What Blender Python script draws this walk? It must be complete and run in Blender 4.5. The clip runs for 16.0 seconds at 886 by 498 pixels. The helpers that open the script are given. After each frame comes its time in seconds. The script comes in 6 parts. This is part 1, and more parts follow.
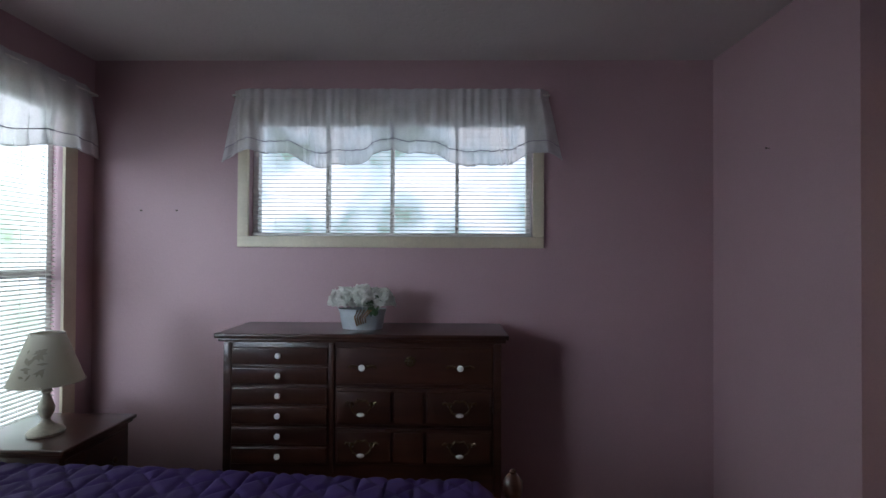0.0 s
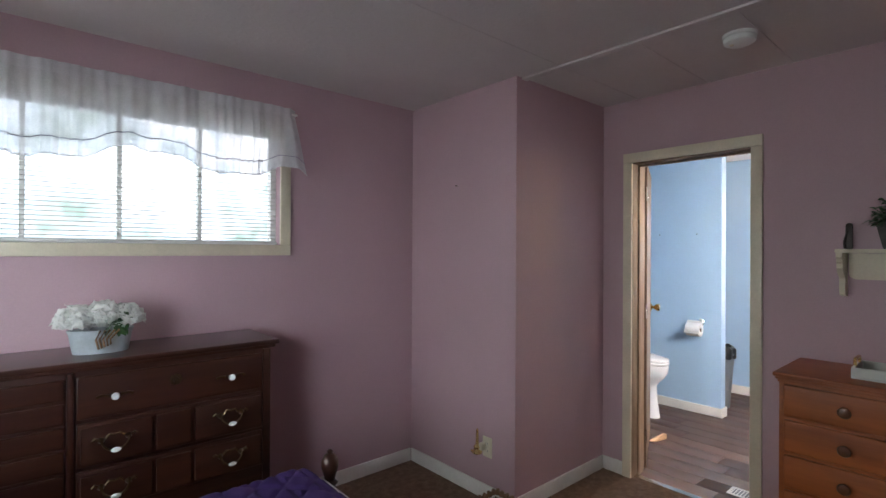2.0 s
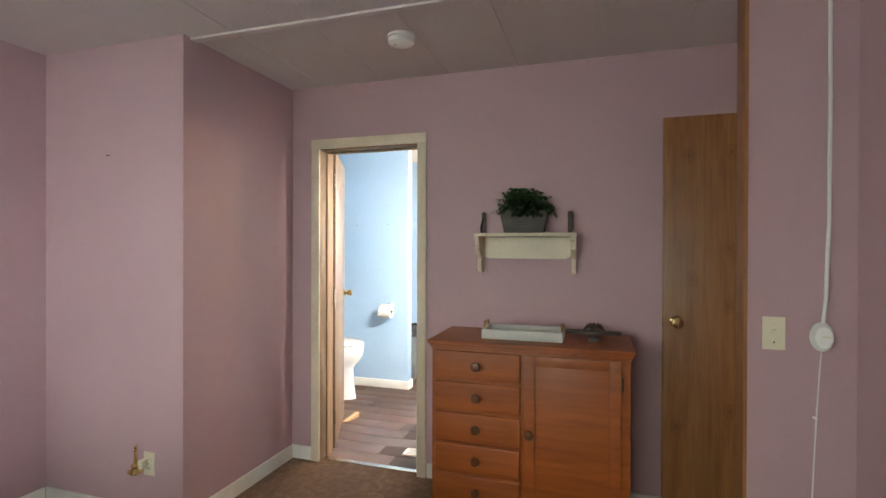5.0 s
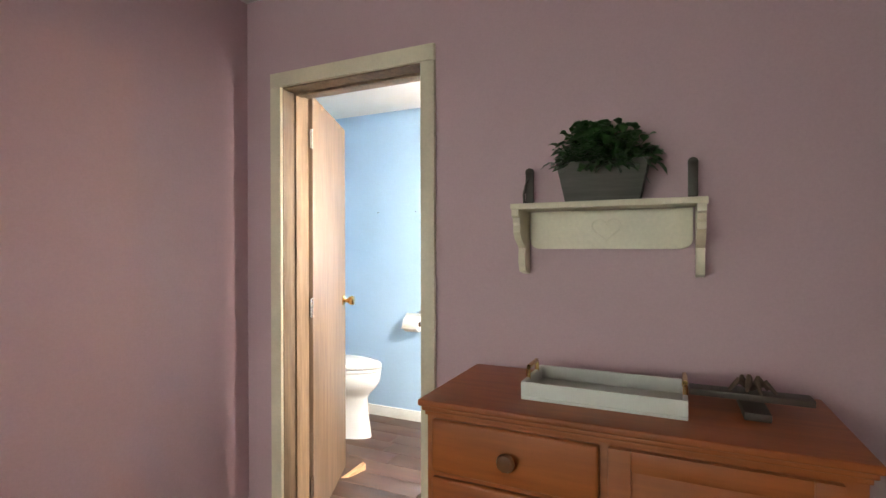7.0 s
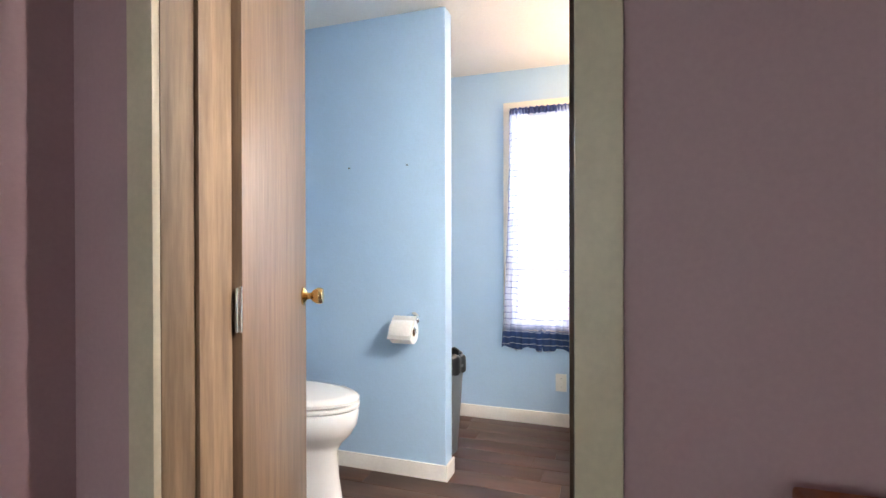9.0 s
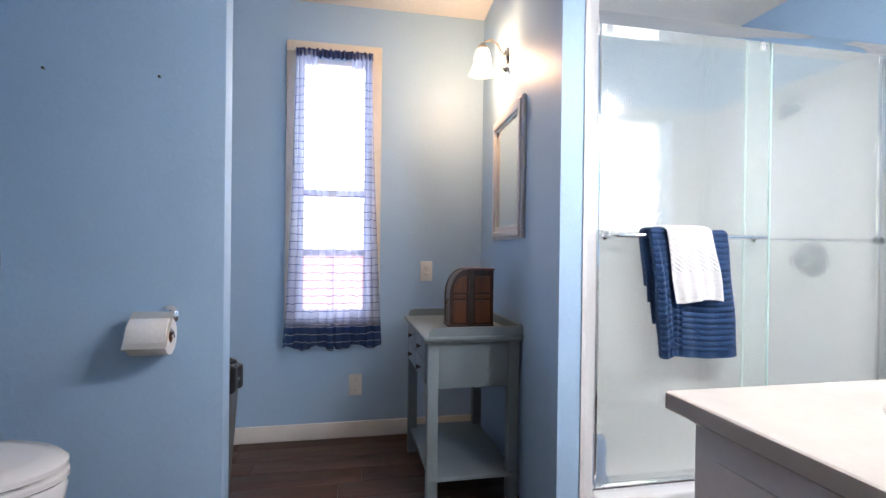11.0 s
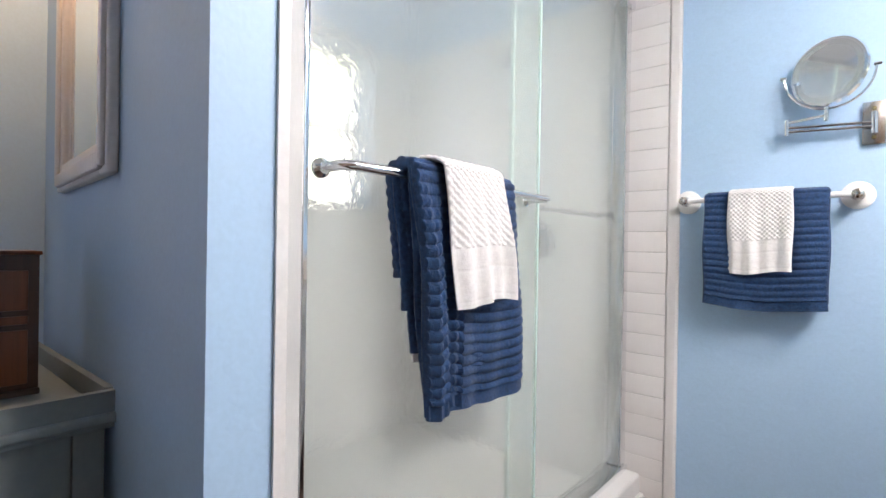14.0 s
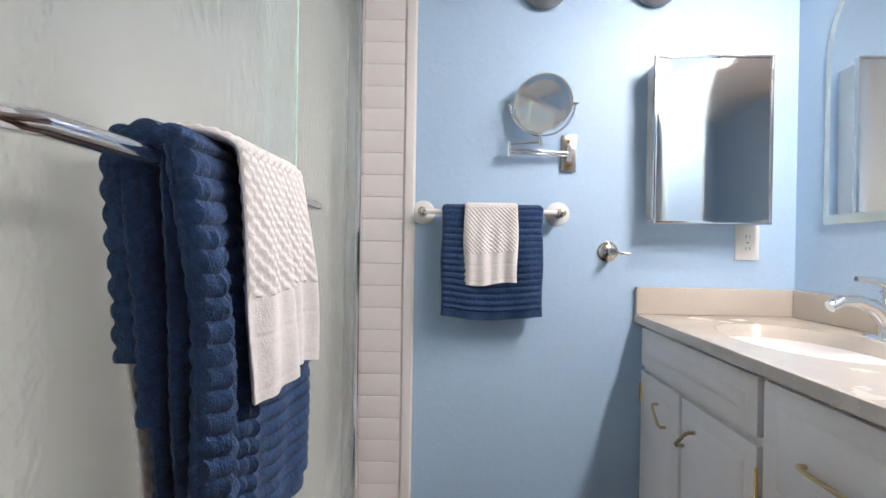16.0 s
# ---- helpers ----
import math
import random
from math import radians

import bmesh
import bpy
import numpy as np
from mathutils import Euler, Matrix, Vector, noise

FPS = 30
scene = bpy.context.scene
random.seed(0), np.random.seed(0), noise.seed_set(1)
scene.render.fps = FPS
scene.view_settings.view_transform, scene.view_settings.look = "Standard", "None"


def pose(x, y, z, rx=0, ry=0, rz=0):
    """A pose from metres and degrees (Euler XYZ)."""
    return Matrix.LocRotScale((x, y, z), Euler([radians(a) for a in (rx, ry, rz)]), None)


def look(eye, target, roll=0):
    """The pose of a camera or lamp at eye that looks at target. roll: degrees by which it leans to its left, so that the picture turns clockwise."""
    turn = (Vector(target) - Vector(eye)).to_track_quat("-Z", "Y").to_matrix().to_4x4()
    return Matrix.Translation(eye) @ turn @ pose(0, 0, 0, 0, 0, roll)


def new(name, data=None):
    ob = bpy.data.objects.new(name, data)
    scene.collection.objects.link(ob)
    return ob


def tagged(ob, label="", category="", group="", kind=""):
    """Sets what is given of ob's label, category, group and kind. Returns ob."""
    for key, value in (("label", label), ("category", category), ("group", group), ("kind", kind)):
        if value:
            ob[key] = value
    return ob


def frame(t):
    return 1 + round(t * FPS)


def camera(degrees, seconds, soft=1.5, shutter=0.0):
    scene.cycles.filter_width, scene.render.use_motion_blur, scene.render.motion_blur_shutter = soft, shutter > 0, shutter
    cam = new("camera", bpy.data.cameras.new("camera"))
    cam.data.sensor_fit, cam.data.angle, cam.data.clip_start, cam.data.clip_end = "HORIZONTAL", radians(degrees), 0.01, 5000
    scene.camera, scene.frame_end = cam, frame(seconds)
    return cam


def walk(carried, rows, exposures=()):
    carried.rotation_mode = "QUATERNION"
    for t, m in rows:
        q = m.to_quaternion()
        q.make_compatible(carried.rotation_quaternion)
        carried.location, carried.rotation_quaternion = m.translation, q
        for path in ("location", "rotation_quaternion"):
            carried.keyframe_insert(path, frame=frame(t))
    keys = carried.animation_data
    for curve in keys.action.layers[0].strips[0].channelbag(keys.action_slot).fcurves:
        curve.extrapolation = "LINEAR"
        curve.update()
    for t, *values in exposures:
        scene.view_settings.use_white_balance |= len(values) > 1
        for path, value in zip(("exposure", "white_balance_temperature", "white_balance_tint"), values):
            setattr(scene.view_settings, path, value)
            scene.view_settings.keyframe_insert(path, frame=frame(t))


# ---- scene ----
cam = camera(84.0, 16.0)
PATH = [
    (0, (0.276, 0.001, 1.352), (0.246, 2.001, 1.375), 0.3),
    (0.5, (0.132, 0.045, 1.386), (0.51, 2.009, 1.395), 0.2),
    (1, (-0.077, 0.043, 1.422), (0.666, 1.9, 1.415), 0.2),
    (1.5, (-0.272, -0.015, 1.433), (0.796, 1.676, 1.424), 0.4),
    (2, (-0.42, -0.091, 1.423), (0.901, 1.411, 1.426), 0.3),
    (2.5, (-0.488, -0.118, 1.417), (1.033, 1.181, 1.419), 0.2),
    (3, (-0.524, -0.122, 1.4), (1.172, 0.938, 1.402), 0.2),
    (3.5, (-0.545, -0.147, 1.39), (1.265, 0.705, 1.392), 0.2),
    (4, (-0.538, -0.178, 1.389), (1.337, 0.518, 1.389), 0.2),
    (4.5, (-0.455, -0.209, 1.374), (1.453, 0.393, 1.371), 0.3),
    (4.7, (-0.373, -0.232, 1.368), (1.538, 0.36, 1.359), 0.2),
    (6.8, (0.806, -0.105, 1.316), (2.63, 0.716, 1.306), -0.1),
    (7, (0.916, -0.041, 1.305), (2.729, 0.803, 1.295), -0.1),
    (7.5, (1.187, 0.179, 1.285), (2.999, 1.025, 1.266), -0.1),
    (7.8, (1.357, 0.297, 1.266), (3.166, 1.15, 1.243), -0.1),
    (8.2, (1.562, 0.452, 1.233), (3.38, 1.287, 1.214), -0.3),
    (10.3, (2.264, 1.106, 1.062), (4.264, 1.096, 1.054), 0.5),
    (10.5, (2.31, 1.134, 1.058), (4.306, 1.006, 1.049), 0.4),
    (11, (2.45, 1.136, 1.023), (4.409, 0.734, 1.013), 0.7),
    (11.5, (2.622, 1.083, 0.991), (4.522, 0.456, 0.98), 0.8),
    (12, (2.767, 1.031, 0.97), (4.594, 0.218, 0.963), 0.8),
    (12.5, (2.929, 0.971, 0.949), (4.669, -0.015, 0.939), 0.7),
    (13, (3.079, 0.878, 0.95), (4.699, -0.293, 0.942), 0.9),
    (13.5, (3.252, 0.745, 0.948), (4.736, -0.596, 0.947), 0.8),
    (14, (3.435, 0.666, 0.944), (4.733, -0.856, 0.938), 0.9),
    (14.5, (3.54, 0.584, 0.937), (4.559, -1.137, 0.949), 1.1),
    (15, (3.651, 0.499, 0.94), (4.338, -1.379, 0.945), 1.0),
    (15.5, (3.717, 0.466, 0.964), (4.081, -1.501, 0.983), 1.1),
    (16, (3.784, 0.473, 0.997), (3.838, -1.526, 0.989), 0.9),
]
walk(cam, [(t, look(eye, target, roll)) for t, eye, target, roll in PATH],
     [(0.0, -0.68, 6000, 15), (1.0, -0.2, 6150, 14), (2.0, 0.3, 6350, 15), (3.5, 1.05, 7050, 12), (7.0, 1.25, 7100, 10), (8.2, 1.1, 7100, 11), (10.3, -0.60, 5950, 17), (13.5, -0.80, 6300, 18), (16.0, -1.2, 6550, 19)])

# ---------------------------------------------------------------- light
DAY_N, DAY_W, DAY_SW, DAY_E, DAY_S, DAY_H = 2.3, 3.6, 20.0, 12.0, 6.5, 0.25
VANITY_W, SCONCE_W = 78.0, 25.0
world = bpy.data.worlds.new("world")
scene.world = world
world.use_nodes = True
sky = world.node_tree.nodes.new("ShaderNodeTexSky")
sky.sky_type, sky.sun_disc = "NISHITA", False
sky.sun_elevation, sky.sun_rotation = radians(42), radians(100)
world.node_tree.links.new(sky.outputs[0], world.node_tree.nodes["Background"].inputs[0])
world.node_tree.nodes["Background"].inputs[1].default_value = 0.1


def bulb(name, at, watts, colour, radius=0.03):
    lamp = bpy.data.lights.new(name, "POINT")
    lamp.energy, lamp.color, lamp.shadow_soft_size = watts, colour, radius
    ob = new(name, lamp)
    ob.location = at
    return ob


# ---------------------------------------------------------------- materials
def tree(name):
    m = bpy.data.materials.new(name)
    m.use_nodes = True
    return m, m.node_tree.nodes, m.node_tree.links, m.node_tree.nodes["Principled BSDF"]


def socket(b, name, value):
    b.inputs[name].default_value = value


def coords(n, l, scale=(1, 1, 1)):
    tc, mp = n.new("ShaderNodeTexCoord"), n.new("ShaderNodeMapping")
    mp.inputs["Scale"].default_value = scale
    l.new(tc.outputs["Object"], mp.inputs["Vector"])
    return mp.outputs[0]


def noise_tex(n, l, vec, scale, detail=4, rough=0.55):
    t = n.new("ShaderNodeTexNoise")
    t.inputs["Scale"].default_value, t.inputs["Detail"].default_value, t.inputs["Roughness"].default_value = scale, detail, rough
    l.new(vec, t.inputs["Vector"])
    return t.outputs["Fac"]


def ramp(n, l, fac, stops):
    r = n.new("ShaderNodeValToRGB")
    e = r.color_ramp.elements
    while len(e) < len(stops):
        e.new(0.5)
    for k, (p, c) in zip(e, stops):
        k.position, k.color = p, (*c, 1)
    l.new(fac, r.inputs[0])
    return r.outputs[0]


def mix(n, l, a, b, fac, kind="MIX"):
    x = n.new("ShaderNodeMix")
    x.data_type, x.blend_type = "RGBA", kind
    for s, v in ((x.inputs[6], a), (x.inputs[7], b), (x.inputs[0], fac)):
        if isinstance(v, (int, float)):
            s.default_value = v
        elif isinstance(v, tuple):
            s.default_value = (*v, 1)
        else:
            l.new(v, s)
    return x.outputs[2]


def bump(n, l, b, height, strength, distance=0.002):
    u = n.new("ShaderNodeBump")
    u.inputs["Strength"].default_value, u.inputs["Distance"].default_value = strength, distance
    l.new(height, u.inputs["Height"])
    l.new(u.outputs[0], b.inputs["Normal"])


def plain(name, col, rough=0.5, metal=0.0, var=0.12, scale=3.0, fine=90.0, bumps=0.15, coat=0.0, random_tone=0.0):
    """A surface with broad and fine variation of tone, gloss and relief."""
    m, n, l, b = tree(name)
    v = coords(n, l)
    big, small = noise_tex(n, l, v, scale), noise_tex(n, l, v, fine, 3)
    lo, hi = tuple(c * (1 - var) for c in col), tuple(min(1, c * (1 + var)) for c in col)
    c = ramp(n, l, big, [(0.3, lo), (0.7, hi)])
    c2 = ramp(n, l, small, [(0.3, tuple([1 - var * 0.6] * 3)), (0.7, (1, 1, 1))])
    c = mix(n, l, c, c2, 1.0, "MULTIPLY")
    if random_tone:
        oi = n.new("ShaderNodeObjectInfo")
        c3 = ramp(n, l, oi.outputs["Random"], [(0, tuple([1 - random_tone] * 3)), (1, (1, 1, 1))])
        c = mix(n, l, c, c3, 1.0, "MULTIPLY")
    l.new(c, b.inputs["Base Color"])
    rr = ramp(n, l, big, [(0.25, tuple([max(0.02, rough - 0.08)] * 3)), (0.75, tuple([min(1, rough + 0.08)] * 3))])
    l.new(rr, b.inputs["Roughness"])
    socket(b, "Metallic", metal)
    socket(b, "Coat Weight", coat)
    if bumps:
        bump(n, l, b, small, bumps)
    return m


def wood(name, dark, light, axis="z", grain=26.0, rough=0.4, coat=0.2, knots=0.0, random_tone=0.0):
    """Wood with the grain along one axis."""
    m, n, l, b = tree(name)
    s = {"x": (0.07, 1, 1), "y": (1, 0.07, 1), "z": (1, 1, 0.07)}[axis]
    v = coords(n, l, s)
    if random_tone:
        oi, ad = n.new("ShaderNodeObjectInfo"), n.new("ShaderNodeVectorMath")
        ad.operation = "MULTIPLY_ADD"
        l.new(oi.outputs["Random"], ad.inputs[0])
        ad.inputs[1].default_value = (7, 5, 3)
        l.new(v, ad.inputs[2])
        v = ad.outputs[0]
    g1, g2, g3 = noise_tex(n, l, v, grain, 6, 0.65), noise_tex(n, l, v, grain * 5, 3), noise_tex(n, l, v, grain * 0.16, 3)
    c = ramp(n, l, g1, [(0.32, dark), (0.5, tuple((p + q) / 2 for p, q in zip(dark, light))), (0.7, light)])
    c = mix(n, l, c, ramp(n, l, g2, [(0.35, (0.72, 0.7, 0.68)), (0.6, (1, 1, 1))]), 0.7, "MULTIPLY")
    c = mix(n, l, c, ramp(n, l, g3, [(0.35, (0.7, 0.7, 0.7)), (0.65, (1, 1, 1))]), 0.8, "MULTIPLY")
    if knots:
        vo = n.new("ShaderNodeTexVoronoi")
        vo.voronoi_dimensions = "2D"
        vo.inputs["Scale"].default_value = 4.2
        mp, sp, cb = coords(n, l, (1, 1, 0.6)), n.new("ShaderNodeSeparateXYZ"), n.new("ShaderNodeCombineXYZ")
        l.new(mp, sp.inputs[0])
        l.new(sp.outputs["Y"], cb.inputs["X"])
        l.new(sp.outputs["Z"], cb.inputs["Y"])
        wob = mix(n, l, cb.outputs[0], noise_tex(n, l, v, 9, 3), 0.05, "ADD")
        l.new(wob, vo.inputs["Vector"])
        c = mix(n, l, c, ramp(n, l, vo.outputs["Distance"], [(0.02, (0.4, 0.32, 0.26)), (0.06, (0.9, 0.86, 0.82)), (0.08, (0.65, 0.6, 0.55)), (0.12, (1, 1, 1))]), knots, "MULTIPLY")
    if random_tone:
        c = mix(n, l, c, ramp(n, l, oi.outputs["Random"], [(0, tuple([1 - random_tone] * 3)), (1, (1, 1, 1))]), 1.0, "MULTIPLY")
    l.new(c, b.inputs["Base Color"])
    socket(b, "Roughness", rough)
    socket(b, "Coat Weight", coat)
    socket(b, "Coat Roughness", 0.2)
    bump(n, l, b, g2, 0.12, 0.001)
    return m


def textured_paint(name, col, relief=0.35, rough=0.42):
    """Rolled wall paint with an orange-peel relief."""
    m, n, l, b = tree(name)
    v = coords(n, l)
    big, mid, fine = noise_tex(n, l, v, 1.3), noise_tex(n, l, v, 38, 2, 0.4), noise_tex(n, l, v, 130, 2)
    c = ramp(n, l, big, [(0.3, tuple(k * 0.95 for k in col)), (0.7, tuple(min(1, k * 1.03) for k in col))])
    c = mix(n, l, c, ramp(n, l, fine, [(0.3, (0.95, 0.95, 0.95)), (0.7, (1, 1, 1))]), 1.0, "MULTIPLY")
    l.new(c, b.inputs["Base Color"])
    socket(b, "Roughness", rough)
    h = ramp(n, l, mid, [(0.52, (0, 0, 0)), (0.72, (1, 1, 1))])
    bump(n, l, b, h, relief, 0.0025)
    return m


def glow(name, stops, strength, scale, low=None):
    """A bright view outdoors, out of focus, behind a window; also the glow added past the passage."""
    m, n, l, b = tree(name)
    n.remove(b)
    e = n.new("ShaderNodeEmission")
    v = coords(n, l)
    c = ramp(n, l, noise_tex(n, l, v, scale, 3), stops)
    if low:
        sx, edge = n.new("ShaderNodeSeparateXYZ"), n.new("ShaderNodeMapRange")
        l.new(v, sx.inputs[0])
        l.new(sx.outputs["Z"], edge.inputs["Value"])
        edge.inputs["From Min"].default_value, edge.inputs["From Max"].default_value = low[0] + 0.02, low[0] - 0.02
        c = mix(n, l, c, low[1], edge.outputs[0])
    l.new(c, e.inputs[0])
    e.inputs[1].default_value = strength
    l.new(e.outputs[0], n["Material Output"].inputs[0])
    return m


def sheer(name, col, clear, stripe=None):
    """Thin woven cloth that lets light through; stripe: (spacing, colour, clearness from the top, and at the hem)."""
    m, n, l, b = tree(name)
    n.remove(b)
    tr, tl, df = n.new("ShaderNodeBsdfTransparent"), n.new("ShaderNodeBsdfTranslucent"), n.new("ShaderNodeBsdfDiffuse")
    m1, m2 = n.new("ShaderNodeMixShader"), n.new("ShaderNodeMixShader")
    v = coords(n, l)
    weave = noise_tex(n, l, v, 260, 2)
    c = ramp(n, l, weave, [(0.3, tuple(k * 0.85 for k in col)), (0.7, col)])
    fac = ramp(n, l, noise_tex(n, l, v, 7, 3), [(0.3, tuple([1 - clear - 0.08] * 3)), (0.7, tuple([1 - clear + 0.08] * 3))])
    if stripe:
        step, scol, z_full, z_hem = stripe
        sx = n.new("ShaderNodeSeparateXYZ")
        l.new(v, sx.inputs[0])
        mod = n.new("ShaderNodeMath")
        mod.operation = "PINGPONG"
        mod.inputs[1].default_value = step
        wob = n.new("ShaderNodeMath")
        wob.operation = "MULTIPLY_ADD"
        wob.inputs[1].default_value = 0.022
        l.new(noise_tex(n, l, v, 16, 2), wob.inputs[0])
        l.new(sx.outputs["Z"], wob.inputs[2])
        l.new(wob.outputs[0], mod.inputs[0])
        line = n.new("ShaderNodeMath")
        line.operation = "LESS_THAN"
        line.inputs[1].default_value = step * 0.085
        l.new(mod.outputs[0], line.inputs[0])
        below = n.new("ShaderNodeMath")
        below.operation = "LESS_THAN"
        below.inputs[1].default_value = z_full
        l.new(sx.outputs["Z"], below.inputs[0])
        both = n.new("ShaderNodeMath")
        both.operation = "MULTIPLY"
        l.new(line.outputs[0], both.inputs[0])
        l.new(below.outputs[0], both.inputs[1])
        hem = n.new("ShaderNodeMapRange")
        hem.inputs["From Min"].default_value, hem.inputs["From Max"].default_value = z_hem + 0.03, z_hem - 0.03
        l.new(sx.outputs["Z"], hem.inputs["Value"])
        c = mix(n, l, c, scol, both.outputs[0])
        c = mix(n, l, c, (0.032, 0.066, 0.18), hem.outputs[0])
        dash = n.new("ShaderNodeMath")
        dash.operation = "MULTIPLY"
        l.new(both.outputs[0], dash.inputs[0])
        l.new(hem.outputs[0], dash.inputs[1])
        c = mix(n, l, c, (0.42, 0.47, 0.58), dash.outputs[0])
        thick = n.new("ShaderNodeMath")
        thick.operation = "MAXIMUM"
        l.new(both.outputs[0], thick.inputs[0])
        l.new(hem.outputs[0], thick.inputs[1])
        lift = n.new("ShaderNodeMath")
        lift.operation = "MULTIPLY"
        lift.inputs[1].default_value = 0.8
        l.new(thick.outputs[0], lift.inputs[0])
        top = n.new("ShaderNodeMath")
        top.operation = "MAXIMUM"
        l.new(fac, top.inputs[0])
        l.new(lift.outputs[0], top.inputs[1])
        fac = top.outputs[0]
    l.new(c, tl.inputs[0])
    l.new(c, df.inputs[0])
    m1.inputs[0].default_value = 0.5
    l.new(tl.outputs[0], m1.inputs[1])
    l.new(df.outputs[0], m1.inputs[2])
    l.new(fac, m2.inputs[0])
    l.new(tr.outputs[0], m2.inputs[1])
    l.new(m1.outputs[0], m2.inputs[2])
    l.new(m2.outputs[0], n["Material Output"].inputs[0])
    return m


def glass(name, rough, col=(1, 1, 1), relief=0.0):
    m, n, l, b = tree(name)
    socket(b, "Base Color", (*col, 1))
    socket(b, "Transmission Weight", 1.0)
    socket(b, "Roughness", rough)
    socket(b, "IOR", 1.45)
    if relief:
        v = coords(n, l)
        h1, h2 = noise_tex(n, l, v, 45, 2), noise_tex(n, l, v, 14, 2)
        bump(n, l, b, mix(n, l, h1, h2, 0.4), relief, 0.004)
    return m


def pebbled(name, rough, col, relief, milk):
    """Obscured glass, whitened by its rough back."""
    m = glass(name, rough, col, relief)
    n, l = m.node_tree.nodes, m.node_tree.links
    b = n["Principled BSDF"]
    tl, df, m1, m2 = n.new("ShaderNodeBsdfTranslucent"), n.new("ShaderNodeBsdfDiffuse"), n.new("ShaderNodeMixShader"), n.new("ShaderNodeMixShader")
    for k in (tl, df):
        k.inputs[0].default_value = (0.72, 0.79, 0.77, 1)
    l.new(tl.outputs[0], m1.inputs[1])
    l.new(df.outputs[0], m1.inputs[2])
    m2.inputs[0].default_value = milk
    l.new(b.outputs[0], m2.inputs[1])
    l.new(m1.outputs[0], m2.inputs[2])
    l.new(m2.outputs[0], n["Material Output"].inputs[0])
    return m


def translucent(name, col, share=0.4, rough=0.5):
    m, n, l, b = tree(name)
    v = coords(n, l)
    c = ramp(n, l, noise_tex(n, l, v, 9), [(0.3, tuple(k * 0.93 for k in col)), (0.7, col)])
    l.new(c, b.inputs["Base Color"])
    socket(b, "Roughness", rough)
    tl, mx = n.new("ShaderNodeBsdfTranslucent"), n.new("ShaderNodeMixShader")
    l.new(c, tl.inputs[0])
    mx.inputs[0].default_value = share
    l.new(b.outputs[0], mx.inputs[1])
    l.new(tl.outputs[0], mx.inputs[2])
    l.new(mx.outputs[0], n["Material Output"].inputs[0])
    return m


def shining(name, col, strength):
    m, n, l, b = tree(name)
    socket(b, "Base Color", (*col, 1))
    socket(b, "Roughness", 0.3)
    socket(b, "Emission Color", (*col, 1))
    socket(b, "Emission Strength", strength)
    return m


def terry(name, col, relief=1.0, spread=0.4):
    """Looped pile towelling."""
    m, n, l, b = tree(name)
    v = coords(n, l)
    f1, f2, f3 = noise_tex(n, l, v, 420, 2), noise_tex(n, l, v, 120, 3), noise_tex(n, l, v, 11, 3)
    c = ramp(n, l, f2, [(0.3, tuple(k * (1 - spread) for k in col)), (0.7, tuple(min(1, k * (1 + spread * 0.35)) for k in col))])
    c = mix(n, l, c, ramp(n, l, f3, [(0.3, (0.85, 0.85, 0.85)), (0.7, (1, 1, 1))]), 1.0, "MULTIPLY")
    l.new(c, b.inputs["Base Color"])
    socket(b, "Roughness", 0.95)
    socket(b, "Sheen Weight", 0.08)
    bump(n, l, b, mix(n, l, f1, f2, 0.5), relief, 0.004)
    return m


def carpet_mat():
    m, n, l, b = tree("cut pile carpet")
    v = coords(n, l)
    f1, f2, f3 = noise_tex(n, l, v, 260, 3), noise_tex(n, l, v, 24, 5, 0.7), noise_tex(n, l, v, 3, 3)
    c = ramp(n, l, f2, [(0.3, (0.18, 0.105, 0.066)), (0.5, (0.27, 0.165, 0.108)), (0.72, (0.37, 0.24, 0.165))])
    c = mix(n, l, c, ramp(n, l, f1, [(0.3, (0.55, 0.55, 0.55)), (0.7, (1, 1, 1))]), 0.9, "MULTIPLY")
    c = mix(n, l, c, ramp(n, l, f3, [(0.3, (0.8, 0.8, 0.8)), (0.7, (1, 1, 1))]), 0.8, "MULTIPLY")
    l.new(c, b.inputs["Base Color"])
    socket(b, "Roughness", 1.0)
    bump(n, l, b, mix(n, l, f1, f2, 0.5), 1.0, 0.01)
    return m


PINK = textured_paint("faded mauve wall paint", (0.50, 0.328, 0.36), 0.12, 0.55)
BLUE = textured_paint("sky blue wall paint", (0.41, 0.59, 0.79), 0.13, 0.5)
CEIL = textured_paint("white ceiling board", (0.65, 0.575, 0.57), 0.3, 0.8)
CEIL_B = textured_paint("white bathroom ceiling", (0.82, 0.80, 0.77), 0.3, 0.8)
CREAM = plain("cream trim paint", (0.71, 0.62, 0.47), 0.4, bumps=0.06)
CREAMB = plain("off-white window paint", (0.74, 0.68, 0.60), 0.4, bumps=0.06)
BASEB = plain("white baseboard paint", (0.80, 0.78, 0.74), 0.4, bumps=0.05)
WHITE = plain("white gloss paint", (0.80, 0.79, 0.77), 0.35, bumps=0.05)
VAN = plain("white painted cabinet", (0.78, 0.78, 0.78), 0.38, bumps=0.08, var=0.06)
MARBLE = plain("cultured marble", (0.53, 0.49, 0.435), 0.22, bumps=0.02, var=0.05, scale=6, coat=0.4)
CARPET = carpet_mat()
PLANK = wood("grey-brown vinyl plank", (0.046, 0.019, 0.011), (0.125, 0.057, 0.034), "y", 22, 0.5, 0.0, random_tone=0.28)
DOORW = wood("limed oak veneer", (0.135, 0.080, 0.048), (0.255, 0.168, 0.108), "z", 30, 0.45, 0.1)
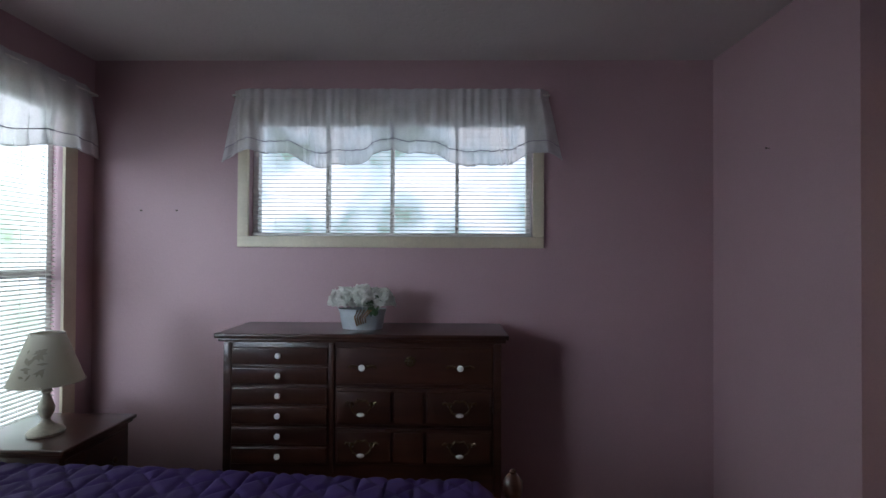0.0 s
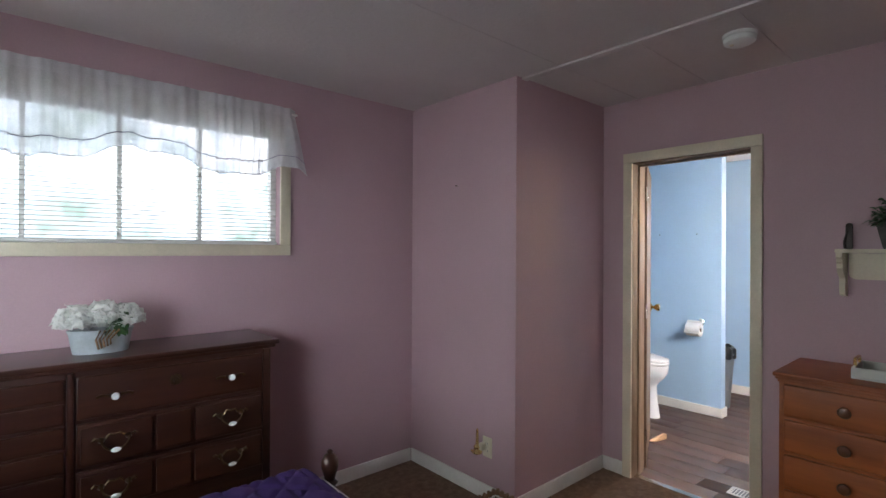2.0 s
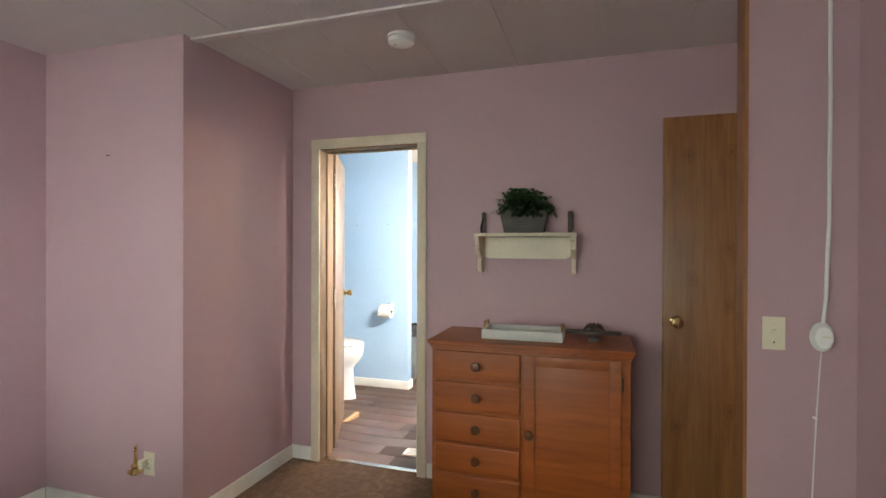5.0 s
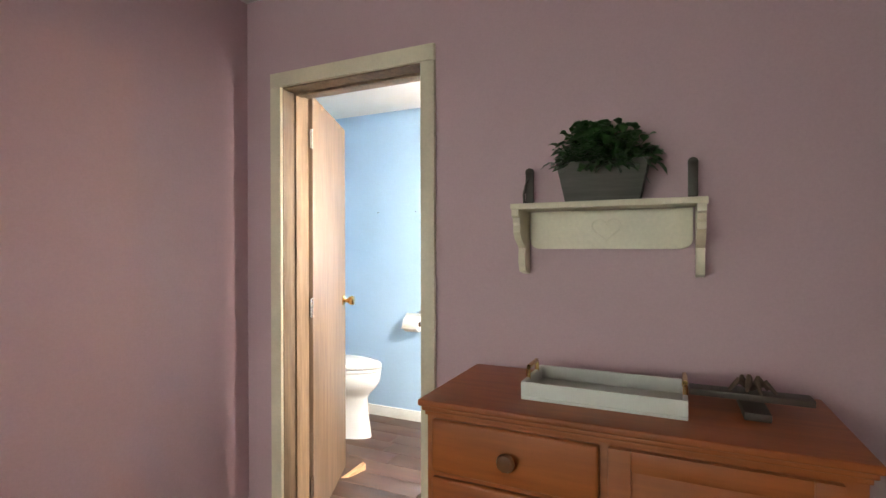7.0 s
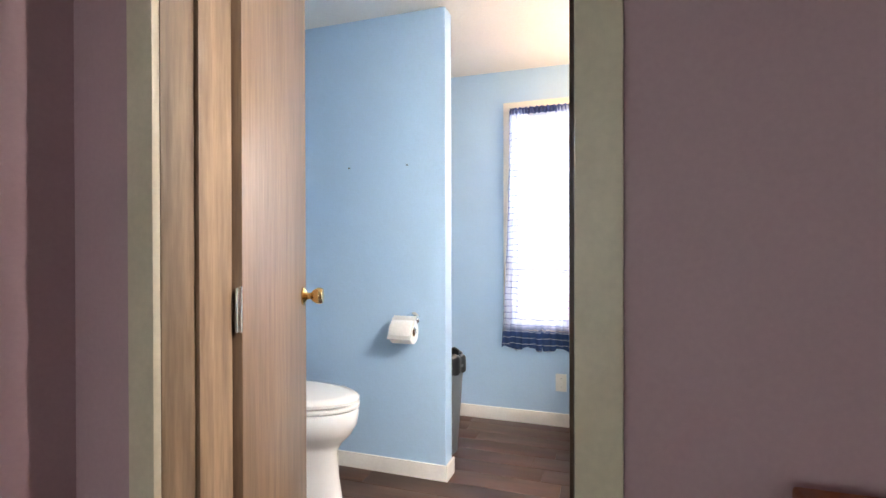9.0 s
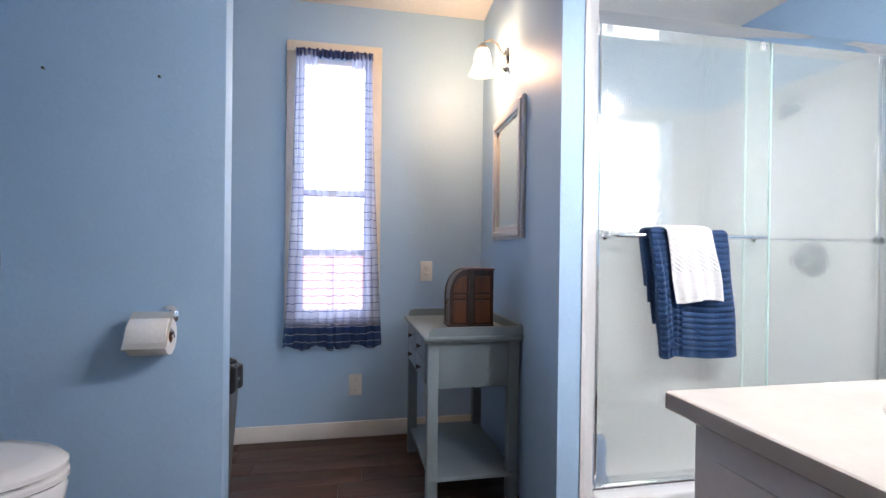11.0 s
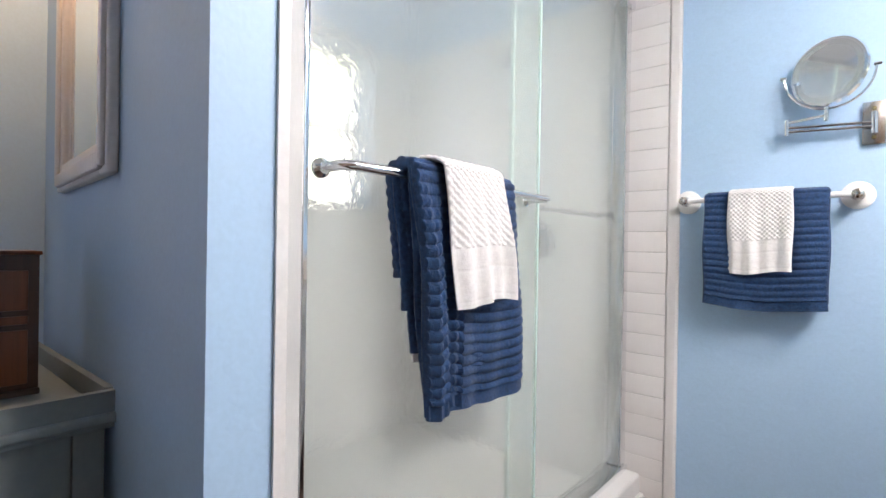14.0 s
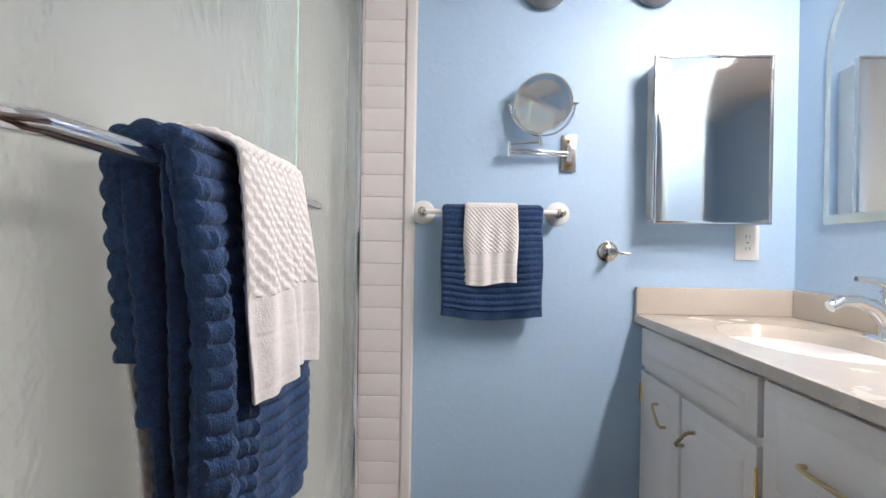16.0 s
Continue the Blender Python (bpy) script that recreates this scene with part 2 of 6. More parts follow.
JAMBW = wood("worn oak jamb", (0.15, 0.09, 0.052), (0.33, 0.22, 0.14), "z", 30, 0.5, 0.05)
# JAMBW's oak made darker: the strike side's shade is put into the colour
JAMB_SHADED = wood("oak jamb with painted shade", (0.05, 0.028, 0.018), (0.12, 0.07, 0.042), "z", 30, 0.5, 0.05)
BROWND = wood("knotty brown veneer", (0.26, 0.105, 0.036), (0.40, 0.175, 0.062), "z", 14, 0.42, 0.15, knots=0.5)
CHEST = wood("honey maple", (0.36, 0.082, 0.014), (0.44, 0.115, 0.022), "y", 9, 0.46, 0.12)
DARKW = wood("dark cherry", (0.024, 0.007, 0.0045), (0.062, 0.019, 0.010), "x", 14, 0.3, 0.5)
ESPR = plain("old dark wood and iron", (0.055, 0.034, 0.025), 0.45, bumps=0.2)
CHROME = plain("chrome", (0.85, 0.86, 0.88), 0.08, 1.0, 0.03, bumps=0.0)
SATIN = plain("satin pale metal", (0.74, 0.72, 0.68), 0.38, 0.55, 0.05, bumps=0.02)
NICKEL = plain("brushed nickel", (0.66, 0.62, 0.56), 0.24, 1.0, 0.06, bumps=0.03)
BRASS = plain("polished brass", (0.85, 0.62, 0.28), 0.14, 1.0, 0.08, bumps=0.02)
ANTIQ = plain("antique brass", (0.11, 0.082, 0.048), 0.3, 1.0, 0.2, bumps=0.05)
MIRROR = plain("mirror silver", (0.93, 0.94, 0.93), 0.015, 1.0, 0.0, bumps=0.0)
PORC = plain("white vitreous china", (0.84, 0.84, 0.83), 0.1, bumps=0.0, var=0.02, coat=0.6)
ACRYL = plain("white acrylic surround", (0.80, 0.80, 0.79), 0.2, bumps=0.02, var=0.03)
TILE = plain("white ceramic tile", (0.80, 0.78, 0.77), 0.14, bumps=0.02, var=0.03, coat=0.4, random_tone=0.05)
GROUT = plain("pale grout", (0.60, 0.59, 0.58), 0.9, bumps=0.3)
BLIND = translucent("white vinyl slat", (0.84, 0.83, 0.79), 0.12)
VALANCE = sheer("white voile", (0.95, 0.94, 0.97), 0.34)
KNOBW = wood("dark turned maple", (0.10, 0.03, 0.012), (0.19, 0.065, 0.024), "x", 14, 0.3, 0.4)
RIBBON = plain("grey satin cord", (0.34, 0.33, 0.40), 0.5)
CURTAIN = sheer("blue striped voile", (0.54, 0.63, 0.86), 0.44, (0.021, (0.055, 0.075, 0.20), 1.95, 0.60))
NAVY = terry("navy towelling", (0.012, 0.048, 0.135))
WHITET = terry("white towelling", (0.84, 0.83, 0.82), 0.35, 0.08)
PURPLE = plain("purple quilted cotton", (0.034, 0.009, 0.105), 0.8, fine=200, bumps=0.4, scale=5)
GREYP = plain("grey-blue chalk paint", (0.20, 0.245, 0.26), 0.5, bumps=0.12)
PLANTER = wood("weathered grey wood", (0.065, 0.058, 0.052), (0.14, 0.128, 0.115), "y", 20, 0.8, 0.0)
LEAF = plain("deep green leaf", (0.034, 0.086, 0.024), 0.32, var=0.5, scale=30, bumps=0.1)
PETAL = translucent("white silk petal", (0.90, 0.89, 0.86), 0.5, 0.8)
GALV = plain("pale grey galvanised metal", (0.50, 0.53, 0.56), 0.5, 0.3, 0.2, 9)
IVORY = plain("ivory plastic", (0.72, 0.66, 0.50), 0.35, bumps=0.0, var=0.05)
PLASTICW = plain("white plastic", (0.78, 0.78, 0.76), 0.35, bumps=0.0, var=0.04)
BLACK = plain("black plastic bag", (0.015, 0.016, 0.02), 0.35, bumps=0.6, fine=30)
GREYPL = plain("grey plastic", (0.16, 0.18, 0.20), 0.4, bumps=0.05)
BOXDARK = wood("dark box frame", (0.030, 0.010, 0.006), (0.075, 0.024, 0.012), "z", 18, 0.3, 0.4)
LEATHER = wood("polished brown box veneer", (0.115, 0.034, 0.014), (0.24, 0.085, 0.036), "z", 18, 0.28, 0.4)
TWIG = plain("dark brown raffia", (0.085, 0.05, 0.03), 0.7, var=0.3, scale=40, bumps=0.4)
WICKER = plain("brown wicker", (0.24, 0.13, 0.065), 0.6, var=0.4, scale=40, bumps=0.5)
LAMPSH = translucent("cream linen shade", (0.52, 0.48, 0.39), 0.18, 0.9)
LAMPB = plain("aged cream paint", (0.50, 0.46, 0.38), 0.45, var=0.3, scale=14)
PINE = wood("raw pine", (0.52, 0.30, 0.15), (0.70, 0.45, 0.26), "x", 20, 0.6, 0.0)
TRAYW = plain("off-white tray lacquer", (0.58, 0.57, 0.53), 0.35, bumps=0.02, var=0.05)
GOLD = plain("gold handle", (0.75, 0.52, 0.22), 0.22, 1.0, 0.1, bumps=0.02)
SMOOTHG = glass("clear glass", 0.0)
PEBBLE = pebbled("pebbled shower glass", 0.13, (0.96, 0.98, 0.97), 0.42, 0.26)
PAPER = plain("white tissue", (0.82, 0.81, 0.79), 0.95, bumps=0.3)
SHADEG = shining("lit frosted glass shade", (1.0, 0.80, 0.56), 2.6)
OUT_N = glow("garden view", [(0.36, (0.26, 0.36, 0.32)), (0.47, (0.62, 0.76, 0.86)), (0.58, (0.95, 0.98, 1))], DAY_N, 2.2)
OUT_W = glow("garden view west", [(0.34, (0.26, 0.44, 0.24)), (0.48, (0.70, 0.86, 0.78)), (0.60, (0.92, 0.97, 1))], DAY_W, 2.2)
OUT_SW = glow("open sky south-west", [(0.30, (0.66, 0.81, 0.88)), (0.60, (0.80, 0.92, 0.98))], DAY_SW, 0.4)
OUT_E = glow("street view", [(0.25, (0.80, 0.88, 0.95)), (0.5, (1, 1, 1))], DAY_E, 0.7, (0.97, (0.42, 0.24, 0.20)))
# fill light, not a known room: brightens the boxed-out corner from the south
OUT_H = glow("added glow beyond the passage", [(0.3, (0.8, 0.78, 0.75)), (0.6, (1, 0.98, 0.95))], DAY_H, 1.0)
OUT_S = glow("garden view by the shower", [(0.3, (0.80, 0.85, 0.55)), (0.45, (1.0, 0.97, 0.86)), (0.6, (1, 1, 1))], DAY_S, 0.9)


# ---------------------------------------------------------------- geometry helpers
INV = {}


def thing(name, at, label, category, group="", turn=0.0, local=False, kind=""):
    """An empty at a thing's base. Its parts are drawn in the room's metres or, if local, in its own."""
    ob = new(name)
    ob.empty_display_size = 0.05
    ob.matrix_basis = pose(*at, 0, 0, turn)
    if not local:
        INV[ob] = ob.matrix_basis.inverted()
    return tagged(ob, label, category, group, kind)


def mesh_ob(name, bm, material, smooth=True):
    bmesh.ops.recalc_face_normals(bm, faces=bm.faces)
    me = bpy.data.meshes.new(name)
    bm.to_mesh(me)
    bm.free()
    me.materials.append(material)
    if smooth:
        me.polygons.foreach_set("use_smooth", [True] * len(me.polygons))
        me.set_sharp_from_angle(angle=radians(38))
    return new(name, me)


def part(name, bm, material, parent, label=""):
    ob = mesh_ob(name, bm, material)
    ob.parent = parent
    if parent in INV:
        ob.matrix_parent_inverse = INV[parent]
    return tagged(ob, label)


def again(src, name, parent, shift, label=""):
    """The same mesh once more, moved by shift."""
    ob = new(name, src.data)
    ob.parent = parent
    if parent in INV:
        ob.matrix_parent_inverse = INV[parent]
    ob.location = shift
    return tagged(ob, label)


def setting(name, bm, material, label, category=""):
    return tagged(mesh_ob(name, bm, material), label, category or name.split("_")[0], kind="structure")


def box(bm, x0, x1, y0, y1, z0, z1, bevel=0.0, seg=2):
    """A box between two corners, with rounded edges if bevel is given."""
    t = bmesh.new() if bevel else bm
    x0, x1, y0, y1, z0, z1 = min(x0, x1), max(x0, x1), min(y0, y1), max(y0, y1), min(z0, z1), max(z0, z1)
    v = [t.verts.new(p) for p in ((x0, y0, z0), (x1, y0, z0), (x1, y1, z0), (x0, y1, z0), (x0, y0, z1), (x1, y0, z1), (x1, y1, z1), (x0, y1, z1))]
    for f in ((3, 2, 1, 0), (4, 5, 6, 7), (0, 1, 5, 4), (1, 2, 6, 5), (2, 3, 7, 6), (3, 0, 4, 7)):
        t.faces.new([v[i] for i in f])
    if bevel:
        b = min(bevel, 0.45 * min(x1 - x0, y1 - y0, z1 - z0))
        bmesh.ops.bevel(t, geom=t.edges[:] + t.verts[:], offset=b, segments=seg, profile=0.6, affect="EDGES")
        join(bm, t)
    return bm


def join(bm, other, m=None):
    vs = [bm.verts.new(m @ v.co if m else v.co) for v in other.verts]
    other.verts.index_update()
    for f in other.faces:
        bm.faces.new([vs[v.index] for v in f.verts])
    other.free()


def boxed(*a, **k):
    return box(bmesh.new(), *a, **k)


def lathe(bm, profile, at=(0, 0, 0), n=24, axis="z", squash=(1, 1), cap=True):
    """Turns (radius, height) pairs round an axis."""
    def put(r, a, h):
        u, w = r * math.cos(a) * squash[0], r * math.sin(a) * squash[1]
        p = {"z": (u, w, h), "y": (u, h, w), "x": (h, u, w)}[axis]
        return bm.verts.new((p[0] + at[0], p[1] + at[1], p[2] + at[2]))
    rings = [[put(r, 2 * math.pi * i / n, h) for i in range(n)] for r, h in profile]
    for a, b in zip(rings, rings[1:]):
        for i in range(n):
            bm.faces.new((a[i], a[(i + 1) % n], b[(i + 1) % n], b[i]))
    if cap:
        for r in (rings[0], rings[-1]):
            bm.faces.new(r)
    return bm


def turned(*a, **k):
    return lathe(bmesh.new(), *a, **k)


def tube(bm, pts, r, n=10):
    """A round bar through points; r may be a list."""
    pts = [Vector(p) for p in pts]
    rings = []
    up = Vector((0, 0, 1))
    for i, p in enumerate(pts):
        d = (pts[min(i + 1, len(pts) - 1)] - pts[max(i - 1, 0)]).normalized()
        a = d.cross(up if abs(d.z) < 0.95 else Vector((1, 0, 0))).normalized()
        b = d.cross(a)
        rr = r[i] if isinstance(r, (list, tuple)) else r
        rings.append([bm.verts.new(p + rr * (math.cos(2 * math.pi * k / n) * a + math.sin(2 * math.pi * k / n) * b)) for k in range(n)])
    for a, b in zip(rings, rings[1:]):
        for k in range(n):
            bm.faces.new((a[k], a[(k + 1) % n], b[(k + 1) % n], b[k]))
    bm.faces.new(rings[0])
    bm.faces.new(rings[-1])
    return bm


def bar(*a, **k):
    return tube(bmesh.new(), *a, **k)


def sheet(bm, nu, nv, fn):
    """A surface fn(u, v) on a grid of nu by nv cells."""
    g = [[bm.verts.new(fn(i / nu, j / nv)) for j in range(nv + 1)] for i in range(nu + 1)]
    for i in range(nu):
        for j in range(nv):
            bm.faces.new((g[i][j], g[i + 1][j], g[i + 1][j + 1], g[i][j + 1]))
    return bm


def thicken(ob, t, offset=0.0):
    s = ob.modifiers.new("thickness", "SOLIDIFY")
    s.thickness, s.offset = t, offset
    return ob


def prism(bm, outline, z0, z1):
    lo, hi = [bm.verts.new((x, y, z0)) for x, y in outline], [bm.verts.new((x, y, z1)) for x, y in outline]
    n = len(outline)
    for i in range(n):
        bm.faces.new((lo[i], lo[(i + 1) % n], hi[(i + 1) % n], hi[i]))
    bm.faces.new(lo)
    bm.faces.new(hi)
    return bm


# ---------------------------------------------------------------- the plan, in metres
WX, EX, NY, SY, CZ = -1.60, 2.51, 2.555, -1.04, 2.365      # bedroom faces and ceiling
BW, BE, BN, BS = 2.66, 5.267, 2.62, -1.19                  # bathroom faces
SLOPE = -0.021                                              # the bathroom floor sags to the east


def fz(x):
    return SLOPE * (x - 2.56)


def wall_y(name, y0, y1, x0, x1, z0, z1, hole, material, label):
    """A wall along x, with one opening (x0, x1, z0, z1)."""
    bm = bmesh.new()
    if hole:
        a, b, c, d = hole
        for q in ((x0, a, z0, z1), (b, x1, z0, z1), (a, b, z0, c), (a, b, d, z1)):
            if q[1] - q[0] > 1e-4 and q[3] - q[2] > 1e-4:
                box(bm, q[0], q[1], y0, y1, q[2], q[3])
    else:
        box(bm, x0, x1, y0, y1, z0, z1)
    return setting(name, bm, material, label, "wall")


def wall_x(name, x0, x1, y0, y1, z0, z1, holes, material, label):
    """A wall along y, with openings (y0, y1, z0, z1) in order."""
    bm = bmesh.new()
    at = y0
    for a, b, c, d in holes:
        for q in ((at, a, z0, z1), (a, b, z0, c), (a, b, d, z1)):
            if q[1] - q[0] > 1e-4 and q[3] - q[2] > 1e-4:
                box(bm, x0, x1, q[0], q[1], q[2], q[3])
        at = b
    box(bm, x0, x1, at, y1, z0, z1)
    return setting(name, bm, material, label, "wall")


# bedroom shell
setting("floor_bedroom", boxed(WX - 0.1, 2.56, SY - 1.2, NY + 0.1, -0.12, 0), CARPET, "brown cut-pile carpet on the bedroom floor", "carpet")
wall_y("wall_north", NY, NY + 0.13, WX - 0.1, EX, 0, CZ, (-0.785, 0.708, 1.437, 2.075), PINK, "mauve painted bedroom wall with a high window")
wall_x("wall_west", WX - 0.1, WX, SY, NY, 0, CZ, [(-0.20, 2.355, 0.52, 2.075)], PINK, "mauve painted bedroom wall with a tall window")
wall_y("wall_south", SY - 0.1, SY, WX - 0.1, 1.70, 0, CZ, None, PINK, "mauve painted bedroom wall")
wall_x("wall_stub", 1.70, 1.79, SY - 0.1, -0.725, 0, CZ, [], PINK, "short mauve wall beside the passage")
wall_x("wall_passage", 1.70, 1.79, SY - 1.2, SY - 0.1, 0, CZ, [], PINK, "mauve passage wall")
# out of view; the opening is added to let the fill glow in
wall_y("wall_passage_end", SY - 1.3, SY - 1.2, 1.70, EX + 0.05, 0, CZ, (1.80, 2.48, 0, 2.05), PINK, "unseen mauve end wall of the passage, opened for an added glow")
wall_x("wall_duct_west", 1.63, 1.70, 1.643, NY, 0, CZ, [], PINK, "mauve side of the boxed-out corner")
wall_y("wall_duct_south", 1.643, 1.713, 1.70, EX, 0, CZ, None, PINK, "mauve front of the boxed-out corner")
wall_x("wall_east", EX, 2.56, SY - 1.2, NY + 0.1, 0, CZ, [(0.768, 1.455, 0, 1.985)], PINK, "mauve painted wall with the bathroom doorway")
wall_x("wall_bath_west", 2.561, BW, BS - 0.1, BN + 0.1, -0.1, CZ, [(0.768, 1.455, -0.1, 1.985)], BLUE, "blue painted bathroom wall with the doorway")
setting("trim_passage_jamb", boxed(1.695, 1.795, -0.725, -0.712, 0, CZ, bevel=0.003), BROWND, "brown wooden edge strip on the wall end", "trim")

# ceilings: boards with tight joints
bm = bmesh.new()
y = SY
while y < NY - 0.01:
    e = min(y + 1.22, NY)
    box(bm, WX, 1.69, y + 0.0006, e - 0.0006, CZ, CZ + 0.02, 0.001, 1)
    y = e
y = SY - 1.2
while y < NY - 0.01:
    e = min(y + 0.405, NY)
    box(bm, 1.69, EX, y + 0.0009, e - 0.0009, CZ, CZ + 0.02, 0.0015, 1)
    y = e
box(bm, WX - 0.1, 2.56, SY - 1.3, NY + 0.13, CZ + 0.021, CZ + 0.1)
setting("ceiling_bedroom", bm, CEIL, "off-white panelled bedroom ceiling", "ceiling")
setting("trim_ceiling_strip", boxed(1.67, 1.715, -0.735, 1.643, CZ - 0.012, CZ, bevel=0.004), CEIL, "white batten over the ceiling joint", "trim")
setting("ceiling_bathroom", boxed(2.56, BE + 0.1, BS - 0.1, BN + 0.1, CZ, CZ + 0.1), CEIL_B, "white bathroom ceiling", "ceiling")

# bathroom shell
wall_x("wall_bath_east", BE, BE + 0.13, BS - 0.1, BN + 0.1, -0.15, CZ, [(-0.92, -0.30, 1.12, 1.86), (0.985, 1.382, 0.625, 2.082)], BLUE, "blue painted outside wall with a narrow window")
wall_y("wall_bath_south", BS - 0.1, BS, BW, BE, -0.15, CZ, None, BLUE, "blue painted bathroom wall with towels and mirrors")
wall_y("wall_bath_north", BN, BN + 0.1, BW, BE, -0.15, CZ, None, BLUE, "blue painted bathroom wall behind the toilet")
setting("wall_partition", boxed(4.25, 4.352, 1.530, BN, -0.1, CZ, bevel=0.006), BLUE, "blue partition wall beside the toilet", "wall")
bm = prism(bmesh.new(), [(3.99, 0.42), (BE, 0.325), (BE, 0.215), (3.99, 0.335)], -0.1, CZ)
setting("wall_washstand", bm, BLUE, "blue wall with the washstand and lamp", "wall")
setting("floor_bathroom", prism(bmesh.new(), [(2.56, BS), (BE, BS), (BE, BN), (2.56, BN)], -0.2, -0.09), GROUT, "subfloor under the bathroom planks", "floor")
bathfloor = bpy.data.objects["floor_bathroom"]

# skirting boards
def skirt(name, x0, x1, y0, y1, z0, h=0.085):
    return setting("baseboard_" + name, boxed(x0, x1, y0, y1, z0, z0 + h, bevel=0.005), BASEB, "white painted baseboard", "baseboard")


skirt("north", WX, 1.618, NY - 0.012, NY, 0)
skirt("duct_west", 1.618, 1.63, 1.631, NY - 0.012, 0)
skirt("duct_south", 1.63, EX - 0.012, 1.631, 1.643, 0)
skirt("east_north", EX - 0.012, EX, 1.497, 1.643, 0)
skirt("east_south", EX - 0.012, EX, -1.9, 0.722, 0)
skirt("south", WX, 1.70, SY, SY + 0.012, 0)
skirt("stub", 1.688, 1.70, SY + 0.012, -0.725, 0)
skirt("bath_east", BE - 0.012, BE, 0.34, BN, fz(BE), 0.09)
skirt("partition_west", 4.238, 4.25, 1.530, BN, fz(4.25) - 0.004, 0.085)
skirt("partition_end", 4.238, 4.364, 1.518, 1.530, fz(4.25) - 0.004, 0.085)
skirt("partition_east", 4.352, 4.364, 1.530, BN, fz(4.3) - 0.004, 0.085)
skirt("bath_south", 3.16, 3.92, BS, BS + 0.012, fz(3.5), 0.08)

# doorway: jamb boards, stops and casings
bm = bmesh.new()
box(bm, EX - 0.004, BW + 0.004, 1.438, 1.455, -0.02, 1.985, 0.002)
setting("trim_jamb_hinge", bm, JAMBW, "worn oak door jamb", "door jamb")
# strike side, here and on its stop: shade painted in by a darker oak
setting("trim_jamb_strike", boxed(EX - 0.004, BW + 0.004, 0.768, 0.785, -0.02, 1.985, bevel=0.002), JAMB_SHADED, "oak door jamb with a strike plate, coloured dark for shade", "door jamb")
setting("trim_jamb_head", boxed(EX - 0.004, BW + 0.004, 0.785, 1.438, 1.966, 1.985, bevel=0.002), JAMBW, "worn oak head jamb", "door jamb")
setting("trim_stop_hinge", boxed(2.575, 2.608, 1.428, 1.438, 0, 1.966, bevel=0.002), JAMBW, "oak door stop strip", "door stop")
setting("trim_stop_strike", boxed(2.575, 2.608, 0.785, 0.795, 0, 1.966, bevel=0.002), JAMB_SHADED, "oak door stop strip, coloured dark for shade", "door stop")
setting("trim_stop_head", boxed(2.575, 2.608, 0.795, 1.428, 1.956, 1.966, bevel=0.002), JAMBW, "oak door stop strip", "door stop")
setting("trim_casing_hinge", boxed(EX - 0.018, EX, 1.440, 1.496, 0, 1.972, bevel=0.004), CREAM, "cream painted door casing", "casing")
setting("trim_casing_strike", boxed(EX - 0.018, EX, 0.728, 0.783, 0, 1.972, bevel=0.004), CREAM, "cream painted door casing", "casing")
setting("trim_casing_head", boxed(EX - 0.019, EX, 0.728, 1.496, 1.973, 2.032, bevel=0.004), CREAM, "cream painted door casing", "casing")
setting("trim_strike_plate", boxed(2.615, 2.655, 0.785, 0.787, 0.95, 1.05, bevel=0.001), ANTIQ, "dark brass strike plate", "strike plate")
setting("trim_casing_bath_strike", boxed(BW, BW + 0.016, 0.728, 0.783, fz(BW), 1.972, bevel=0.004), JAMBW, "oak door casing", "casing")
setting("trim_casing_bath_head", boxed(BW, BW + 0.017, 0.728, 1.496, 1.973, 2.032, bevel=0.004), JAMBW, "oak door casing", "casing")
setting("trim_casing_bath_hinge", boxed(BW, BW + 0.016, 1.446, 1.496, fz(BW), 1.972, bevel=0.004), JAMBW, "oak door casing", "casing")
setting("trim_threshold", boxed(2.535, 2.575, 0.785, 1.438, 0.0, 0.006, bevel=0.002), NICKEL, "thin metal carpet edge", "threshold")


# ---------------------------------------------------------------- windows, blinds and views outside
def framed(name, axis, at, a0, a1, z0, z1, depth, label, bars=()):
    """A window in an opening: frame, mullions, pane. axis: the wall's direction; at: the wall's room face; depth: outwards, signed."""
    w = tagged(thing(name, ((a0 + a1) / 2, at, z0) if axis == "x" else (at, (a0 + a1) / 2, z0), label, "window"), kind="structure")

    def bx(p0, p1, q0, q1, d0, d1, bev=0.003):
        return boxed(p0, p1, d0, d1, q0, q1, bevel=bev) if axis == "x" else boxed(d0, d1, p0, p1, q0, q1, bevel=bev)
    d0, d1 = at + depth * 0.55, at + depth * 0.95
    t = 0.03
    for nm, q in (("window_frame", (a0, a0 + t, z0, z1)), ("window_frame", (a1 - t, a1, z0, z1)), ("window_frame", (a0 + t, a1 - t, z0, z0 + t)), ("window_frame", (a0 + t, a1 - t, z1 - t, z1))):
        part(nm, bx(*q, d0, d1), WHITE, w)
    for kind, p in bars:
        if kind == "v":
            part("mullion", bx(p - 0.010, p + 0.010, z0 + t, z1 - t, d0 + depth * 0.03, d1), WHITE, w)
        else:
            part("meeting_rail", bx(a0 + t, a1 - t, p - 0.02, p + 0.02, d0 + depth * 0.03, d1), WHITE, w)
    g = part("pane", bx(a0 + t, a1 - t, z0 + t, z1 - t, at + depth * 0.74, at + depth * 0.77, 0), SMOOTHG, w)
    g.visible_shadow = False
    return w


framed("window_1", "x", NY, -0.785, 0.708, 1.437, 2.075, 0.13, "wide high bedroom window with sliding sashes", [("v", -0.385), ("v", -0.038), ("v", 0.31)])
framed("window_2", "y", WX, -0.20, 2.355, 0.52, 2.075, -0.1, "tall bedroom window with two sashes", [("h", 1.255)])
